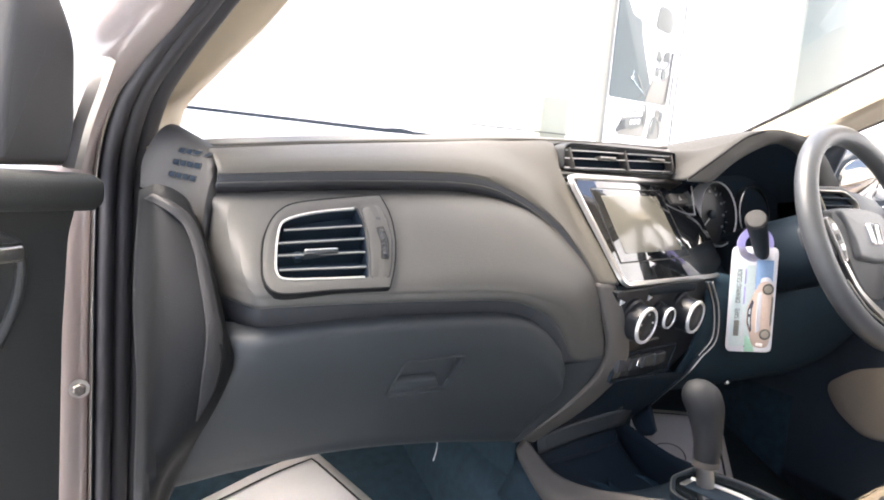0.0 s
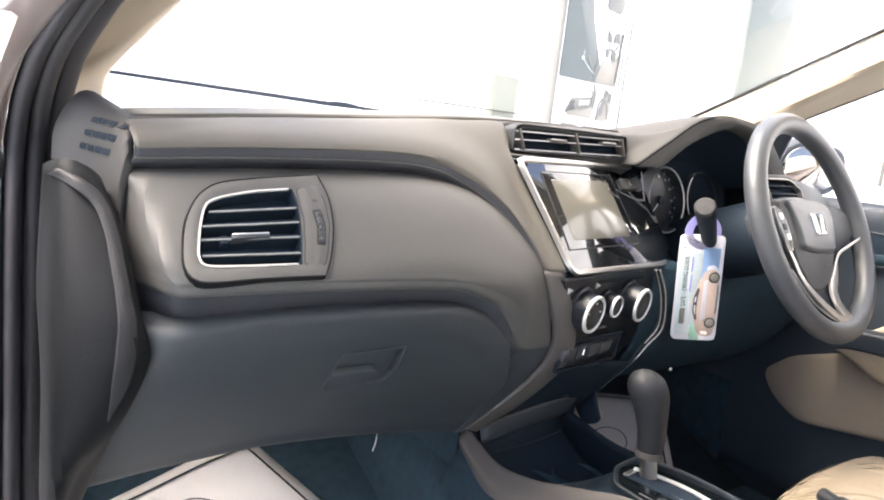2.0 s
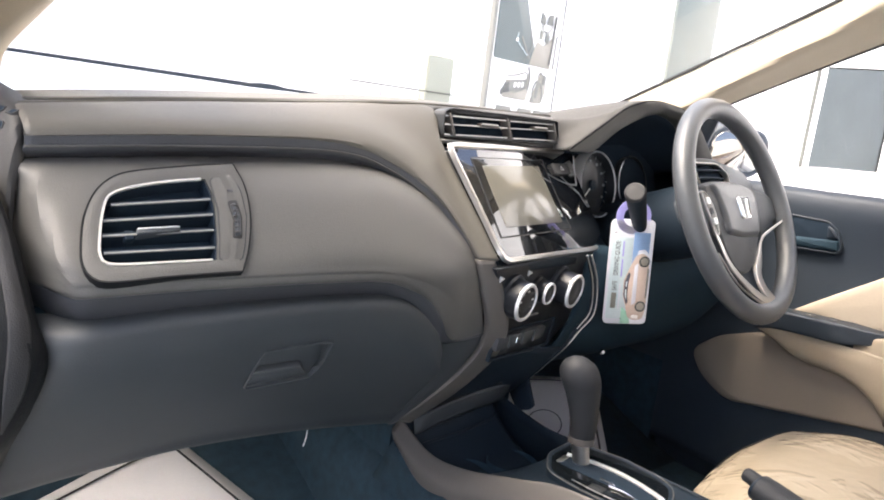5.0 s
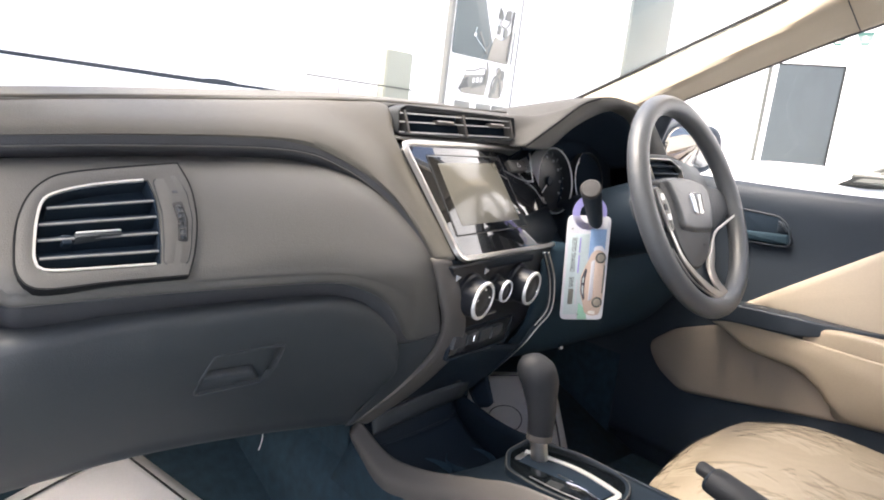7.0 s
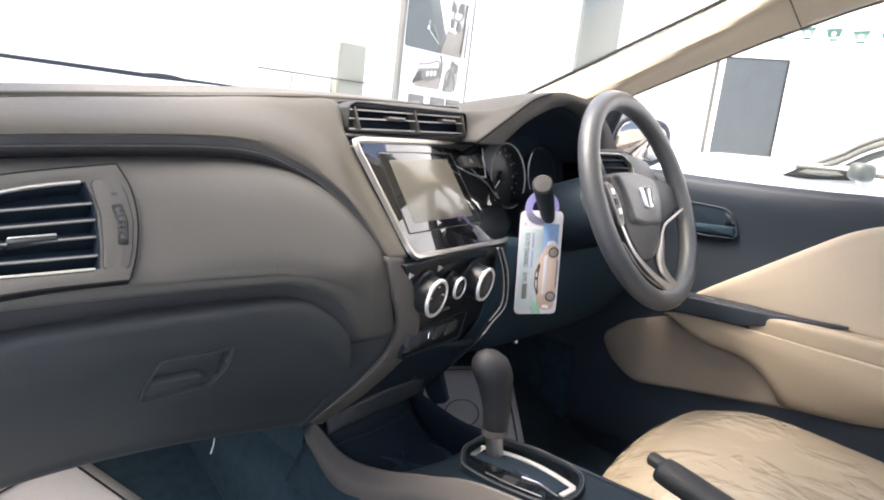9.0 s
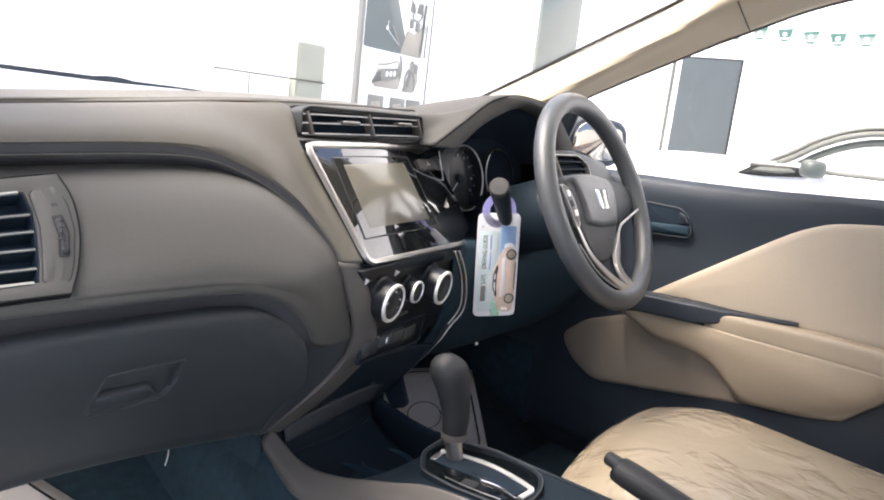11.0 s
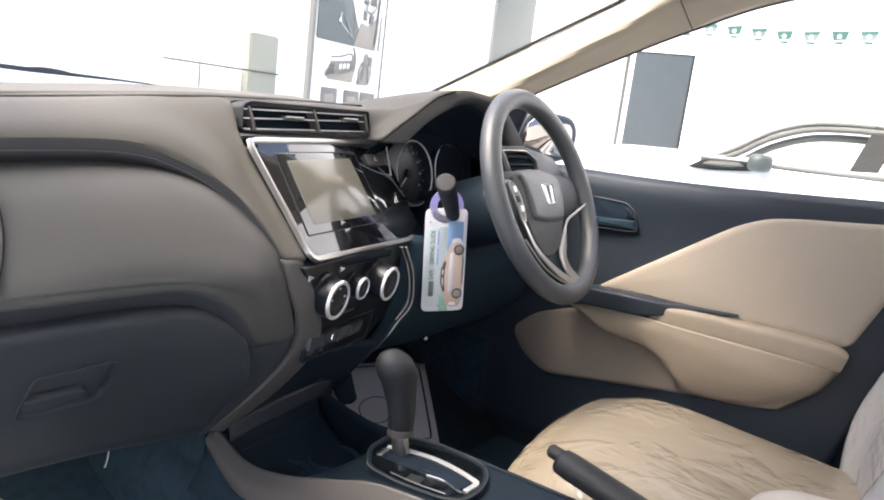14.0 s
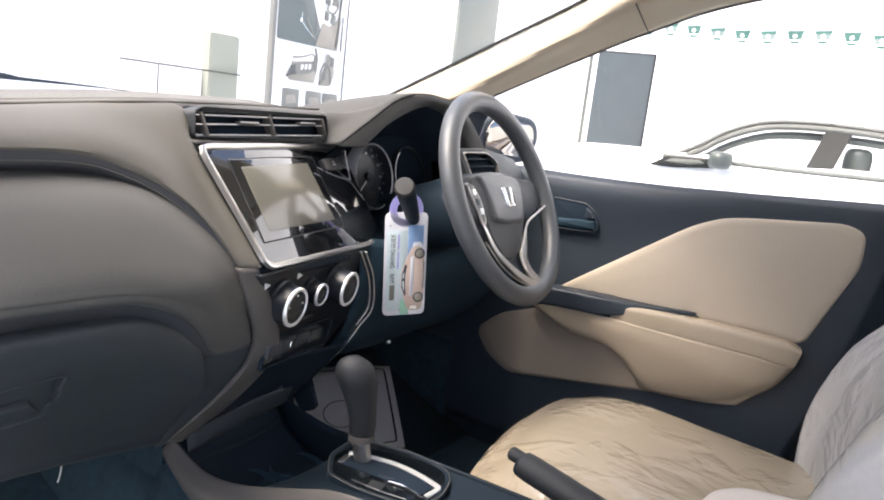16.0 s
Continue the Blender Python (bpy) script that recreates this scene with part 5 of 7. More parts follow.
for k in range(3):
    part("vane", plate(rrect(0.095, 0.002, 0.0005, -0.012, -0.016 + k * 0.015), dm, 0.010, 0.0005), BLACK, dv)

cluster = thing("instrument_cluster", "dark instrument cluster with chrome ringed dials", "instrument cluster")
# cluster face takes the shade under the hood as its own colour
part("face", plate(rounded([(-0.16, -0.075), (0.13, -0.075), (0.13, 0.05), (0.03, 0.075), (-0.10, 0.06)], 0.02), basis((0.375, 0.262, 0.950), (1, 0, 0), (0, -0.97, 0.24)), 0.01, 0.001), VOID, cluster)
for x, y, z, r in ((0.299, 0.240, 0.950, 0.0565), (0.421, 0.256, 0.950, 0.055)):
    dmx = basis((x, y, z), (1, 0.12, 0), (0.12, -0.96, 0.20))
    dial = part("dial", lathe([(r * 1.0, 0.002), (r * 0.983, 0.002), (r * 0.96, -0.015), (r * 0.93, -0.016), (r * 0.6, -0.014), (0.0005, -0.014)], dmx, 40), DIAL, cluster)
    if x < 0.3:
        part("ring", lathe([(r * 1.03, -0.02), (r * 1.03, 0.002), (r * 1.01, 0.0045), (r * 0.985, 0.0030), (r * 0.983, 0.0015)], dmx, 48), BRIGHT, dial, "chrome dial ring")
    else:
        part("ring_arc", sweep([dmx @ Vector((r * math.cos(q), r * math.sin(q), 0.004)) for q in [radians(130 + 5 * i) for i in range(21)]], circle(0.0010, 6)), BRIGHT, dial, "thin chrome arc")
    for k in range(13):
        a = radians(-125 + k * 250 / 12)
        part("tick", plate([(-0.0007, -0.003), (0.0007, -0.003), (0.0007, 0.003), (-0.0007, 0.003)], dmx @ pose(r * 0.90 * math.sin(a), r * 0.90 * math.cos(a), -0.012, 0, 0, -math.degrees(a)), 0.001, 0.0001), DIALMARK, dial)
    for k in range(9):
        a = radians(-120 + k * 30)
        part("figure_bar", plate(rrect(0.0066, 0.0046, 0.001, n=2), dmx @ pose(r * 0.74 * math.sin(a), r * 0.74 * math.cos(a), -0.0125, 0, 0, 0), 0.001, 0.0001), DIALMARK, dial)
    part("readout", plate(rrect(0.026, 0.013, 0.002, 0.004, -r * 0.55), dmx @ pose(0, 0, -0.0125), 0.001, 0.0002), POD, dial, "grey readout window")
    part("needle", plate([(-0.0012, r * 0.20), (0.0012, r * 0.20), (0.0006, r * 0.78), (-0.0006, r * 0.78)], dmx @ pose(0, 0, -0.009, 0, 0, 128), 0.001, 0.0002), PAPER, dial, "white needle")
    part("hub", lathe([(0.009, -0.012), (0.008, -0.007), (0.0005, -0.006)], dmx, 16), BLACK, dial)
part("bezel_edge", sweep(spline([(0.1824, 0.2050, 0.9961), (0.1944, 0.2050, 0.9651), (0.2096, 0.2050, 0.9316), (0.2325, 0.2050, 0.8872)], 16), circle(0.0010, 6)), BRIGHT, cluster, "thin chrome edge beside the dial")

# ---- steering wheel ----
wm = basis((0.381, 0.020, 0.9455), (0.9966, 0.082, 0), (0.0745, -0.903, 0.424))
wheel = thing("steering_wheel", "black grained three-spoke steering wheel with silver lower spoke", "steering wheel")
R0 = 0.1677


def on_wheel(x, y, z=0.0):
    return wm @ Vector((x, y, z))


ring = [on_wheel(R0 * math.cos(2 * math.pi * i / 72), R0 * math.sin(2 * math.pi * i / 72) * 1.0) for i in range(72)]
part("rim", sweep(ring, circle(0.0165, 18, 0.0160), closed=True, up=wm.to_3x3() @ Vector((0, 0, 1))), WHEEL, wheel, "black grained rim")
hubo = rounded([(-0.104, 0.042), (-0.060, 0.047), (-0.010, 0.0485), (0.040, 0.0460), (0.072, 0.040), (0.087, 0.024), (0.081, -0.006), (0.067, -0.031), (0.050, -0.053), (0.014, -0.090), (-0.010, -0.102), (-0.042, -0.105), (-0.064, -0.098), (-0.084, -0.064), (-0.090, -0.034), (-0.097, 0.000), (-0.106, 0.024)], 0.012)
part("airbag_cover", plate(hubo, wm @ pose(0, 0, -0.004), 0.045, 0.006, dome=0.010), AIRBAG, wheel, "black airbag cover")
band = rounded([(-0.090, 0.040), (-0.078, 0.020), (-0.070, -0.012), (-0.073, -0.037), (-0.030, -0.046), (0.034, -0.046), (0.054, -0.012), (0.058, 0.020), (0.044, 0.036), (0.0, 0.0425), (-0.060, 0.0435)], 0.010)
part("cover_band", plate(band, wm @ pose(0, 0, 0.0068, -2, 0, 0), 0.016, 0.004, dome=0.003), WHEEL, wheel, "raised grey centre panel")
for sx in (-1, 1):
    side = rounded([(sx * 0.056, 0.040), (sx * 0.130, 0.030), (sx * 0.162, 0.018), (sx * 0.160, -0.014), (sx * 0.140, -0.022), (sx * 0.066, -0.046)], 0.008)
    spoke = part("side_spoke", plate(side, wm @ pose(0, 0, -0.003), 0.022, 0.005), DASH_LOW, wheel)
wup = wm.to_3x3() @ Vector((0, 0, 1))
leaf = spline([on_wheel(0.156, -0.021, 0.006), on_wheel(0.104, -0.035, 0.002), on_wheel(0.060, -0.049, 0.0), on_wheel(0.030, -0.080, 0.0), on_wheel(0.012, -0.103, 0.0), on_wheel(0.016, -0.128, 0.001), on_wheel(0.034, -0.150, 0.004), on_wheel(0.044, -0.158, 0.006)], 40)
part("lower_spoke", sweep(leaf, [(-0.011, -0.004), (0.011, -0.004), (0.010, 0.0010), (0, 0.0024), (-0.010, 0.0010)], up=wup, scales=[0.16 + 0.006 * min(i, 18) + 0.095 * max(0, min(i - 18, 7)) - 0.016 * max(0, i - 28) for i in range(40)]), SATIN, wheel, "satin silver lower spoke")
leaf = spline([on_wheel(-0.112, 0.006, 0.0), on_wheel(-0.1075, -0.0215, 0.0), on_wheel(-0.097, -0.050, 0.0), on_wheel(-0.078, -0.087, 0.0), on_wheel(-0.032, -0.1256, 0.001), on_wheel(0.010, -0.150, 0.004), on_wheel(0.038, -0.160, 0.006)], 40)
part("lower_spoke", sweep(leaf, [(-0.010, -0.004), (0.010, -0.004), (0.009, 0.0010), (0, 0.0022), (-0.009, 0.0010)], up=wup, scales=[0.22 + 0.016 * min(i, 30) for i in range(40)]), SATIN, wheel, "satin silver lower spoke")
leaf = spline([on_wheel(-0.1100, -0.066, -0.001), on_wheel(-0.0760, -0.1106, 0.0), on_wheel(-0.036, -0.1390, 0.002), on_wheel(0.009, -0.1576, 0.004)], 30)
part("spoke_edge", sweep(leaf, circle(0.0017, 8), up=wup), SATIN, wheel, "thin satin silver edge")
part("spoke_filler", plate(rounded([(-0.088, -0.070), (-0.040, -0.100), (0.006, -0.096), (0.012, -0.130), (0.030, -0.152), (0.004, -0.152), (-0.040, -0.126)], 0.006), wm @ pose(0, 0, -0.006), 0.014, 0.003), BLACK, wheel)
eo = rounded([(-0.015, -0.017), (0.015, -0.017), (0.021, 0.018), (-0.021, 0.018)], 0.006)
emblem = part("emblem", rim(eo, shrink(eo, 0.0022), wm @ pose(-0.008, -0.001, 0.0118), 0.004, 0.001), CHROME, wheel, "chrome emblem")
for sx in (-1, 1):
    part("emblem_bar", plate(rounded([(sx * 0.0045, -0.015), (sx * 0.0095, -0.015), (sx * 0.0150, 0.016), (sx * 0.0085, 0.016)], 0.0015), wm @ pose(-0.008, -0.001, 0.0122), 0.003, 0.0008), BRIGHT, emblem)
part("airbag_mark", plate(rrect(0.016, 0.004, 0.0005, 0.004, -0.066), wm @ pose(0, 0, 0.0035), 0.001, 0.0003), DASH, wheel)
bzl = rounded([(-0.124, 0.028), (-0.110, 0.026), (-0.097, 0.012), (-0.092, -0.010), (-0.094, -0.036), (-0.101, -0.040), (-0.112, -0.012)], 0.006)
switch_pad = part("switch_pad", plate(bzl, wm @ pose(0, 0, 0.0015), 0.008, 0.0015), TRIM, wheel, "grey audio switch pad")
part("button_bezel", rim(shrink(bzl, -0.0010), shrink(bzl, 0.0012), wm @ pose(0, 0, 0.0015), 0.006, 0.001), SATIN, wheel, "silver switch surround")
for k in range(3):
    part("button", plate(rrect(0.010, 0.010, 0.002, -0.1085 + k * 0.0045, 0.013 - k * 0.0155), wm @ pose(0, 0, 0.0035), 0.004, 0.001), BAND if k % 2 else BRIGHT, switch_pad)
part("column_shroud", sweep(spline([(0.372, 0.05, 0.93), (0.372, 0.13, 0.90), (0.372, 0.24, 0.86)], 10), circle(0.058, 18, 0.062), up=(0, 0, 1), scales=[0.8, 0.95, 1, 1, 1, 1, 1, 1, 1, 1.05]), BLACK, wheel, "black column shroud")

# wiper stalk with a hang tag
stalk = thing("wiper_stalk", "black control stalk on the steering column", "stalk")
sp = spline([(0.31, 0.135, 0.865), (0.250, 0.105, 0.895), (0.205, 0.085, 0.930), (0.171, 0.071, 0.958)], 20)
part("arm", sweep(sp, circle(0.011, 16), scales=[0.9] * 10 + [1.0 + 0.045 * i for i in range(10)]), BLACK, stalk)
part("end_cap", lathe([(0.0155, 0.0), (0.0155, 0.003), (0.013, 0.006), (0.0005, 0.0065)], basis((0.171, 0.071, 0.958), (0, 1, 0), (-0.78, -0.42, 0.46))), COVER_RIM, stalk, "black end cap")
tag = thing("hang_tag", "printed plastic driving guide tag hung on the stalk", "hang tag")
tm = basis((0.229, 0.099, 0.8215), (0.82, -0.57, 0.0), (-0.57, -0.82, 0.0)) @ pose(0, 0, 0, 0, 0, 4.0)
card = rrect(0.070, 0.167, 0.010, 0.001, 0.0090)
part("card", plate(card, tm, 0.0015, 0.0004), TAG_W, tag)
hook = [tm @ Vector((0.0215 * math.cos(a), 0.0965 + 0.0215 * math.sin(a), -0.0008)) for a in [2 * math.pi * i / 32 for i in range(32)]]
part("hook_ring", sweep(hook, [(-0.006, -0.0008), (0.006, -0.0008), (0.006, 0.0008), (-0.006, 0.0008)], closed=True, up=tm.to_3x3() @ Vector((0, 0, 1))), TAG_V, tag, "violet plastic ring")


def tag_print(name, pts, z, mt, r=0.0):
    return part(name, plate(rounded(pts, r, 4) if r else pts, tm @ pose(0, 0, z), 0.0002, 0.0001), mt, tag)


tag_print("title_print", [(-0.030, -0.066), (0.0035, -0.066), (0.0035, 0.064), (-0.030, 0.064)], 0.0003, TAG_C, 0.002)
tag_print("sky_print", [(0.004, 0.0), (0.0335, 0.0), (0.0335, 0.072), (0.004, 0.072)], 0.0004, TAG_B)
tag_print("cloud_print", [(0.012, 0.030), (0.026, 0.028), (0.032, 0.036), (0.024, 0.046), (0.012, 0.044)], 0.0005, TAG_W, 0.004)
tag_print("white_edge", [(0.0300, 0.010), (0.0335, 0.010), (0.0335, 0.084), (0.0300, 0.084)], 0.0005, TAG_W)
tag_print("road_print", [(0.004, -0.072), (0.0345, -0.072), (0.0345, -0.002), (0.004, -0.002)], 0.0003, TAG_W)
tag_print("grass_print", [(-0.006, -0.0740), (0.010, -0.0740), (0.006, -0.058), (-0.0060, -0.046)], 0.0005, TAG_G, 0.003)
car_o = [(0.005, 0.024), (0.010, 0.036), (0.020, 0.040), (0.031, 0.034), (0.0335, 0.000), (0.0325, -0.050), (0.029, -0.066), (0.016, -0.068), (0.005, -0.064), (0.000, -0.044), (-0.0055, -0.028), (-0.0060, -0.004), (0.0000, 0.012)]
tag_print("car_print", car_o, 0.0007, TAG_O, 0.005)
tag_print("body_light", [(0.009, 0.020), (0.015, 0.024), (0.016, -0.040), (0.009, -0.044)], 0.0009, TAG_W, 0.003)
tag_print("window_print", [(0.0010, 0.0100), (-0.0045, -0.0060), (-0.0045, -0.0280), (0.0010, -0.0430), (0.0035, -0.0400), (0.0015, -0.0260), (0.0018, -0.0070), (0.0040, 0.0060)], 0.0009, TAG_K, 0.002)
tag_print("glass_print", [(-0.0015, -0.0040), (-0.0025, -0.0080), (-0.0025, -0.0140), (-0.0005, -0.0140), (0.0000, -0.0060)], 0.0011, TAG_C, 0.001)
tag_print("glass_print", [(-0.0025, -0.0180), (-0.0025, -0.0270), (0.0005, -0.0350), (-0.0002, -0.0250), (-0.0005, -0.0180)], 0.0011, TAG_C, 0.001)
tag_print("bumper_shade", [(0.0300, 0.016), (0.0330, 0.014), (0.0325, -0.030), (0.0300, -0.032)], 0.0009, POST_M, 0.001)
tag_print("lamp_print", [(0.010, -0.0640), (0.022, -0.0660), (0.022, -0.0600), (0.012, -0.0590)], 0.0010, PAPER, 0.002)
for y in (-0.0455, 0.0265):
    part("wheel_print", plate(circle(0.0088, 18), tm @ pose(0.0240, y, 0.0011), 0.0002, 0.0001), POST_D, tag)
    part("hub_print", plate(circle(0.0062, 14), tm @ pose(0.0240, y, 0.0013), 0.0002, 0.0001), POST_T, tag)
tag_print("title_bar", [(-0.0240, -0.0490), (-0.0160, -0.0490), (-0.0160, -0.0240), (-0.0240, -0.0240)], 0.0008, POST_M, 0.001)
lettering("title", "SAFE", tm @ pose(-0.0200, -0.0130, 0.0009, 0, 0, 90), 0.0105, POST_D, tag, 0.72)
lettering("title", "DRIVING GUIDE", tm @ pose(-0.0200, 0.0310, 0.0009, 0, 0, 90), 0.0105, POST_D, tag, 0.72)
for y0, y1 in ((-0.049, -0.010), (0.002, 0.030), (0.034, 0.058)):
    tag_print("caption_bar", [(-0.0125, y0), (-0.0100, y0), (-0.0100, y1), (-0.0125, y1)], 0.0008, TAG_W if y0 < 0 else TAG_V, 0.0005)
for x in (-0.0255, -0.0060):
    tag_print("corner_mark", rrect(0.003, 0.0016, 0.0004, x, 0.0715 if x < -0.01 else -0.0655, n=2), 0.0008, POST_M)
# ---- centre console ----
console = thing("centre_console", "dark centre console with cup holders and satin side trim", "centre console")
shell("side_passenger", [
    [(-0.104, 0.205, 0.606), (-0.108, 0.130, 0.588), (-0.104, 0.060, 0.597), (-0.094, -0.02, 0.622), (-0.088, -0.10, 0.645), (-0.085, -0.30, 0.665), (-0.085, -0.42, 0.668)],
    [(-0.116, 0.205, 0.592), (-0.118, 0.130, 0.566), (-0.112, 0.060, 0.575), (-0.102, -0.02, 0.602), (-0.097, -0.10, 0.625), (-0.094, -0.30, 0.645), (-0.094, -0.42, 0.65)],
    [(-0.112, 0.205, 0.575), (-0.114, 0.130, 0.540), (-0.110, 0.060, 0.548), (-0.100, -0.02, 0.575), (-0.096, -0.10, 0.60), (-0.093, -0.30, 0.62), (-0.093, -0.42, 0.625)]], TRIM, console, "satin grey side trim", nv=14, nu=60)
shell("side_skirt", [
    [(-0.112, 0.205, 0.575), (-0.112, 0.06, 0.548), (-0.094, -0.10, 0.60), (-0.090, -0.42, 0.625)],
    [(-0.122, 0.26, 0.45), (-0.122, 0.06, 0.45), (-0.115, -0.10, 0.46), (-0.110, -0.42, 0.46)],
    [(-0.130, 0.30, 0.34), (-0.130, 0.06, 0.34), (-0.130, -0.10, 0.34), (-0.130, -0.42, 0.34)]], CARPET, console, nv=12)
shell("side_driver", [
    [(0.085, 0.215, 0.615), (0.088, 0.10, 0.598), (0.102, 0.02, 0.60), (0.112, -0.10, 0.605), (0.118, -0.42, 0.615)],
    [(0.100, 0.215, 0.55), (0.105, 0.10, 0.54), (0.112, 0.02, 0.55), (0.122, -0.10, 0.55), (0.126, -0.42, 0.55)],
    [(0.128, 0.215, 0.34), (0.128, 0.10, 0.34), (0.130, 0.02, 0.34), (0.135, -0.10, 0.34), (0.135, -0.42, 0.34)]], BLACK, console, nv=12)
# front tray and cup wells
shell("tray", [
    [(-0.100, 0.205, 0.606), (-0.02, 0.215, 0.612), (0.085, 0.215, 0.615)],
    [(-0.092, 0.185, 0.575), (-0.02, 0.19, 0.575), (0.078, 0.19, 0.58)],
    [(-0.092, 0.135, 0.545), (-0.02, 0.13, 0.545), (0.078, 0.13, 0.55)],
    [(-0.092, 0.085, 0.542), (-0.02, 0.08, 0.542), (0.078, 0.08, 0.548)],
    [(-0.092, 0.055, 0.560), (-0.02, 0.045, 0.575), (0.080, 0.045, 0.585)],
    [(-0.094, 0.035, 0.598), (-0.02, 0.035, 0.592), (0.088, 0.035, 0.594)],
    [(-0.092, -0.02, 0.612), (0.0, -0.02, 0.594), (0.100, -0.02, 0.598)],
    [(-0.085, -0.12, 0.640), (0.0, -0.13, 0.600), (0.110, -0.13, 0.604)],
    [(-0.084, -0.42, 0.655), (0.0, -0.42, 0.610), (0.116, -0.42, 0.612)]], BLACK, console, "black console top with tray", nv=50, nu=24)
for x, y in ((-0.045, 0.115), (0.035, 0.108)):
    part("cup_ring", lathe([(0.038, 0.0), (0.038, 0.016), (0.0365, 0.018), (0.035, 0.016), (0.035, -0.03), (0.0005, -0.03)], basis((x, y, 0.536), (1, 0, 0), (0, 0.05, 1)), 32), SHADE, console)
shell("tray_back", [
    [(-0.098, 0.1835, 0.6150), (-0.02, 0.1790, 0.6330), (0.078, 0.1700, 0.6480)],
    [(-0.095, 0.1800, 0.5900), (-0.02, 0.1850, 0.5985), (0.078, 0.1850, 0.6120)]], DASH_LOW, console, "grey back wall of the tray", nu=12, nv=6)
part("tray_lip", sweep(spline([(-0.09, 0.17, 0.578), (-0.02, 0.165, 0.585), (0.05, 0.172, 0.592), (0.078, 0.20, 0.60)], 20), circle(0.0018, 8)), BLACK, console)
part("stack_joint", sweep(spline([(-0.104, 0.187, 0.617), (-0.05, 0.182, 0.630), (0.02, 0.178, 0.645), (0.05, 0.165, 0.650)], 14), circle(0.002, 8)), INK, console)
rest = tagged(part("armrest", plate(rounded([(-0.045, -0.86), (0.112, -0.86), (0.112, -0.515), (0.082, -0.432), (0.0, -0.424), (-0.045, -0.45)], 0.045, 8), pose(0, 0, 0.741), 0.085, 0.016, dome=0.006), ARM), "pale beige padded armrest lid behind the handbrake", "armrest")
rest_base = part("armrest_base", box((-0.03, -0.80, 0.60), (0.10, -0.56, 0.66), 0.01), BLACK, rest)

# ---- gear selector ----
gear = thing("gear_selector", "automatic gear lever with black knob on a gloss black gate", "gear lever")
gz = basis((0.055, -0.040, 0.6055), (0.22, -0.975, 0.02), (0.0, 0.03, 1))
gate = rounded([(-0.076, 0.046), (0.0, 0.050), (0.052, 0.038), (0.080, 0.021), (0.091, -0.005), (0.094, -0.040), (0.086, -0.072), (0.060, -0.084), (-0.005, -0.080), (-0.055, -0.066), (-0.080, -0.020)], 0.014, 6)
part("gate_rim", rim(gate, shrink(gate, 0.0065), gz, 0.02, 0.0012, 0.0010), BLACK, gear, "black gate rim")
part("rim_edge", sweep([gz @ Vector((x, y, 0.0016)) for x, y in shrink(gate, 0.0012)], circle(0.0009, 6), closed=True), DASH, gear, "grey edge of the gate")
part("gate_plate", plate(shrink(gate, 0.0060), gz @ pose(0, 0, 0.001), 0.01, 0.001), GATE, gear, "gloss black gate plate")
slot = rounded([(-0.060, -0.006), (0.0, -0.002), (0.045, -0.011), (0.076, -0.026), (0.070, -0.052), (0.040, -0.042), (-0.055, -0.034)], 0.006)
part("slot", plate(slot, gz @ pose(0, 0, 0.002), 0.004, 0.0005), VOID, gear, "dark lever slot")
part("bright_edge", sweep(spline([gz @ Vector(q) for q in ((-0.058, -0.004, 0.003), (-0.029, 0.001, 0.003), (0.009, 0.001, 0.003), (0.045, -0.008, 0.003), (0.079, -0.023, 0.003), (0.083, -0.030, 0.003), (0.078, -0.053, 0.003))], 36), [(-0.0038, -0.001), (0.0038, -0.001), (0.0034, 0.001), (-0.0034, 0.001)]), BRIGHT, gear, "chrome gate edging")
part("bright_edge", sweep([gz @ Vector(q) for q in ((0.005, -0.035, 0.0035), (0.027, -0.039, 0.0035))], circle(0.0013, 8)), CHROME, gear, "chrome gate edging")
part("bright_edge", sweep(spline([gz @ Vector(q) for q in ((0.022, -0.046, 0.0035), (0.046, -0.047, 0.0035), (0.076, -0.060, 0.0035))], 12), circle(0.0015, 8)), CHROME, gear, "chrome gate edging")
part("lower_line", sweep(spline([gz @ Vector(q) for q in ((-0.020, -0.0640, 0.0025), (0.020, -0.0700, 0.0025), (0.060, -0.0715, 0.0025))], 12), circle(0.0006, 6)), SATIN, gear)
part("position_window", plate(rrect(0.020, 0.020, 0.003, 0.012, -0.060), gz @ pose(0, 0, 0.0022), 0.003, 0.0005), CHEEK, gear)
part("light_patch", plate(rrect(0.008, 0.022, 0.001, -0.056, -0.020), gz @ pose(0, 0, 0.0028), 0.003, 0.0005), SATIN, gear)
lever = spline([(0.040, -0.008, 0.602), (0.038, -0.004, 0.625), (0.036, -0.002, 0.638)], 8)
part("shaft", sweep(lever, circle(0.0115, 16)), SATIN, gear, "satin silver shaft")
knob_path = spline([(0.037, -0.004, 0.634), (0.0365, -0.003, 0.665), (0.033, 0.0015, 0.698), (0.0280, 0.004, 0.718), (0.0210, 0.0095, 0.733), (0.0180, 0.0125, 0.745), (0.0170, 0.0135, 0.751)], 30)
prof = [0.72, 0.76, 0.78, 0.80, 0.82, 0.83, 0.84, 0.85, 0.86, 0.88, 0.90, 0.92, 0.945, 0.97, 1.00, 1.03, 1.06, 1.09, 1.12, 1.14, 1.15, 1.155, 1.155, 1.14, 1.11, 1.05, 0.96, 0.82, 0.60, 0.05]
part("knob", sweep(knob_path, circle(0.0215, 22, 0.0195), up=(0.6, 0.8, 0), scales=prof), KNOB, gear, "rounded black gear knob")
part("collar", sweep(knob_path[:3], circle(0.0175, 18, 0.0165), up=(0.6, 0.8, 0)), TRIM, gear, "grey collar")

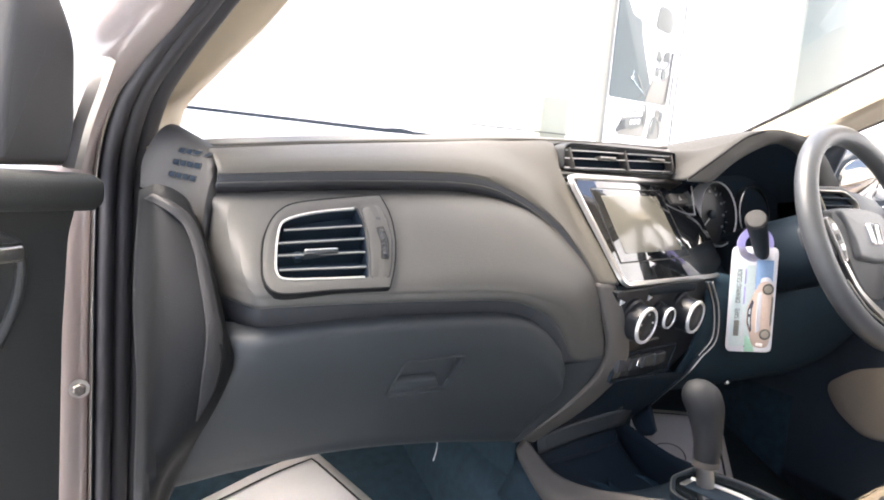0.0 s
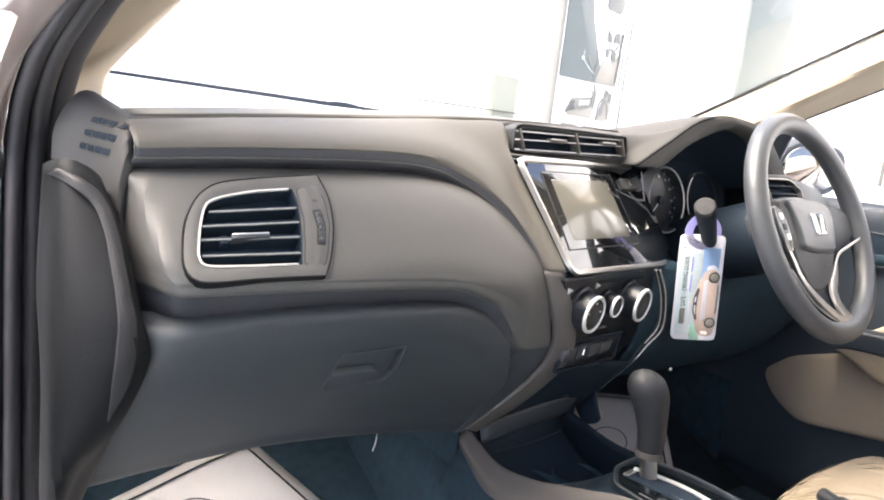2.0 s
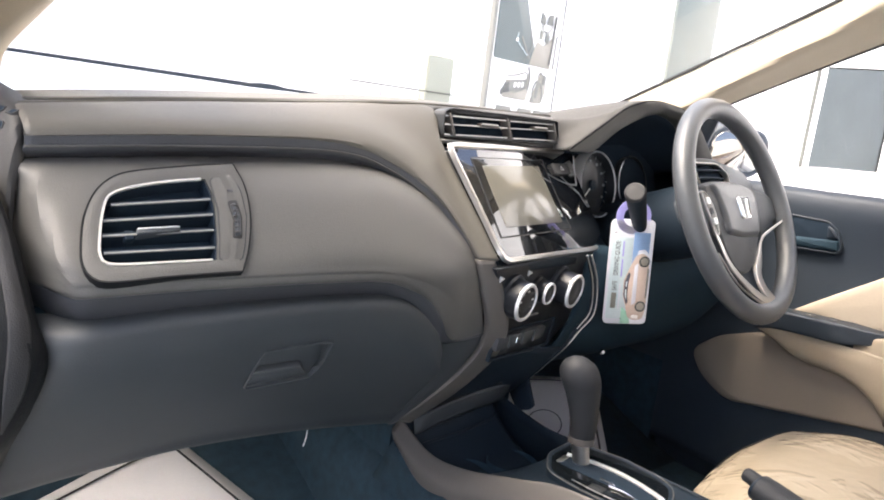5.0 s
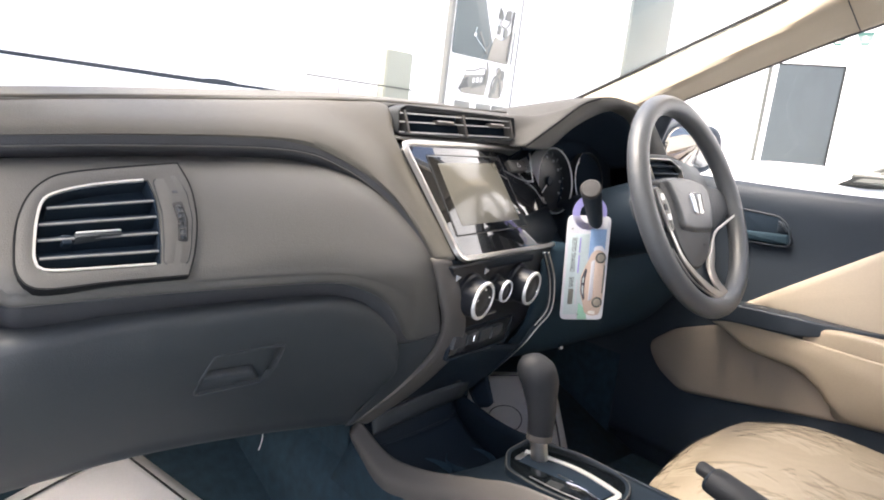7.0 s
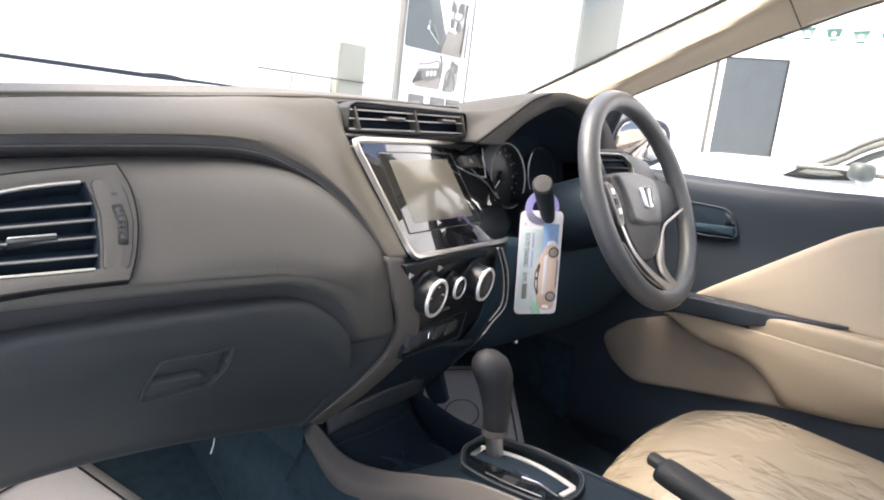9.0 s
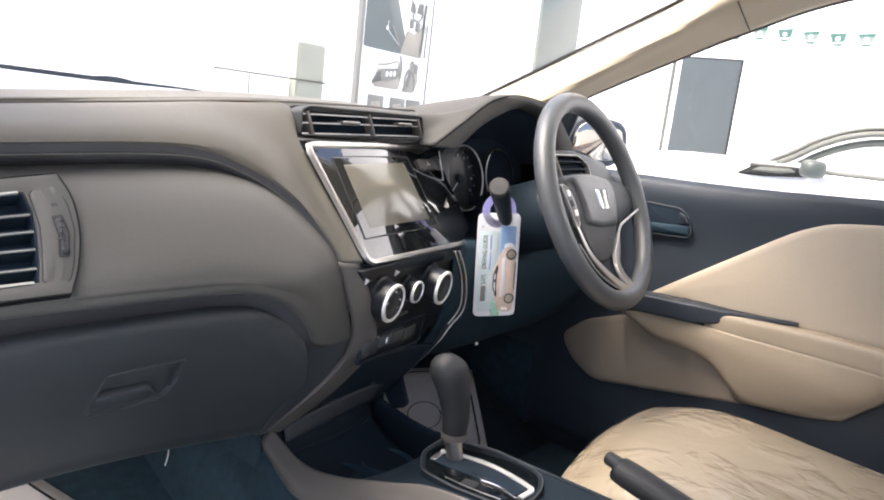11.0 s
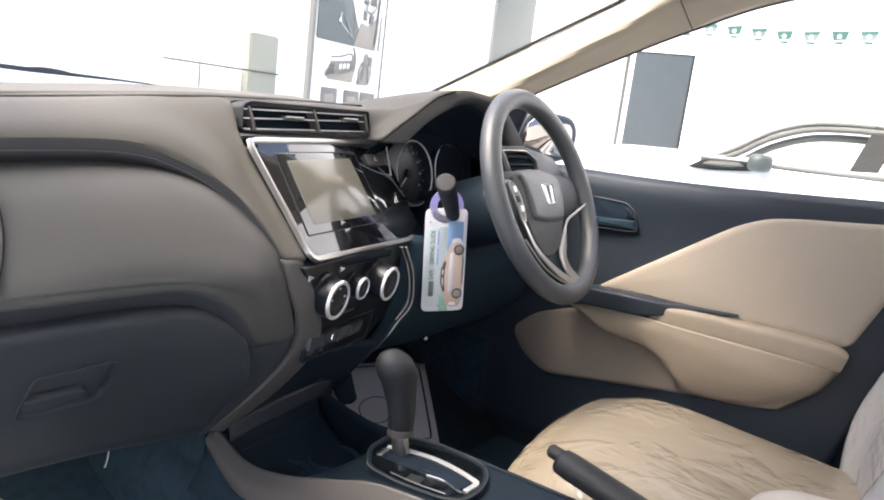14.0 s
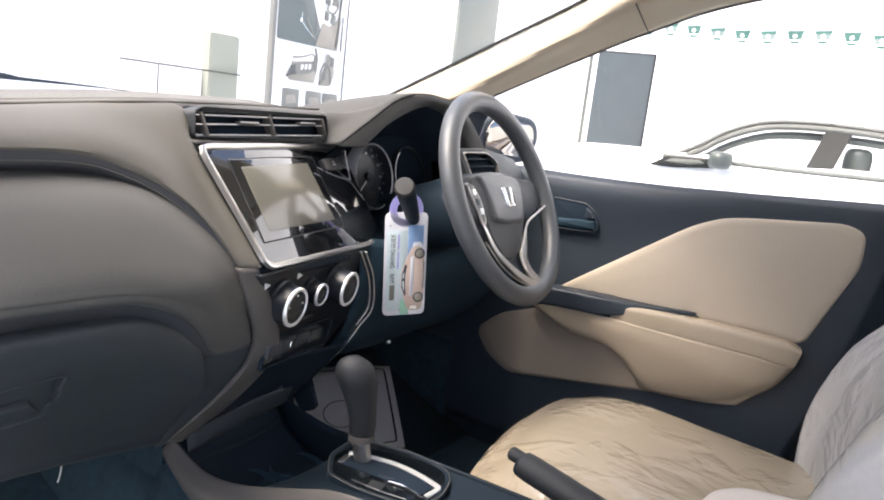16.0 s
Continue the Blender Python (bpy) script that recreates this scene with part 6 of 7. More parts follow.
# ---- handbrake ----
brake = thing("handbrake", "black handbrake lever with a small push button tip", "handbrake")
bp = spline([(0.1025, -0.211, 0.6570), (0.099, -0.26, 0.6500), (0.093, -0.34, 0.6380), (0.088, -0.46, 0.6150)], 20)
part("grip", sweep(bp, circle(0.0185, 16, 0.0170), scales=[0.95, 1.0, 1.0] + [1.0] * 17), KNOB, brake)
part("lip", sweep([(0.1030, -0.2085, 0.6575), (0.1027, -0.2100, 0.6572), (0.1025, -0.2115, 0.6570)], circle(0.0172, 16, 0.0158), scales=[0.94, 1, 1]), BLACK, brake)
part("button", sweep([(0.1045, -0.191, 0.6645), (0.1043, -0.193, 0.6644), (0.103, -0.212, 0.6615)], circle(0.0095, 14, 0.0085), scales=[0.85, 1, 1]), KNOB, brake)
part("boot", box((0.055, -0.56, 0.595), (0.125, -0.36, 0.64), 0.015), BLACK, brake)

# ---- driver door ----
door = thing("driver_door", "closed driver door with beige panel, armrest and map pocket", "car door")
shell("card", [
    [(0.70, 0.42, 0.985), (0.70, 0.10, 0.978), (0.70, -0.165, 0.984), (0.70, -0.50, 1.005), (0.70, -0.56, 1.01)],
    [(0.692, 0.42, 0.955), (0.690, 0.10, 0.950), (0.690, -0.165, 0.955), (0.690, -0.50, 0.978), (0.690, -0.555, 0.98)],
    [(0.69, 0.42, 0.86), (0.70, 0.10, 0.85), (0.695, -0.165, 0.86), (0.69, -0.48, 0.87), (0.69, -0.535, 0.87)],
    [(0.69, 0.42, 0.72), (0.69, 0.10, 0.72), (0.69, -0.165, 0.72), (0.69, -0.45, 0.72), (0.69, -0.50, 0.72)],
    [(0.70, 0.42, 0.56), (0.70, 0.10, 0.54), (0.695, -0.165, 0.56), (0.69, -0.41, 0.58), (0.69, -0.455, 0.60)],
    [(0.70, 0.40, 0.38), (0.70, 0.10, 0.38), (0.70, -0.165, 0.38), (0.70, -0.36, 0.40), (0.70, -0.40, 0.42)]], DOORBLK, door, "black grained door card", nv=40, nu=40, thick=0.02)
part("window_ledge", sweep(spline([(0.735, 0.40, 0.972), (0.735, 0.10, 0.972), (0.735, -0.165, 0.979), (0.735, -0.56, 1.003)], 20), [(-0.045, -0.02), (0.045, -0.02), (0.04, 0.006), (-0.035, 0.006)]), PAINT, door, "pale window ledge")


def door_inset(name, pts, x, m, label, bulge=0.006, r=0.02):
    """A padded inset on the door: pts run as (rearward, up)."""
    mm = Matrix(((0, 0, -1, x), (-1, 0, 0, 0), (0, 1, 0, 0), (0, 0, 0, 1)))
    return part(name, plate(rounded([(-y, z) for y, z in pts], r, 6), mm, 0.02, 0.006, dome=bulge), m, door, label)


door_inset("beige_panel", [(0.045, 0.742), (-0.215, 0.926), (-0.262, 0.948), (-0.310, 0.956), (-0.455, 0.972), (-0.487, 0.960), (-0.490, 0.905), (-0.430, 0.752), (-0.24, 0.750)], 0.677, BEIGE, "beige vinyl door inset", 0.004, 0.02)
# lies nearly flush, so the pocket's shade comes from its darker colour
door_inset("pocket_panel", [(0.222, 0.607), (0.165, 0.660), (0.072, 0.700), (-0.12, 0.712), (-0.405, 0.700), (-0.385, 0.655), (-0.345, 0.618), (-0.300, 0.608), (-0.173, 0.582), (0.129, 0.527), (0.19, 0.560)], 0.681, BEIGE_DK, "pocket liner, darker beige for the shade inside", 0.003, 0.025)
shell("map_pocket", [
    [(0.676, 0.056, 0.697), (0.676, 0.022, 0.682), (0.676, -0.012, 0.668), (0.676, -0.05, 0.664), (0.676, -0.088, 0.661), (0.676, -0.117, 0.649), (0.676, -0.137, 0.634), (0.676, -0.158, 0.612), (0.676, -0.175, 0.592), (0.676, -0.28, 0.602), (0.676, -0.345, 0.616)],
    [(0.654, 0.052, 0.700), (0.651, 0.028, 0.688), (0.650, -0.008, 0.674), (0.650, -0.05, 0.671), (0.650, -0.09, 0.668), (0.651, -0.121, 0.656), (0.652, -0.143, 0.642), (0.655, -0.1645, 0.622), (0.660, -0.190, 0.609), (0.663, -0.25, 0.613), (0.665, -0.31, 0.624), (0.669, -0.375, 0.648)],
    [(0.642, 0.070, 0.708), (0.640, -0.10, 0.698), (0.640, -0.20, 0.682), (0.643, -0.30, 0.672), (0.650, -0.37, 0.672), (0.662, -0.402, 0.676)],
    [(0.642, 0.070, 0.724), (0.641, -0.10, 0.722), (0.641, -0.30, 0.722), (0.643, -0.40, 0.721), (0.656, -0.424, 0.715)]], BEIGE_ARM, door, "beige armrest body over the map pocket", nv=26, nu=50)
arm = spline([(0.666, -0.098, 0.728), (0.664, -0.125, 0.732), (0.662, -0.20, 0.736), (0.662, -0.30, 0.738), (0.662, -0.40, 0.737), (0.666, -0.426, 0.733)], 30)
part("armrest", sweep(arm, [(a, b) for a, b in rrect(0.046, 0.042, 0.011)], up=(0, 0, 1), scales=[0.80, 0.9, 0.96] + [1.0] * 24 + [0.98, 0.93, 0.80]), BEIGE_ARM, door, "padded beige armrest")
swp = part("switch_panel", sweep(spline([(0.665, 0.075, 0.722), (0.660, 0.03, 0.735), (0.660, -0.08, 0.742), (0.664, -0.16, 0.752), (0.668, -0.25, 0.765)], 24), [(a, b) for a, b in rrect(0.060, 0.036, 0.006)], up=(0, 0, 1), scales=[1.0] * 12 + [0.9, 0.8, 0.7, 0.6, 0.52, 0.45, 0.38, 0.32, 0.27, 0.22, 0.18, 0.12]), DOORBLK, door, "black window switch panel")
for k in range(4):
    part("switch", plate(rrect(0.018, 0.012, 0.002), pose(0.650 + 0.014 * (k % 2), 0.045 - 0.032 * k, 0.7545 + 0.002 * k, 4, 0, 90), 0.006, 0.002), DASH, swp)
hm = Matrix(((0, 0, -1, 0.680), (-1, 0, 0, 0.026), (0, 1, 0, 0.898), (0, 0, 0, 1)))
ho = rounded([(-0.050, -0.031), (0.050, -0.025), (0.059, -0.014), (0.046, 0.018), (0.026, 0.032), (-0.050, 0.034)], 0.008)
hb = part("handle_bezel", rim(ho, shrink(ho, 0.003), hm, 0.01, 0.001, 0.002), DOORBLK, door)
# recess darkened by colour in place of the shade in it
part("handle_recess", plate(shrink(ho, 0.002), hm @ pose(0, 0, 0.001), 0.01, 0.0005), VOID, hb, "dark handle recess")
part("pull_handle", plate(rounded([(-0.050, -0.026), (0.053, -0.020), (0.050, 0.000), (-0.050, -0.008)], 0.004), hm @ pose(0, 0, 0.006), 0.012, 0.004), SHADE, hb, "black door pull")
part("lock_tab", plate(rounded([(0.030, 0.002), (0.049, 0.004), (0.040, 0.018), (0.028, 0.024)], 0.003), hm @ pose(0, 0, 0.007), 0.01, 0.002), DOORBLK, hb)
part("door_edge_seal", sweep(spline([(0.688, -0.528, 0.955), (0.686, -0.513, 0.907), (0.684, -0.484, 0.797), (0.684, -0.456, 0.677), (0.686, -0.437, 0.563), (0.69, -0.42, 0.46)], 24), circle(0.004, 8)), RUBBER, door, "black seal along the door edge")
pane = pane_of("window_pane", loft([[(0.735, 0.36, 0.985), (0.735, -0.56, 1.005)], [(0.70, 0.10, 1.18), (0.70, -0.58, 1.18)], [(0.655, -0.12, 1.27), (0.64, -0.60, 1.34)]], 8, 8), (0, -0.3, 1.0), door, "clear side window")
shell("mirror_sail", [[(0.70, 0.40, 0.98), (0.70, 0.30, 0.98)], [(0.69, 0.35, 1.05), (0.69, 0.27, 1.06)], [(0.68, 0.28, 1.10), (0.68, 0.25, 1.105)]], DOORBLK, door, "black quarter trim", nu=4, nv=8, thick=0.01)

# driver's outside mirror
mirror = thing("door_mirror", "driver's outside mirror in a pale painted housing", "door mirror")
mo = rounded([(-0.068, -0.046), (0.050, -0.050), (0.072, 0.0), (0.060, 0.044), (-0.042, 0.056), (-0.075, 0.02)], 0.026, 6)
mm_ = basis((0.838, 0.285, 1.034), (0.80, -0.60, 0), (-0.60, -0.80, -0.05))
part("housing", plate(shrink(mo, -0.008), mm_, 0.07, 0.01), DOORBLK, mirror, "dark mirror housing")
part("mirror_glass", plate(shrink(mo, 0.008), mm_ @ pose(0, 0, 0.003), 0.004, 0.001), LAMP, mirror, "silvered mirror glass")
part("foot", box((0.735, 0.27, 0.965), (0.83, 0.33, 0.995), 0.008), DOORBLK, mirror)

# ---- driver seat ----
seat = thing("driver_seat", "beige driver seat still wrapped in clear plastic", "car seat")


def cushion(name, rails, material, label):
    ob = shell(name, rails, material, seat, label, nu=150, nv=130, thick=0.006)
    crumple(ob, 0.0006 if name == "cushion" else 0.0001, fine=30.0 if name == "cushion" else 14.0, seed=len(name))
    return ob


cushion("cushion", [
    [(0.150, -0.12, 0.46), (0.140, -0.25, 0.46), (0.140, -0.45, 0.47), (0.16, -0.60, 0.48)],
    [(0.165, -0.11, 0.545), (0.150, -0.20, 0.585), (0.150, -0.40, 0.605), (0.17, -0.60, 0.60)],
    [(0.24, -0.095, 0.572), (0.22, -0.18, 0.607), (0.22, -0.40, 0.612), (0.23, -0.60, 0.60)],
    [(0.37, -0.085, 0.590), (0.37, -0.18, 0.612), (0.37, -0.40, 0.595), (0.37, -0.60, 0.585)],
    [(0.52, -0.085, 0.582), (0.53, -0.18, 0.604), (0.53, -0.40, 0.592), (0.53, -0.60, 0.585)],
    [(0.60, -0.10, 0.545), (0.605, -0.20, 0.572), (0.605, -0.40, 0.566), (0.60, -0.60, 0.56)],
    [(0.615, -0.12, 0.46), (0.62, -0.25, 0.46), (0.62, -0.45, 0.46), (0.61, -0.60, 0.46)]], SEAT, "beige cushion under wrinkled plastic")
shell("cushion_front", [
    [(0.150, -0.12, 0.46), (0.165, -0.11, 0.545), (0.24, -0.095, 0.572), (0.37, -0.085, 0.590), (0.52, -0.085, 0.582), (0.60, -0.10, 0.545), (0.615, -0.12, 0.46)],
    [(0.160, -0.10, 0.46), (0.18, -0.085, 0.53), (0.25, -0.07, 0.55), (0.37, -0.06, 0.565), (0.52, -0.06, 0.557), (0.59, -0.08, 0.525), (0.605, -0.10, 0.46)],
    [(0.18, -0.10, 0.46), (0.22, -0.08, 0.50), (0.28, -0.07, 0.51), (0.37, -0.07, 0.52), (0.50, -0.07, 0.51), (0.56, -0.08, 0.49), (0.59, -0.10, 0.46)]], SEAT, seat, nu=40, nv=10)
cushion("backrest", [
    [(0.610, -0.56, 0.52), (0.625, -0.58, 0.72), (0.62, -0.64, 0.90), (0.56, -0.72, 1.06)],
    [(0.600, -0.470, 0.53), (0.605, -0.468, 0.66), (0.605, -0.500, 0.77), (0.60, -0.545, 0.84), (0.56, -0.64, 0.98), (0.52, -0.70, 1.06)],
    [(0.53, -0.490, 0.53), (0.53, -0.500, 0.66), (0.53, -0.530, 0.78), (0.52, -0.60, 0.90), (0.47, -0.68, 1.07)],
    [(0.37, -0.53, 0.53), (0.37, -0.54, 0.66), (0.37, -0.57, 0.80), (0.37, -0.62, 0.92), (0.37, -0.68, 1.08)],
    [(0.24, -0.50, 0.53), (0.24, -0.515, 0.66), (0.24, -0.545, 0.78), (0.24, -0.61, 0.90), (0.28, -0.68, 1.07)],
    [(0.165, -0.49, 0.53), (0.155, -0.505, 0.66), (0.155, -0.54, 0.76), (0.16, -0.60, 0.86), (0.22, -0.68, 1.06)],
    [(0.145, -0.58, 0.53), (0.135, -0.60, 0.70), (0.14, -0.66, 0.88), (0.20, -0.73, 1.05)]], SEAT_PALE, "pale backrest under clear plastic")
part("plinth", box((0.17, -0.60, 0.345), (0.59, -0.11, 0.485), 0.02), BLACK, seat)

# ---- paper floor mats ----
def mat_sheet(corners, label, oval=(0.5, 0.5, 0.16, 0.30)):
    ob = thing("paper_floor_mat", label, "floor mat", "paper mats in the footwells")
    a, b, c, d = [Vector(q) for q in corners]
    rows = []
    for i in range(13):
        u = i / 12
        rows.append([a.lerp(b, u).lerp(d.lerp(c, u), v / 9) + Vector((0, 0, 0.003 * math.sin(7 * u + 3 * v / 9) + 0.004)) for v in range(10)])
    sheet = part("sheet", grid(rows), PAPER, ob)
    s = sheet.modifiers.new("thickness", "SOLIDIFY")
    s.thickness = 0.0012

    def at(u, v):
        return a.lerp(b, u).lerp(d.lerp(c, u), v) + Vector((0, 0, 0.003 * math.sin(7 * u + 3 * v) + 0.0065))
    edge = [at(u, 0.06) for u in [i / 30 for i in range(2, 29)]] + [at(0.94, v / 20) for v in range(2, 19)] + [at(u, 0.94) for u in [i / 30 for i in range(28, 1, -1)]] + [at(0.06, v / 20) for v in range(18, 1, -1)]
    part("border_line", sweep(edge, [(-0.002, -0.0004), (0.002, -0.0004), (0.002, 0.0004), (-0.002, 0.0004)], closed=True), INK, ob, "printed black border")
    ring = [at(oval[0] + oval[2] * math.cos(q), oval[1] + oval[3] * math.sin(q)) for q in [2 * math.pi * i / 40 for i in range(40)]]
    part("printed_oval", sweep(ring, [(-0.001, -0.0004), (0.001, -0.0004), (0.001, 0.0004), (-0.001, 0.0004)], closed=True), INK, ob, "printed oval outline")
    return ob


mat_sheet([(-0.55, 0.20, 0.352), (-0.16, 0.24, 0.354), (-0.31, 0.535, 0.472), (-0.61, 0.445, 0.434)], "white paper mat with black border in the passenger footwell")
mat_sheet([(0.20, 0.345, 0.400), (0.50, 0.25, 0.360), (0.682, 0.453, 0.440), (0.36, 0.548, 0.480)], "white paper mat with black border in the driver footwell", (0.53, 0.42, 0.13, 0.15))

# ---- open passenger door ----
pdoor = thing("passenger_door", "open passenger door with dark trim and silver handle", "car door")
pd = basis((-0.708, 0.20, 0.0), (0.80, 0.60, 0), (0.60, -0.80, 0))
part("outer_skin", plate(rounded([(-0.97, 0.33), (0.000, 0.36), (0.002, 0.94), (-0.97, 0.95)], 0.02), pd @ pose(0, 0, -0.052), 0.03, 0.004), CARWHITE, pdoor, "white outer skin")
part("card", plate(rounded([(-0.95, 0.36), (-0.006, 0.40), (-0.002, 0.80), (0.004, 0.905), (0.012, 0.930), (0.016, 0.965), (-0.95, 0.985)], 0.012), pd, 0.05, 0.008, dome=0.01), DOORGREY, pdoor, "dark grey door card")
part("upper_roll", sweep([pd @ Vector((0.014, 0.947, 0.0)), pd @ Vector((0.010, 0.948, 0.003)), pd @ Vector((-0.3, 0.958, 0.008)), pd @ Vector((-0.95, 0.975, 0.004))], rrect(0.050, 0.036, 0.013), scales=[0.82, 1, 1, 1], up=(0, 0, 1)), DOORGREY, pdoor, "rounded door top roll")
part("sail_trim", plate(rounded([(-0.072, 0.972), (0.012, 0.972), (0.0115, 1.09), (0.004, 1.112), (-0.020, 1.16), (-0.050, 1.16), (-0.064, 1.05)], 0.012), pd @ pose(0, 0, -0.004), 0.03, 0.008), POD, pdoor, "grey mirror corner trim")
part("window_frame", sweep(spline([(-0.706, 0.2015, 0.970), (-0.697, 0.2085, 1.011), (-0.6855, 0.217, 1.048), (-0.6685, 0.2295, 1.101), (-0.651, 0.243, 1.145)], 20), [(-0.005, -0.008), (0.005, -0.008), (0.004, 0.008), (-0.004, 0.008)], up=(0.6, -0.8, 0)), SATIN, pdoor, "bright window frame")
bowl = rounded([(-0.200, 0.780), (-0.085, 0.790), (-0.052, 0.850), (-0.050, 0.912), (-0.200, 0.925)], 0.03, 8)
hb = part("handle_bezel", rim(bowl, shrink(bowl, 0.010), pd @ pose(0, 0, 0.010), 0.012, 0.003), DOORGREY, pdoor, "grey handle surround")
part("handle", plate(rrect(0.07, 0.016, 0.005, -0.095, 0.895), pd @ pose(0, 0, 0.020), 0.012, 0.003), SATIN, hb, "silver door handle")
part("pocket_roll", sweep([pd @ Vector((-0.06, 0.50, 0.02)), pd @ Vector((-0.12, 0.56, 0.035)), pd @ Vector((-0.45, 0.58, 0.035)), pd @ Vector((-0.85, 0.58, 0.03))], circle(0.016, 12)), DOORGREY, pdoor, "map pocket edge")
bolt = thing("door_check_bolt", "painted hinge bolt on the door jamb", "bolt")
part("head", lathe([(0.008, 0), (0.008, 0.004), (0.006, 0.006), (0.0005, 0.006)], basis((-0.690, 0.350, 0.690), (0, 0, 1), (-0.1, -1, 0)), 6), TRIM, bolt)
part("washer", lathe([(0.012, 0), (0.012, 0.0015), (0.0075, 0.002)], basis((-0.690, 0.352, 0.690), (0, 0, 1), (-0.1, -1, 0)), 20), SATIN, bolt)

# ---- beyond the glass ----
poster = thing("poster_stand", "tall printed car poster on a floor stand", "poster")
pmx = basis((1.245, 1.40, 0), (1, 0.12, 0), (0.12, -1, 0))
part("board", plate([(-0.20, 0.55), (0.215, 0.55), (0.215, 1.92), (-0.20, 1.92)], pmx, 0.02, 0.003), WHITE_WALL, poster)
part("post", box((1.2, 1.41, 0), (1.26, 1.46, 0.6), 0.005), POST_M, poster)
part("edge", plate([(-0.212, 0.55), (-0.196, 0.55), (-0.196, 1.92), (-0.212, 1.92)], pmx @ pose(0, 0, 0.004), 0.02, 0.001), POST_M, poster, "grey poster rail")
part("edge", plate([(0.207, 0.55), (0.212, 0.55), (0.212, 1.92), (0.207, 1.92)], pmx @ pose(0, 0, 0.004), 0.02, 0.001), POST_M, poster, "grey poster rail")
def print_shape(name, q, z, mt, r=0.02):
    return part(name, plate(rounded(q, r), pmx @ pose(0, 0, z), 0.002, 0.0003), mt, poster)


print_shape("picture", [(-0.188, 1.268), (0.03, 1.268), (0.045, 1.33), (0.0, 1.42), (-0.035, 1.50), (-0.05, 1.56), (-0.10, 1.57), (-0.14, 1.62), (-0.188, 1.66)], 0.003, SLATE, 0.012)
print_shape("picture_shade", [(0.02, 1.268), (0.155, 1.268), (0.165, 1.40), (0.10, 1.35), (0.055, 1.36), (0.035, 1.31)], 0.004, POST_T, 0.01)
print_shape("picture_window", [(0.035, 1.545), (0.125, 1.535), (0.145, 1.575), (0.115, 1.625), (0.045, 1.63)], 0.004, POST_M, 0.02)
print_shape("picture_sky", [(0.08, 1.62), (0.19, 1.60), (0.19, 1.75), (0.07, 1.75)], 0.003, TAG_C, 0.03)
print_shape("picture_line", [(-0.045, 1.36), (-0.037, 1.365), (0.022, 1.29), (0.012, 1.288)], 0.005, POST_M, 0.002)
def print_line(name, pts, wide, mt):
    """A thin printed stroke on the poster."""
    run = spline([pmx @ Vector((x, z, 0.0062)) for x, z in pts], 24)
    return part(name, sweep(run, [(-wide, -0.0004), (wide, -0.0004), (wide, 0.0004), (-wide, 0.0004)], up=pmx.to_3x3() @ Vector((0, 0, 1))), mt, poster)


print_line("picture_arc", [(0.006, 1.385), (0.022, 1.341), (0.003, 1.301), (-0.022, 1.273)], 0.0014, POST_M)
print_line("picture_arc", [(-0.066, 1.375), (-0.068, 1.355), (-0.055, 1.335), (0.002, 1.300)], 0.0012, TAG_C)
print_line("lamp_edge", [(-0.104, 1.215), (-0.05, 1.222), (0.010, 1.238), (0.018, 1.205), (0.012, 1.180), (-0.055, 1.158)], 0.0028, POST_M)
print_line("lamp_edge", [(0.020, 1.262), (0.034, 1.225), (0.028, 1.175)], 0.0050, POST_M)
print_line("lamp_edge", [(-0.128, 1.145), (-0.110, 1.170), (-0.085, 1.190)], 0.0060, POST_D)
print_line("grip_edge", [(0.070, 1.135), (0.062, 1.180), (0.085, 1.215), (0.118, 1.190), (0.128, 1.140)], 0.0040, POST_M)
print_line("grip_edge", [(0.085, 1.235), (0.100, 1.250), (0.112, 1.238), (0.100, 1.222), (0.086, 1.232)], 0.0025, POST_M)
print_line("picture_post", [(0.158, 1.47), (0.150, 1.38), (0.140, 1.28)], 0.0030, POST_D)
print_line("picture_seat", [(0.060, 1.470), (0.085, 1.440), (0.075, 1.410), (0.110, 1.400), (0.135, 1.430), (0.120, 1.470)], 0.0035, POST_M)
print_shape("picture_lamp", [(-0.075, 1.345), (-0.065, 1.34), (-0.060, 1.352), (-0.070, 1.358)], 0.005, PAPER, 0.002)
for q in ([(0.060, 1.43), (0.090, 1.425), (0.085, 1.46), (0.065, 1.465)], [(0.10, 1.43), (0.135, 1.43), (0.140, 1.47), (0.11, 1.465)], [(0.065, 1.37), (0.085, 1.37), (0.085, 1.40), (0.065, 1.405)], [(0.10, 1.365), (0.125, 1.36), (0.13, 1.395), (0.105, 1.40)], [(0.145, 1.29), (0.155, 1.29), (0.160, 1.47), (0.150, 1.47)], [(0.172, 1.27), (0.178, 1.27), (0.180, 1.40), (0.174, 1.40)]):
    print_shape("picture_mark", q, 0.005, POST_M, 0.004)
print_shape("lamp_photo", [(-0.115, 1.135), (0.03, 1.135), (0.045, 1.20), (0.03, 1.255), (-0.085, 1.255)], 0.003, POST_T, 0.01)
print_shape("lamp_photo_body", [(-0.10, 1.20), (0.02, 1.215), (0.03, 1.255), (-0.085, 1.255)], 0.004, PAPER, 0.008)
print_shape("lamp_photo_lens", [(-0.112, 1.150), (-0.055, 1.162), (0.012, 1.178), (0.018, 1.212), (-0.06, 1.205), (-0.10, 1.190)], 0.005, POST_M, 0.008)
for k in range(3):
    print_shape("lamp_cell", [(-0.055 + k * 0.022, 1.176 + k * 0.003), (-0.042 + k * 0.022, 1.178 + k * 0.003), (-0.040 + k * 0.022, 1.196 + k * 0.003), (-0.053 + k * 0.022, 1.195 + k * 0.003)], 0.006, PAPER, 0.004)
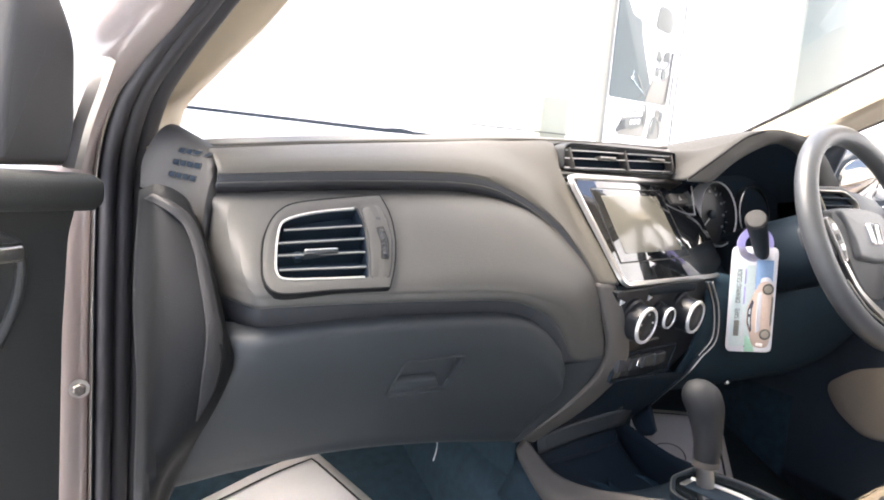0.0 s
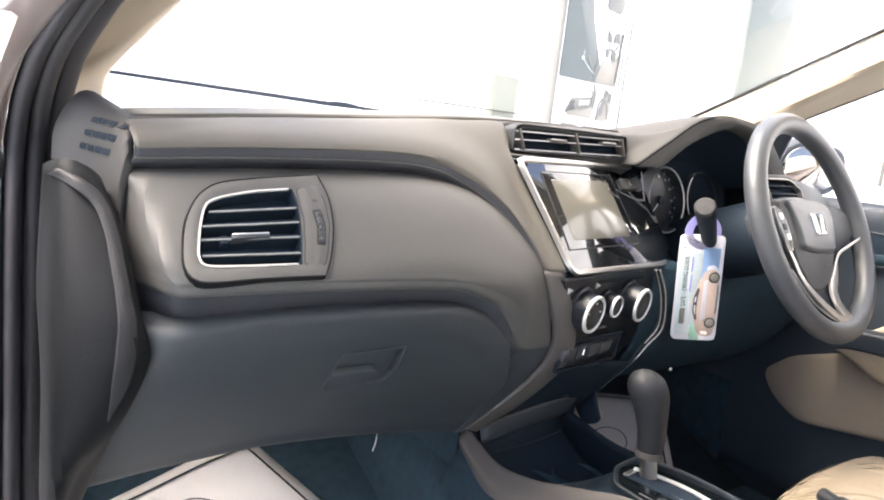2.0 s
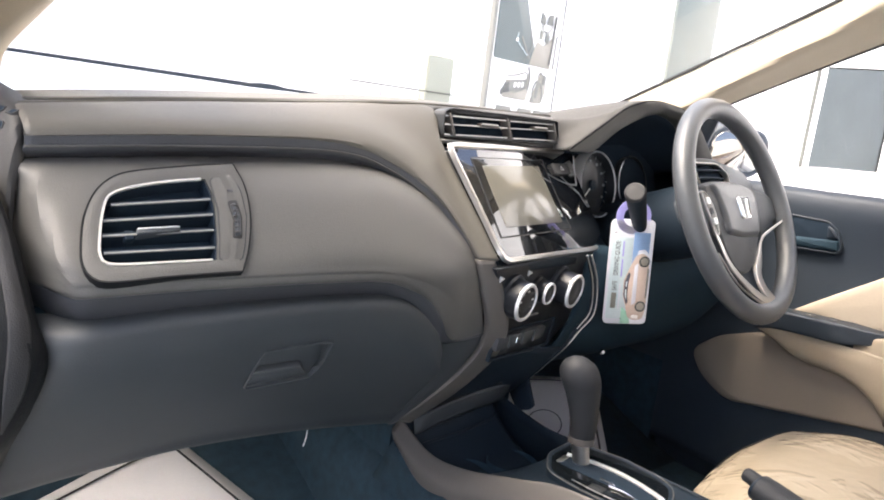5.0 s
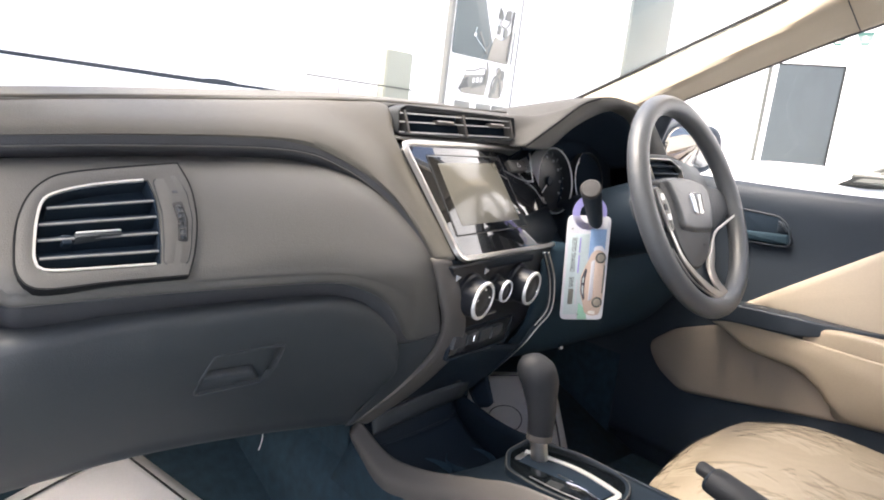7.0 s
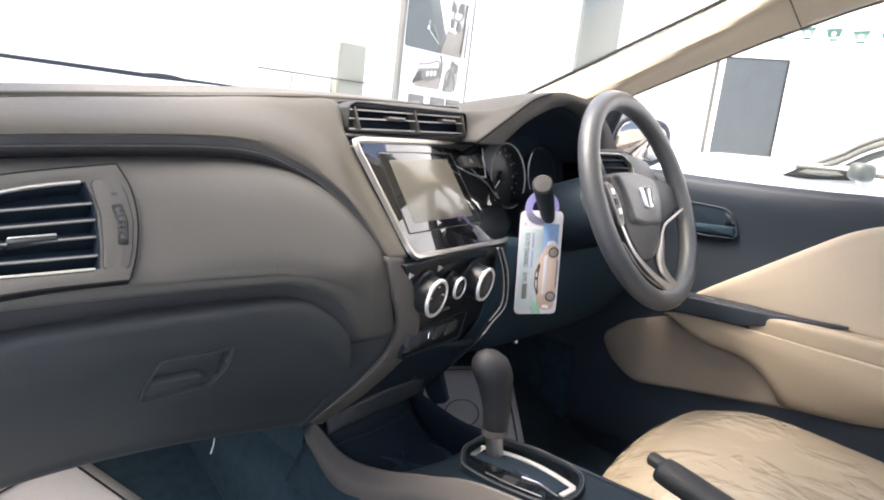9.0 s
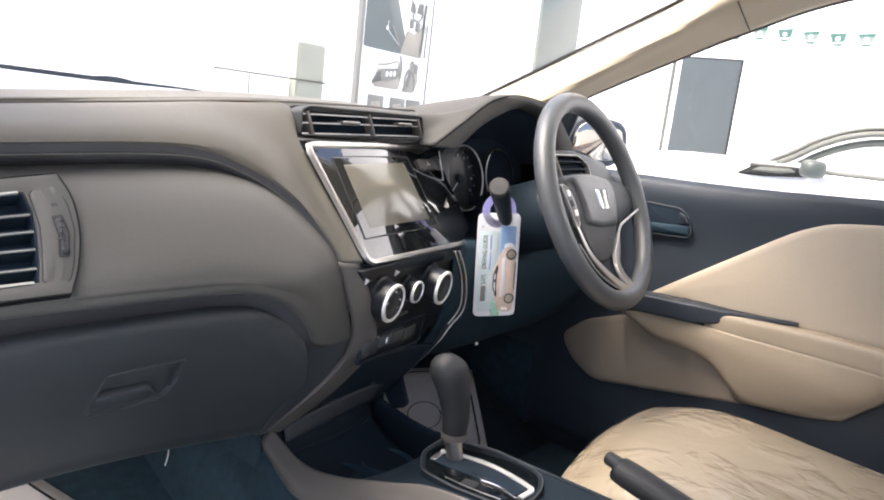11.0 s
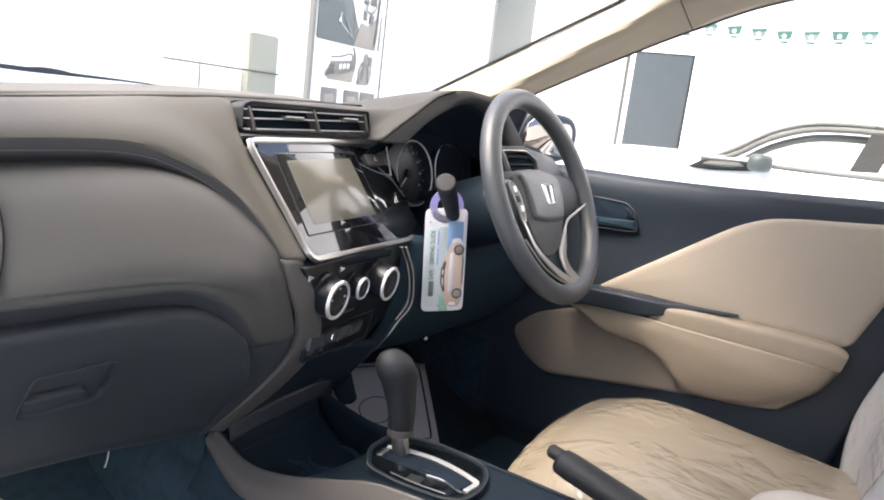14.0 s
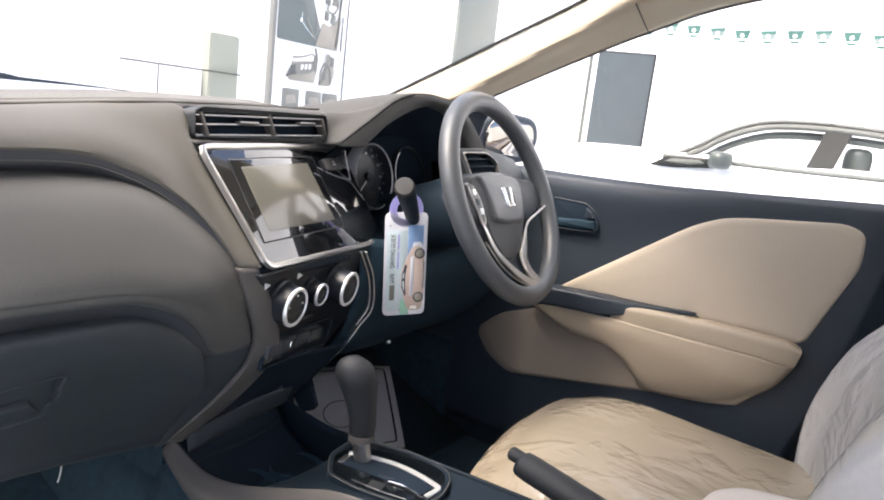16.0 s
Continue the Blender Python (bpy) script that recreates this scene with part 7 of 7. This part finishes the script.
print_shape("lamp_dark", [(-0.118, 1.150), (-0.075, 1.158), (-0.085, 1.182), (-0.108, 1.188)], 0.006, POST_D, 0.004)
print_shape("grip_photo", [(0.055, 1.130), (0.125, 1.132), (0.150, 1.175), (0.140, 1.235), (0.105, 1.250), (0.085, 1.200)], 0.003, POST_T, 0.012)
print_shape("grip_dark", [(0.075, 1.150), (0.095, 1.150), (0.105, 1.205), (0.090, 1.212)], 0.004, POST_M, 0.006)
print_shape("grip_dark", [(0.118, 1.205), (0.142, 1.205), (0.145, 1.240), (0.122, 1.245)], 0.004, POST_M, 0.008)
for x in (-0.095, 0.035, 0.135):
    print_shape("small_photo", [(x - 0.045, 1.04), (x + 0.045, 1.04), (x + 0.045, 1.105), (x - 0.045, 1.105)], 0.003, POST_M, 0.004)
    print_shape("small_photo_part", [(x - 0.025, 1.05), (x + 0.035, 1.055), (x + 0.02, 1.085), (x - 0.03, 1.08)], 0.004, POST_T, 0.008)

partition = thing("low_partition", "low white partition with a thin grey top edge", "partition")
part("panel", box((0.97, 2.25, 0.0), (1.402, 2.28, 1.150), 0.003), WHITE_WALL, partition)
part("cap", box((0.97, 2.186, 1.147), (1.57, 2.198, 1.154), 0.002), FARGREY, partition, "grey capping")
part("joint", box((1.177, 2.246, 0.0), (1.181, 2.249, 1.148), 0.0005), FARGREY, partition)

glass_door = thing("glass_door", "dark tinted glass panel in a pale frame on the far side", "glass door")
gdm = basis((5.4, 1.83, 0), (0.25, -0.97, 0), (-0.97, -0.25, 0))
part("pane", plate([(-0.225, 0.0), (0.255, 0.0), (0.255, 1.80), (-0.225, 1.80)], gdm, 0.03, 0.004), DARKGLASS, glass_door)
part("frame", plate([(-0.300, 0.0), (-0.275, 0.0), (-0.275, 2.2), (-0.300, 2.2)], gdm, 0.05, 0.004), FARGREY, glass_door)
part("edge_rail", plate([(0.255, 0.0), (0.268, 0.0), (0.268, 1.81), (0.255, 1.81)], gdm @ pose(0, 0, 0.004), 0.03, 0.003), FARDARK, glass_door, "dark edge rail")
part("top_rail", plate([(-0.225, 1.80), (0.268, 1.80), (0.268, 1.812), (-0.225, 1.812)], gdm @ pose(0, 0, 0.003), 0.03, 0.003), FARDARK, glass_door, "dark top rail")

board = thing("display_board", "dark display board standing by the wall", "display board")
bdm = basis((2.685, 1.62, 0), (1, -0.2, 0), (-0.2, -1, 0))
part("panel", plate([(-0.15, 0.0), (0.15, 0.0), (0.15, 2.0), (-0.15, 2.0)], bdm, 0.02, 0.003), BOARD, board)

# parked white saloon on the far side
far = thing("parked_car", "white saloon car parked across the showroom", "car")


part("lower_body", sweep(spline([(5.1, 2.2, 0.62), (5.1, 1.4, 0.66), (5.1, 0, 0.68), (5.1, -1.6, 0.70), (5.1, -2.3, 0.68)], 30), [(a, b) for a, b in rrect(1.6, 0.72, 0.2)], scales=[0.75, 0.85, 0.92, 0.97] + [1.0] * 22 + [0.97, 0.93, 0.88, 0.8]), CARWHITE, far, "white lower body")
roofline = spline([(4.42, 0.95, 1.00), (4.46, 0.79, 1.095), (4.50, 0.66, 1.19), (4.53, 0.46, 1.275), (4.56, 0.24, 1.305), (4.58, -0.10, 1.305), (4.58, -0.50, 1.27), (4.55, -1.2, 1.16), (4.45, -1.8, 1.02)], 40)
roof_in = [Vector((5.1, p.y, p.z + 0.03)) for p in roofline]
roof_far = [Vector((10.2 - p.x, p.y, p.z)) for p in roofline]
rf = part("roof", grid([spline([a, b, c], 12) for a, b, c in list(zip(roofline, roof_in, roof_far))[8:36]]), CARWHITE, far, "white roof")
rf.modifiers.new("thickness", "SOLIDIFY").thickness = 0.02
part("roof_rail", sweep(roofline, circle(0.015, 8)), FARGREY, far, "grey roof rail")
for y0, z0, y1, z1, w in ((0.045, 0.97, -0.03, 1.29, 0.072), (-1.0, 1.0, -0.9, 1.21, 0.06)):
    part("pillar", sweep([(4.40, y0, z0), (4.57, y1, z1)], [(-w, -0.02), (w, -0.02), (w, 0.02), (-w, 0.02)], up=(1, 0, 0)), FARDARK, far, "dark window pillar")
part("belt_line", sweep([(4.30, 1.0, 0.985), (4.30, 0.2, 0.99), (4.30, -1.8, 1.03)], circle(0.016, 8)), FARGREY, far, "grey window belt line")
part("mirror", pebble((4.20, 0.590, 1.0), 0.11, 0.075, 0.058), WING, far, "grey door mirror")
fcm = Matrix(((0, 0, -1, 4.272), (-1, 0, 0, 0), (0, 1, 0, 0), (0, 0, 0, 1)))
part("lamp_unit", plate(rounded([(-1.085, 0.912), (-0.905, 0.912), (-0.640, 0.940), (-0.665, 0.998), (-0.965, 0.986)], 0.02), fcm, 0.03, 0.006), FARDARK, far, "dark glossy lamp unit")
part("lamp_lens", plate(rounded([(-0.98, 0.945), (-0.80, 0.945), (-0.70, 0.965), (-0.74, 0.985), (-0.93, 0.975)], 0.01), fcm @ pose(0, 0, 0.003), 0.01, 0.003), FARGREY, far)
part("cant_rail", sweep([p - Vector((0.03, 0.02, 0.034)) for p in roofline[1:36]], circle(0.020, 8)), FARGREY, far, "grey upper window frame")
part("headrest", pebble((4.66, -0.150, 1.085), 0.08, 0.085, 0.095), WING, far, "pale green grey headrest")
part("window_liner", sweep([p - Vector((-0.02, 0.035, 0.085)) for p in roofline[2:34]], circle(0.026, 8)), WING, far, "pale inner window frame")
part("headlamp", box((4.45, 2.0, 0.66), (4.75, 2.22, 0.78), 0.03), FARGREY, far)
for y in (1.5, -1.5):
    wl = part("wheel", lathe([(0.05, 0), (0.20, 0.02), (0.31, 0.0), (0.32, -0.1), (0.30, -0.2)], basis((4.33, y, 0.32), (0, 1, 0), (-1, 0, 0))), RUBBER, far)
    part("rim", lathe([(0.0005, 0.03), (0.06, 0.025), (0.19, 0.012)], basis((4.33, y, 0.32), (0, 1, 0), (-1, 0, 0))), SATIN, wl)

# green and white bunting
bunting = thing("bunting", "string of small green and white pennants hung across", "bunting")
line = [Vector((5.0, 1.60 - 0.09 * i, 1.985 - 0.0021 * i + 0.012 * math.sin(i * 0.5))) for i in range(31)]
part("cord", sweep(line, circle(0.002, 6)), PAPER, bunting)
for i in range(1, 30, 2):
    p = line[i]
    pen = part("pennant", sweep([p, p - Vector((0, 0.004, 0.060))], [(-0.055, -0.002), (0.055, -0.002), (0.055, 0.002), (-0.055, 0.002)], up=(1, 0, 0), scales=[1, 0.72]), GREEN if i % 4 == 1 else MINT, bunting)
    part("green_band", sweep([p - Vector((0.004, 0, -0.001)), p - Vector((0.004, 0.001, 0.022))], [(-0.056, -0.002), (0.056, -0.002), (0.056, 0.002), (-0.056, 0.002)], up=(1, 0, 0), scales=[1, 0.90]), GREEN, pen)
    part("white_motif", lathe([(0.015, 0), (0.0005, 0.001)], basis(p - Vector((0.003, 0, 0.036)), (0, 1, 0), (-1, 0, 0)), 12), PAPER, pen)
    part("pennant_foot", sweep([p - Vector((0, 0.004, 0.070)), p - Vector((0, 0.004, 0.088))], [(-0.036, -0.002), (0.036, -0.002), (0.036, 0.002), (-0.036, 0.002)], up=(1, 0, 0), scales=[1, 0.6]), GREEN, bunting)
for y in (0.46, -0.10):
    part("hanger", sweep([(5.0, y, 1.96), (5.0, y - 0.02, 3.61)], circle(0.003, 6)), POST_M, bunting)
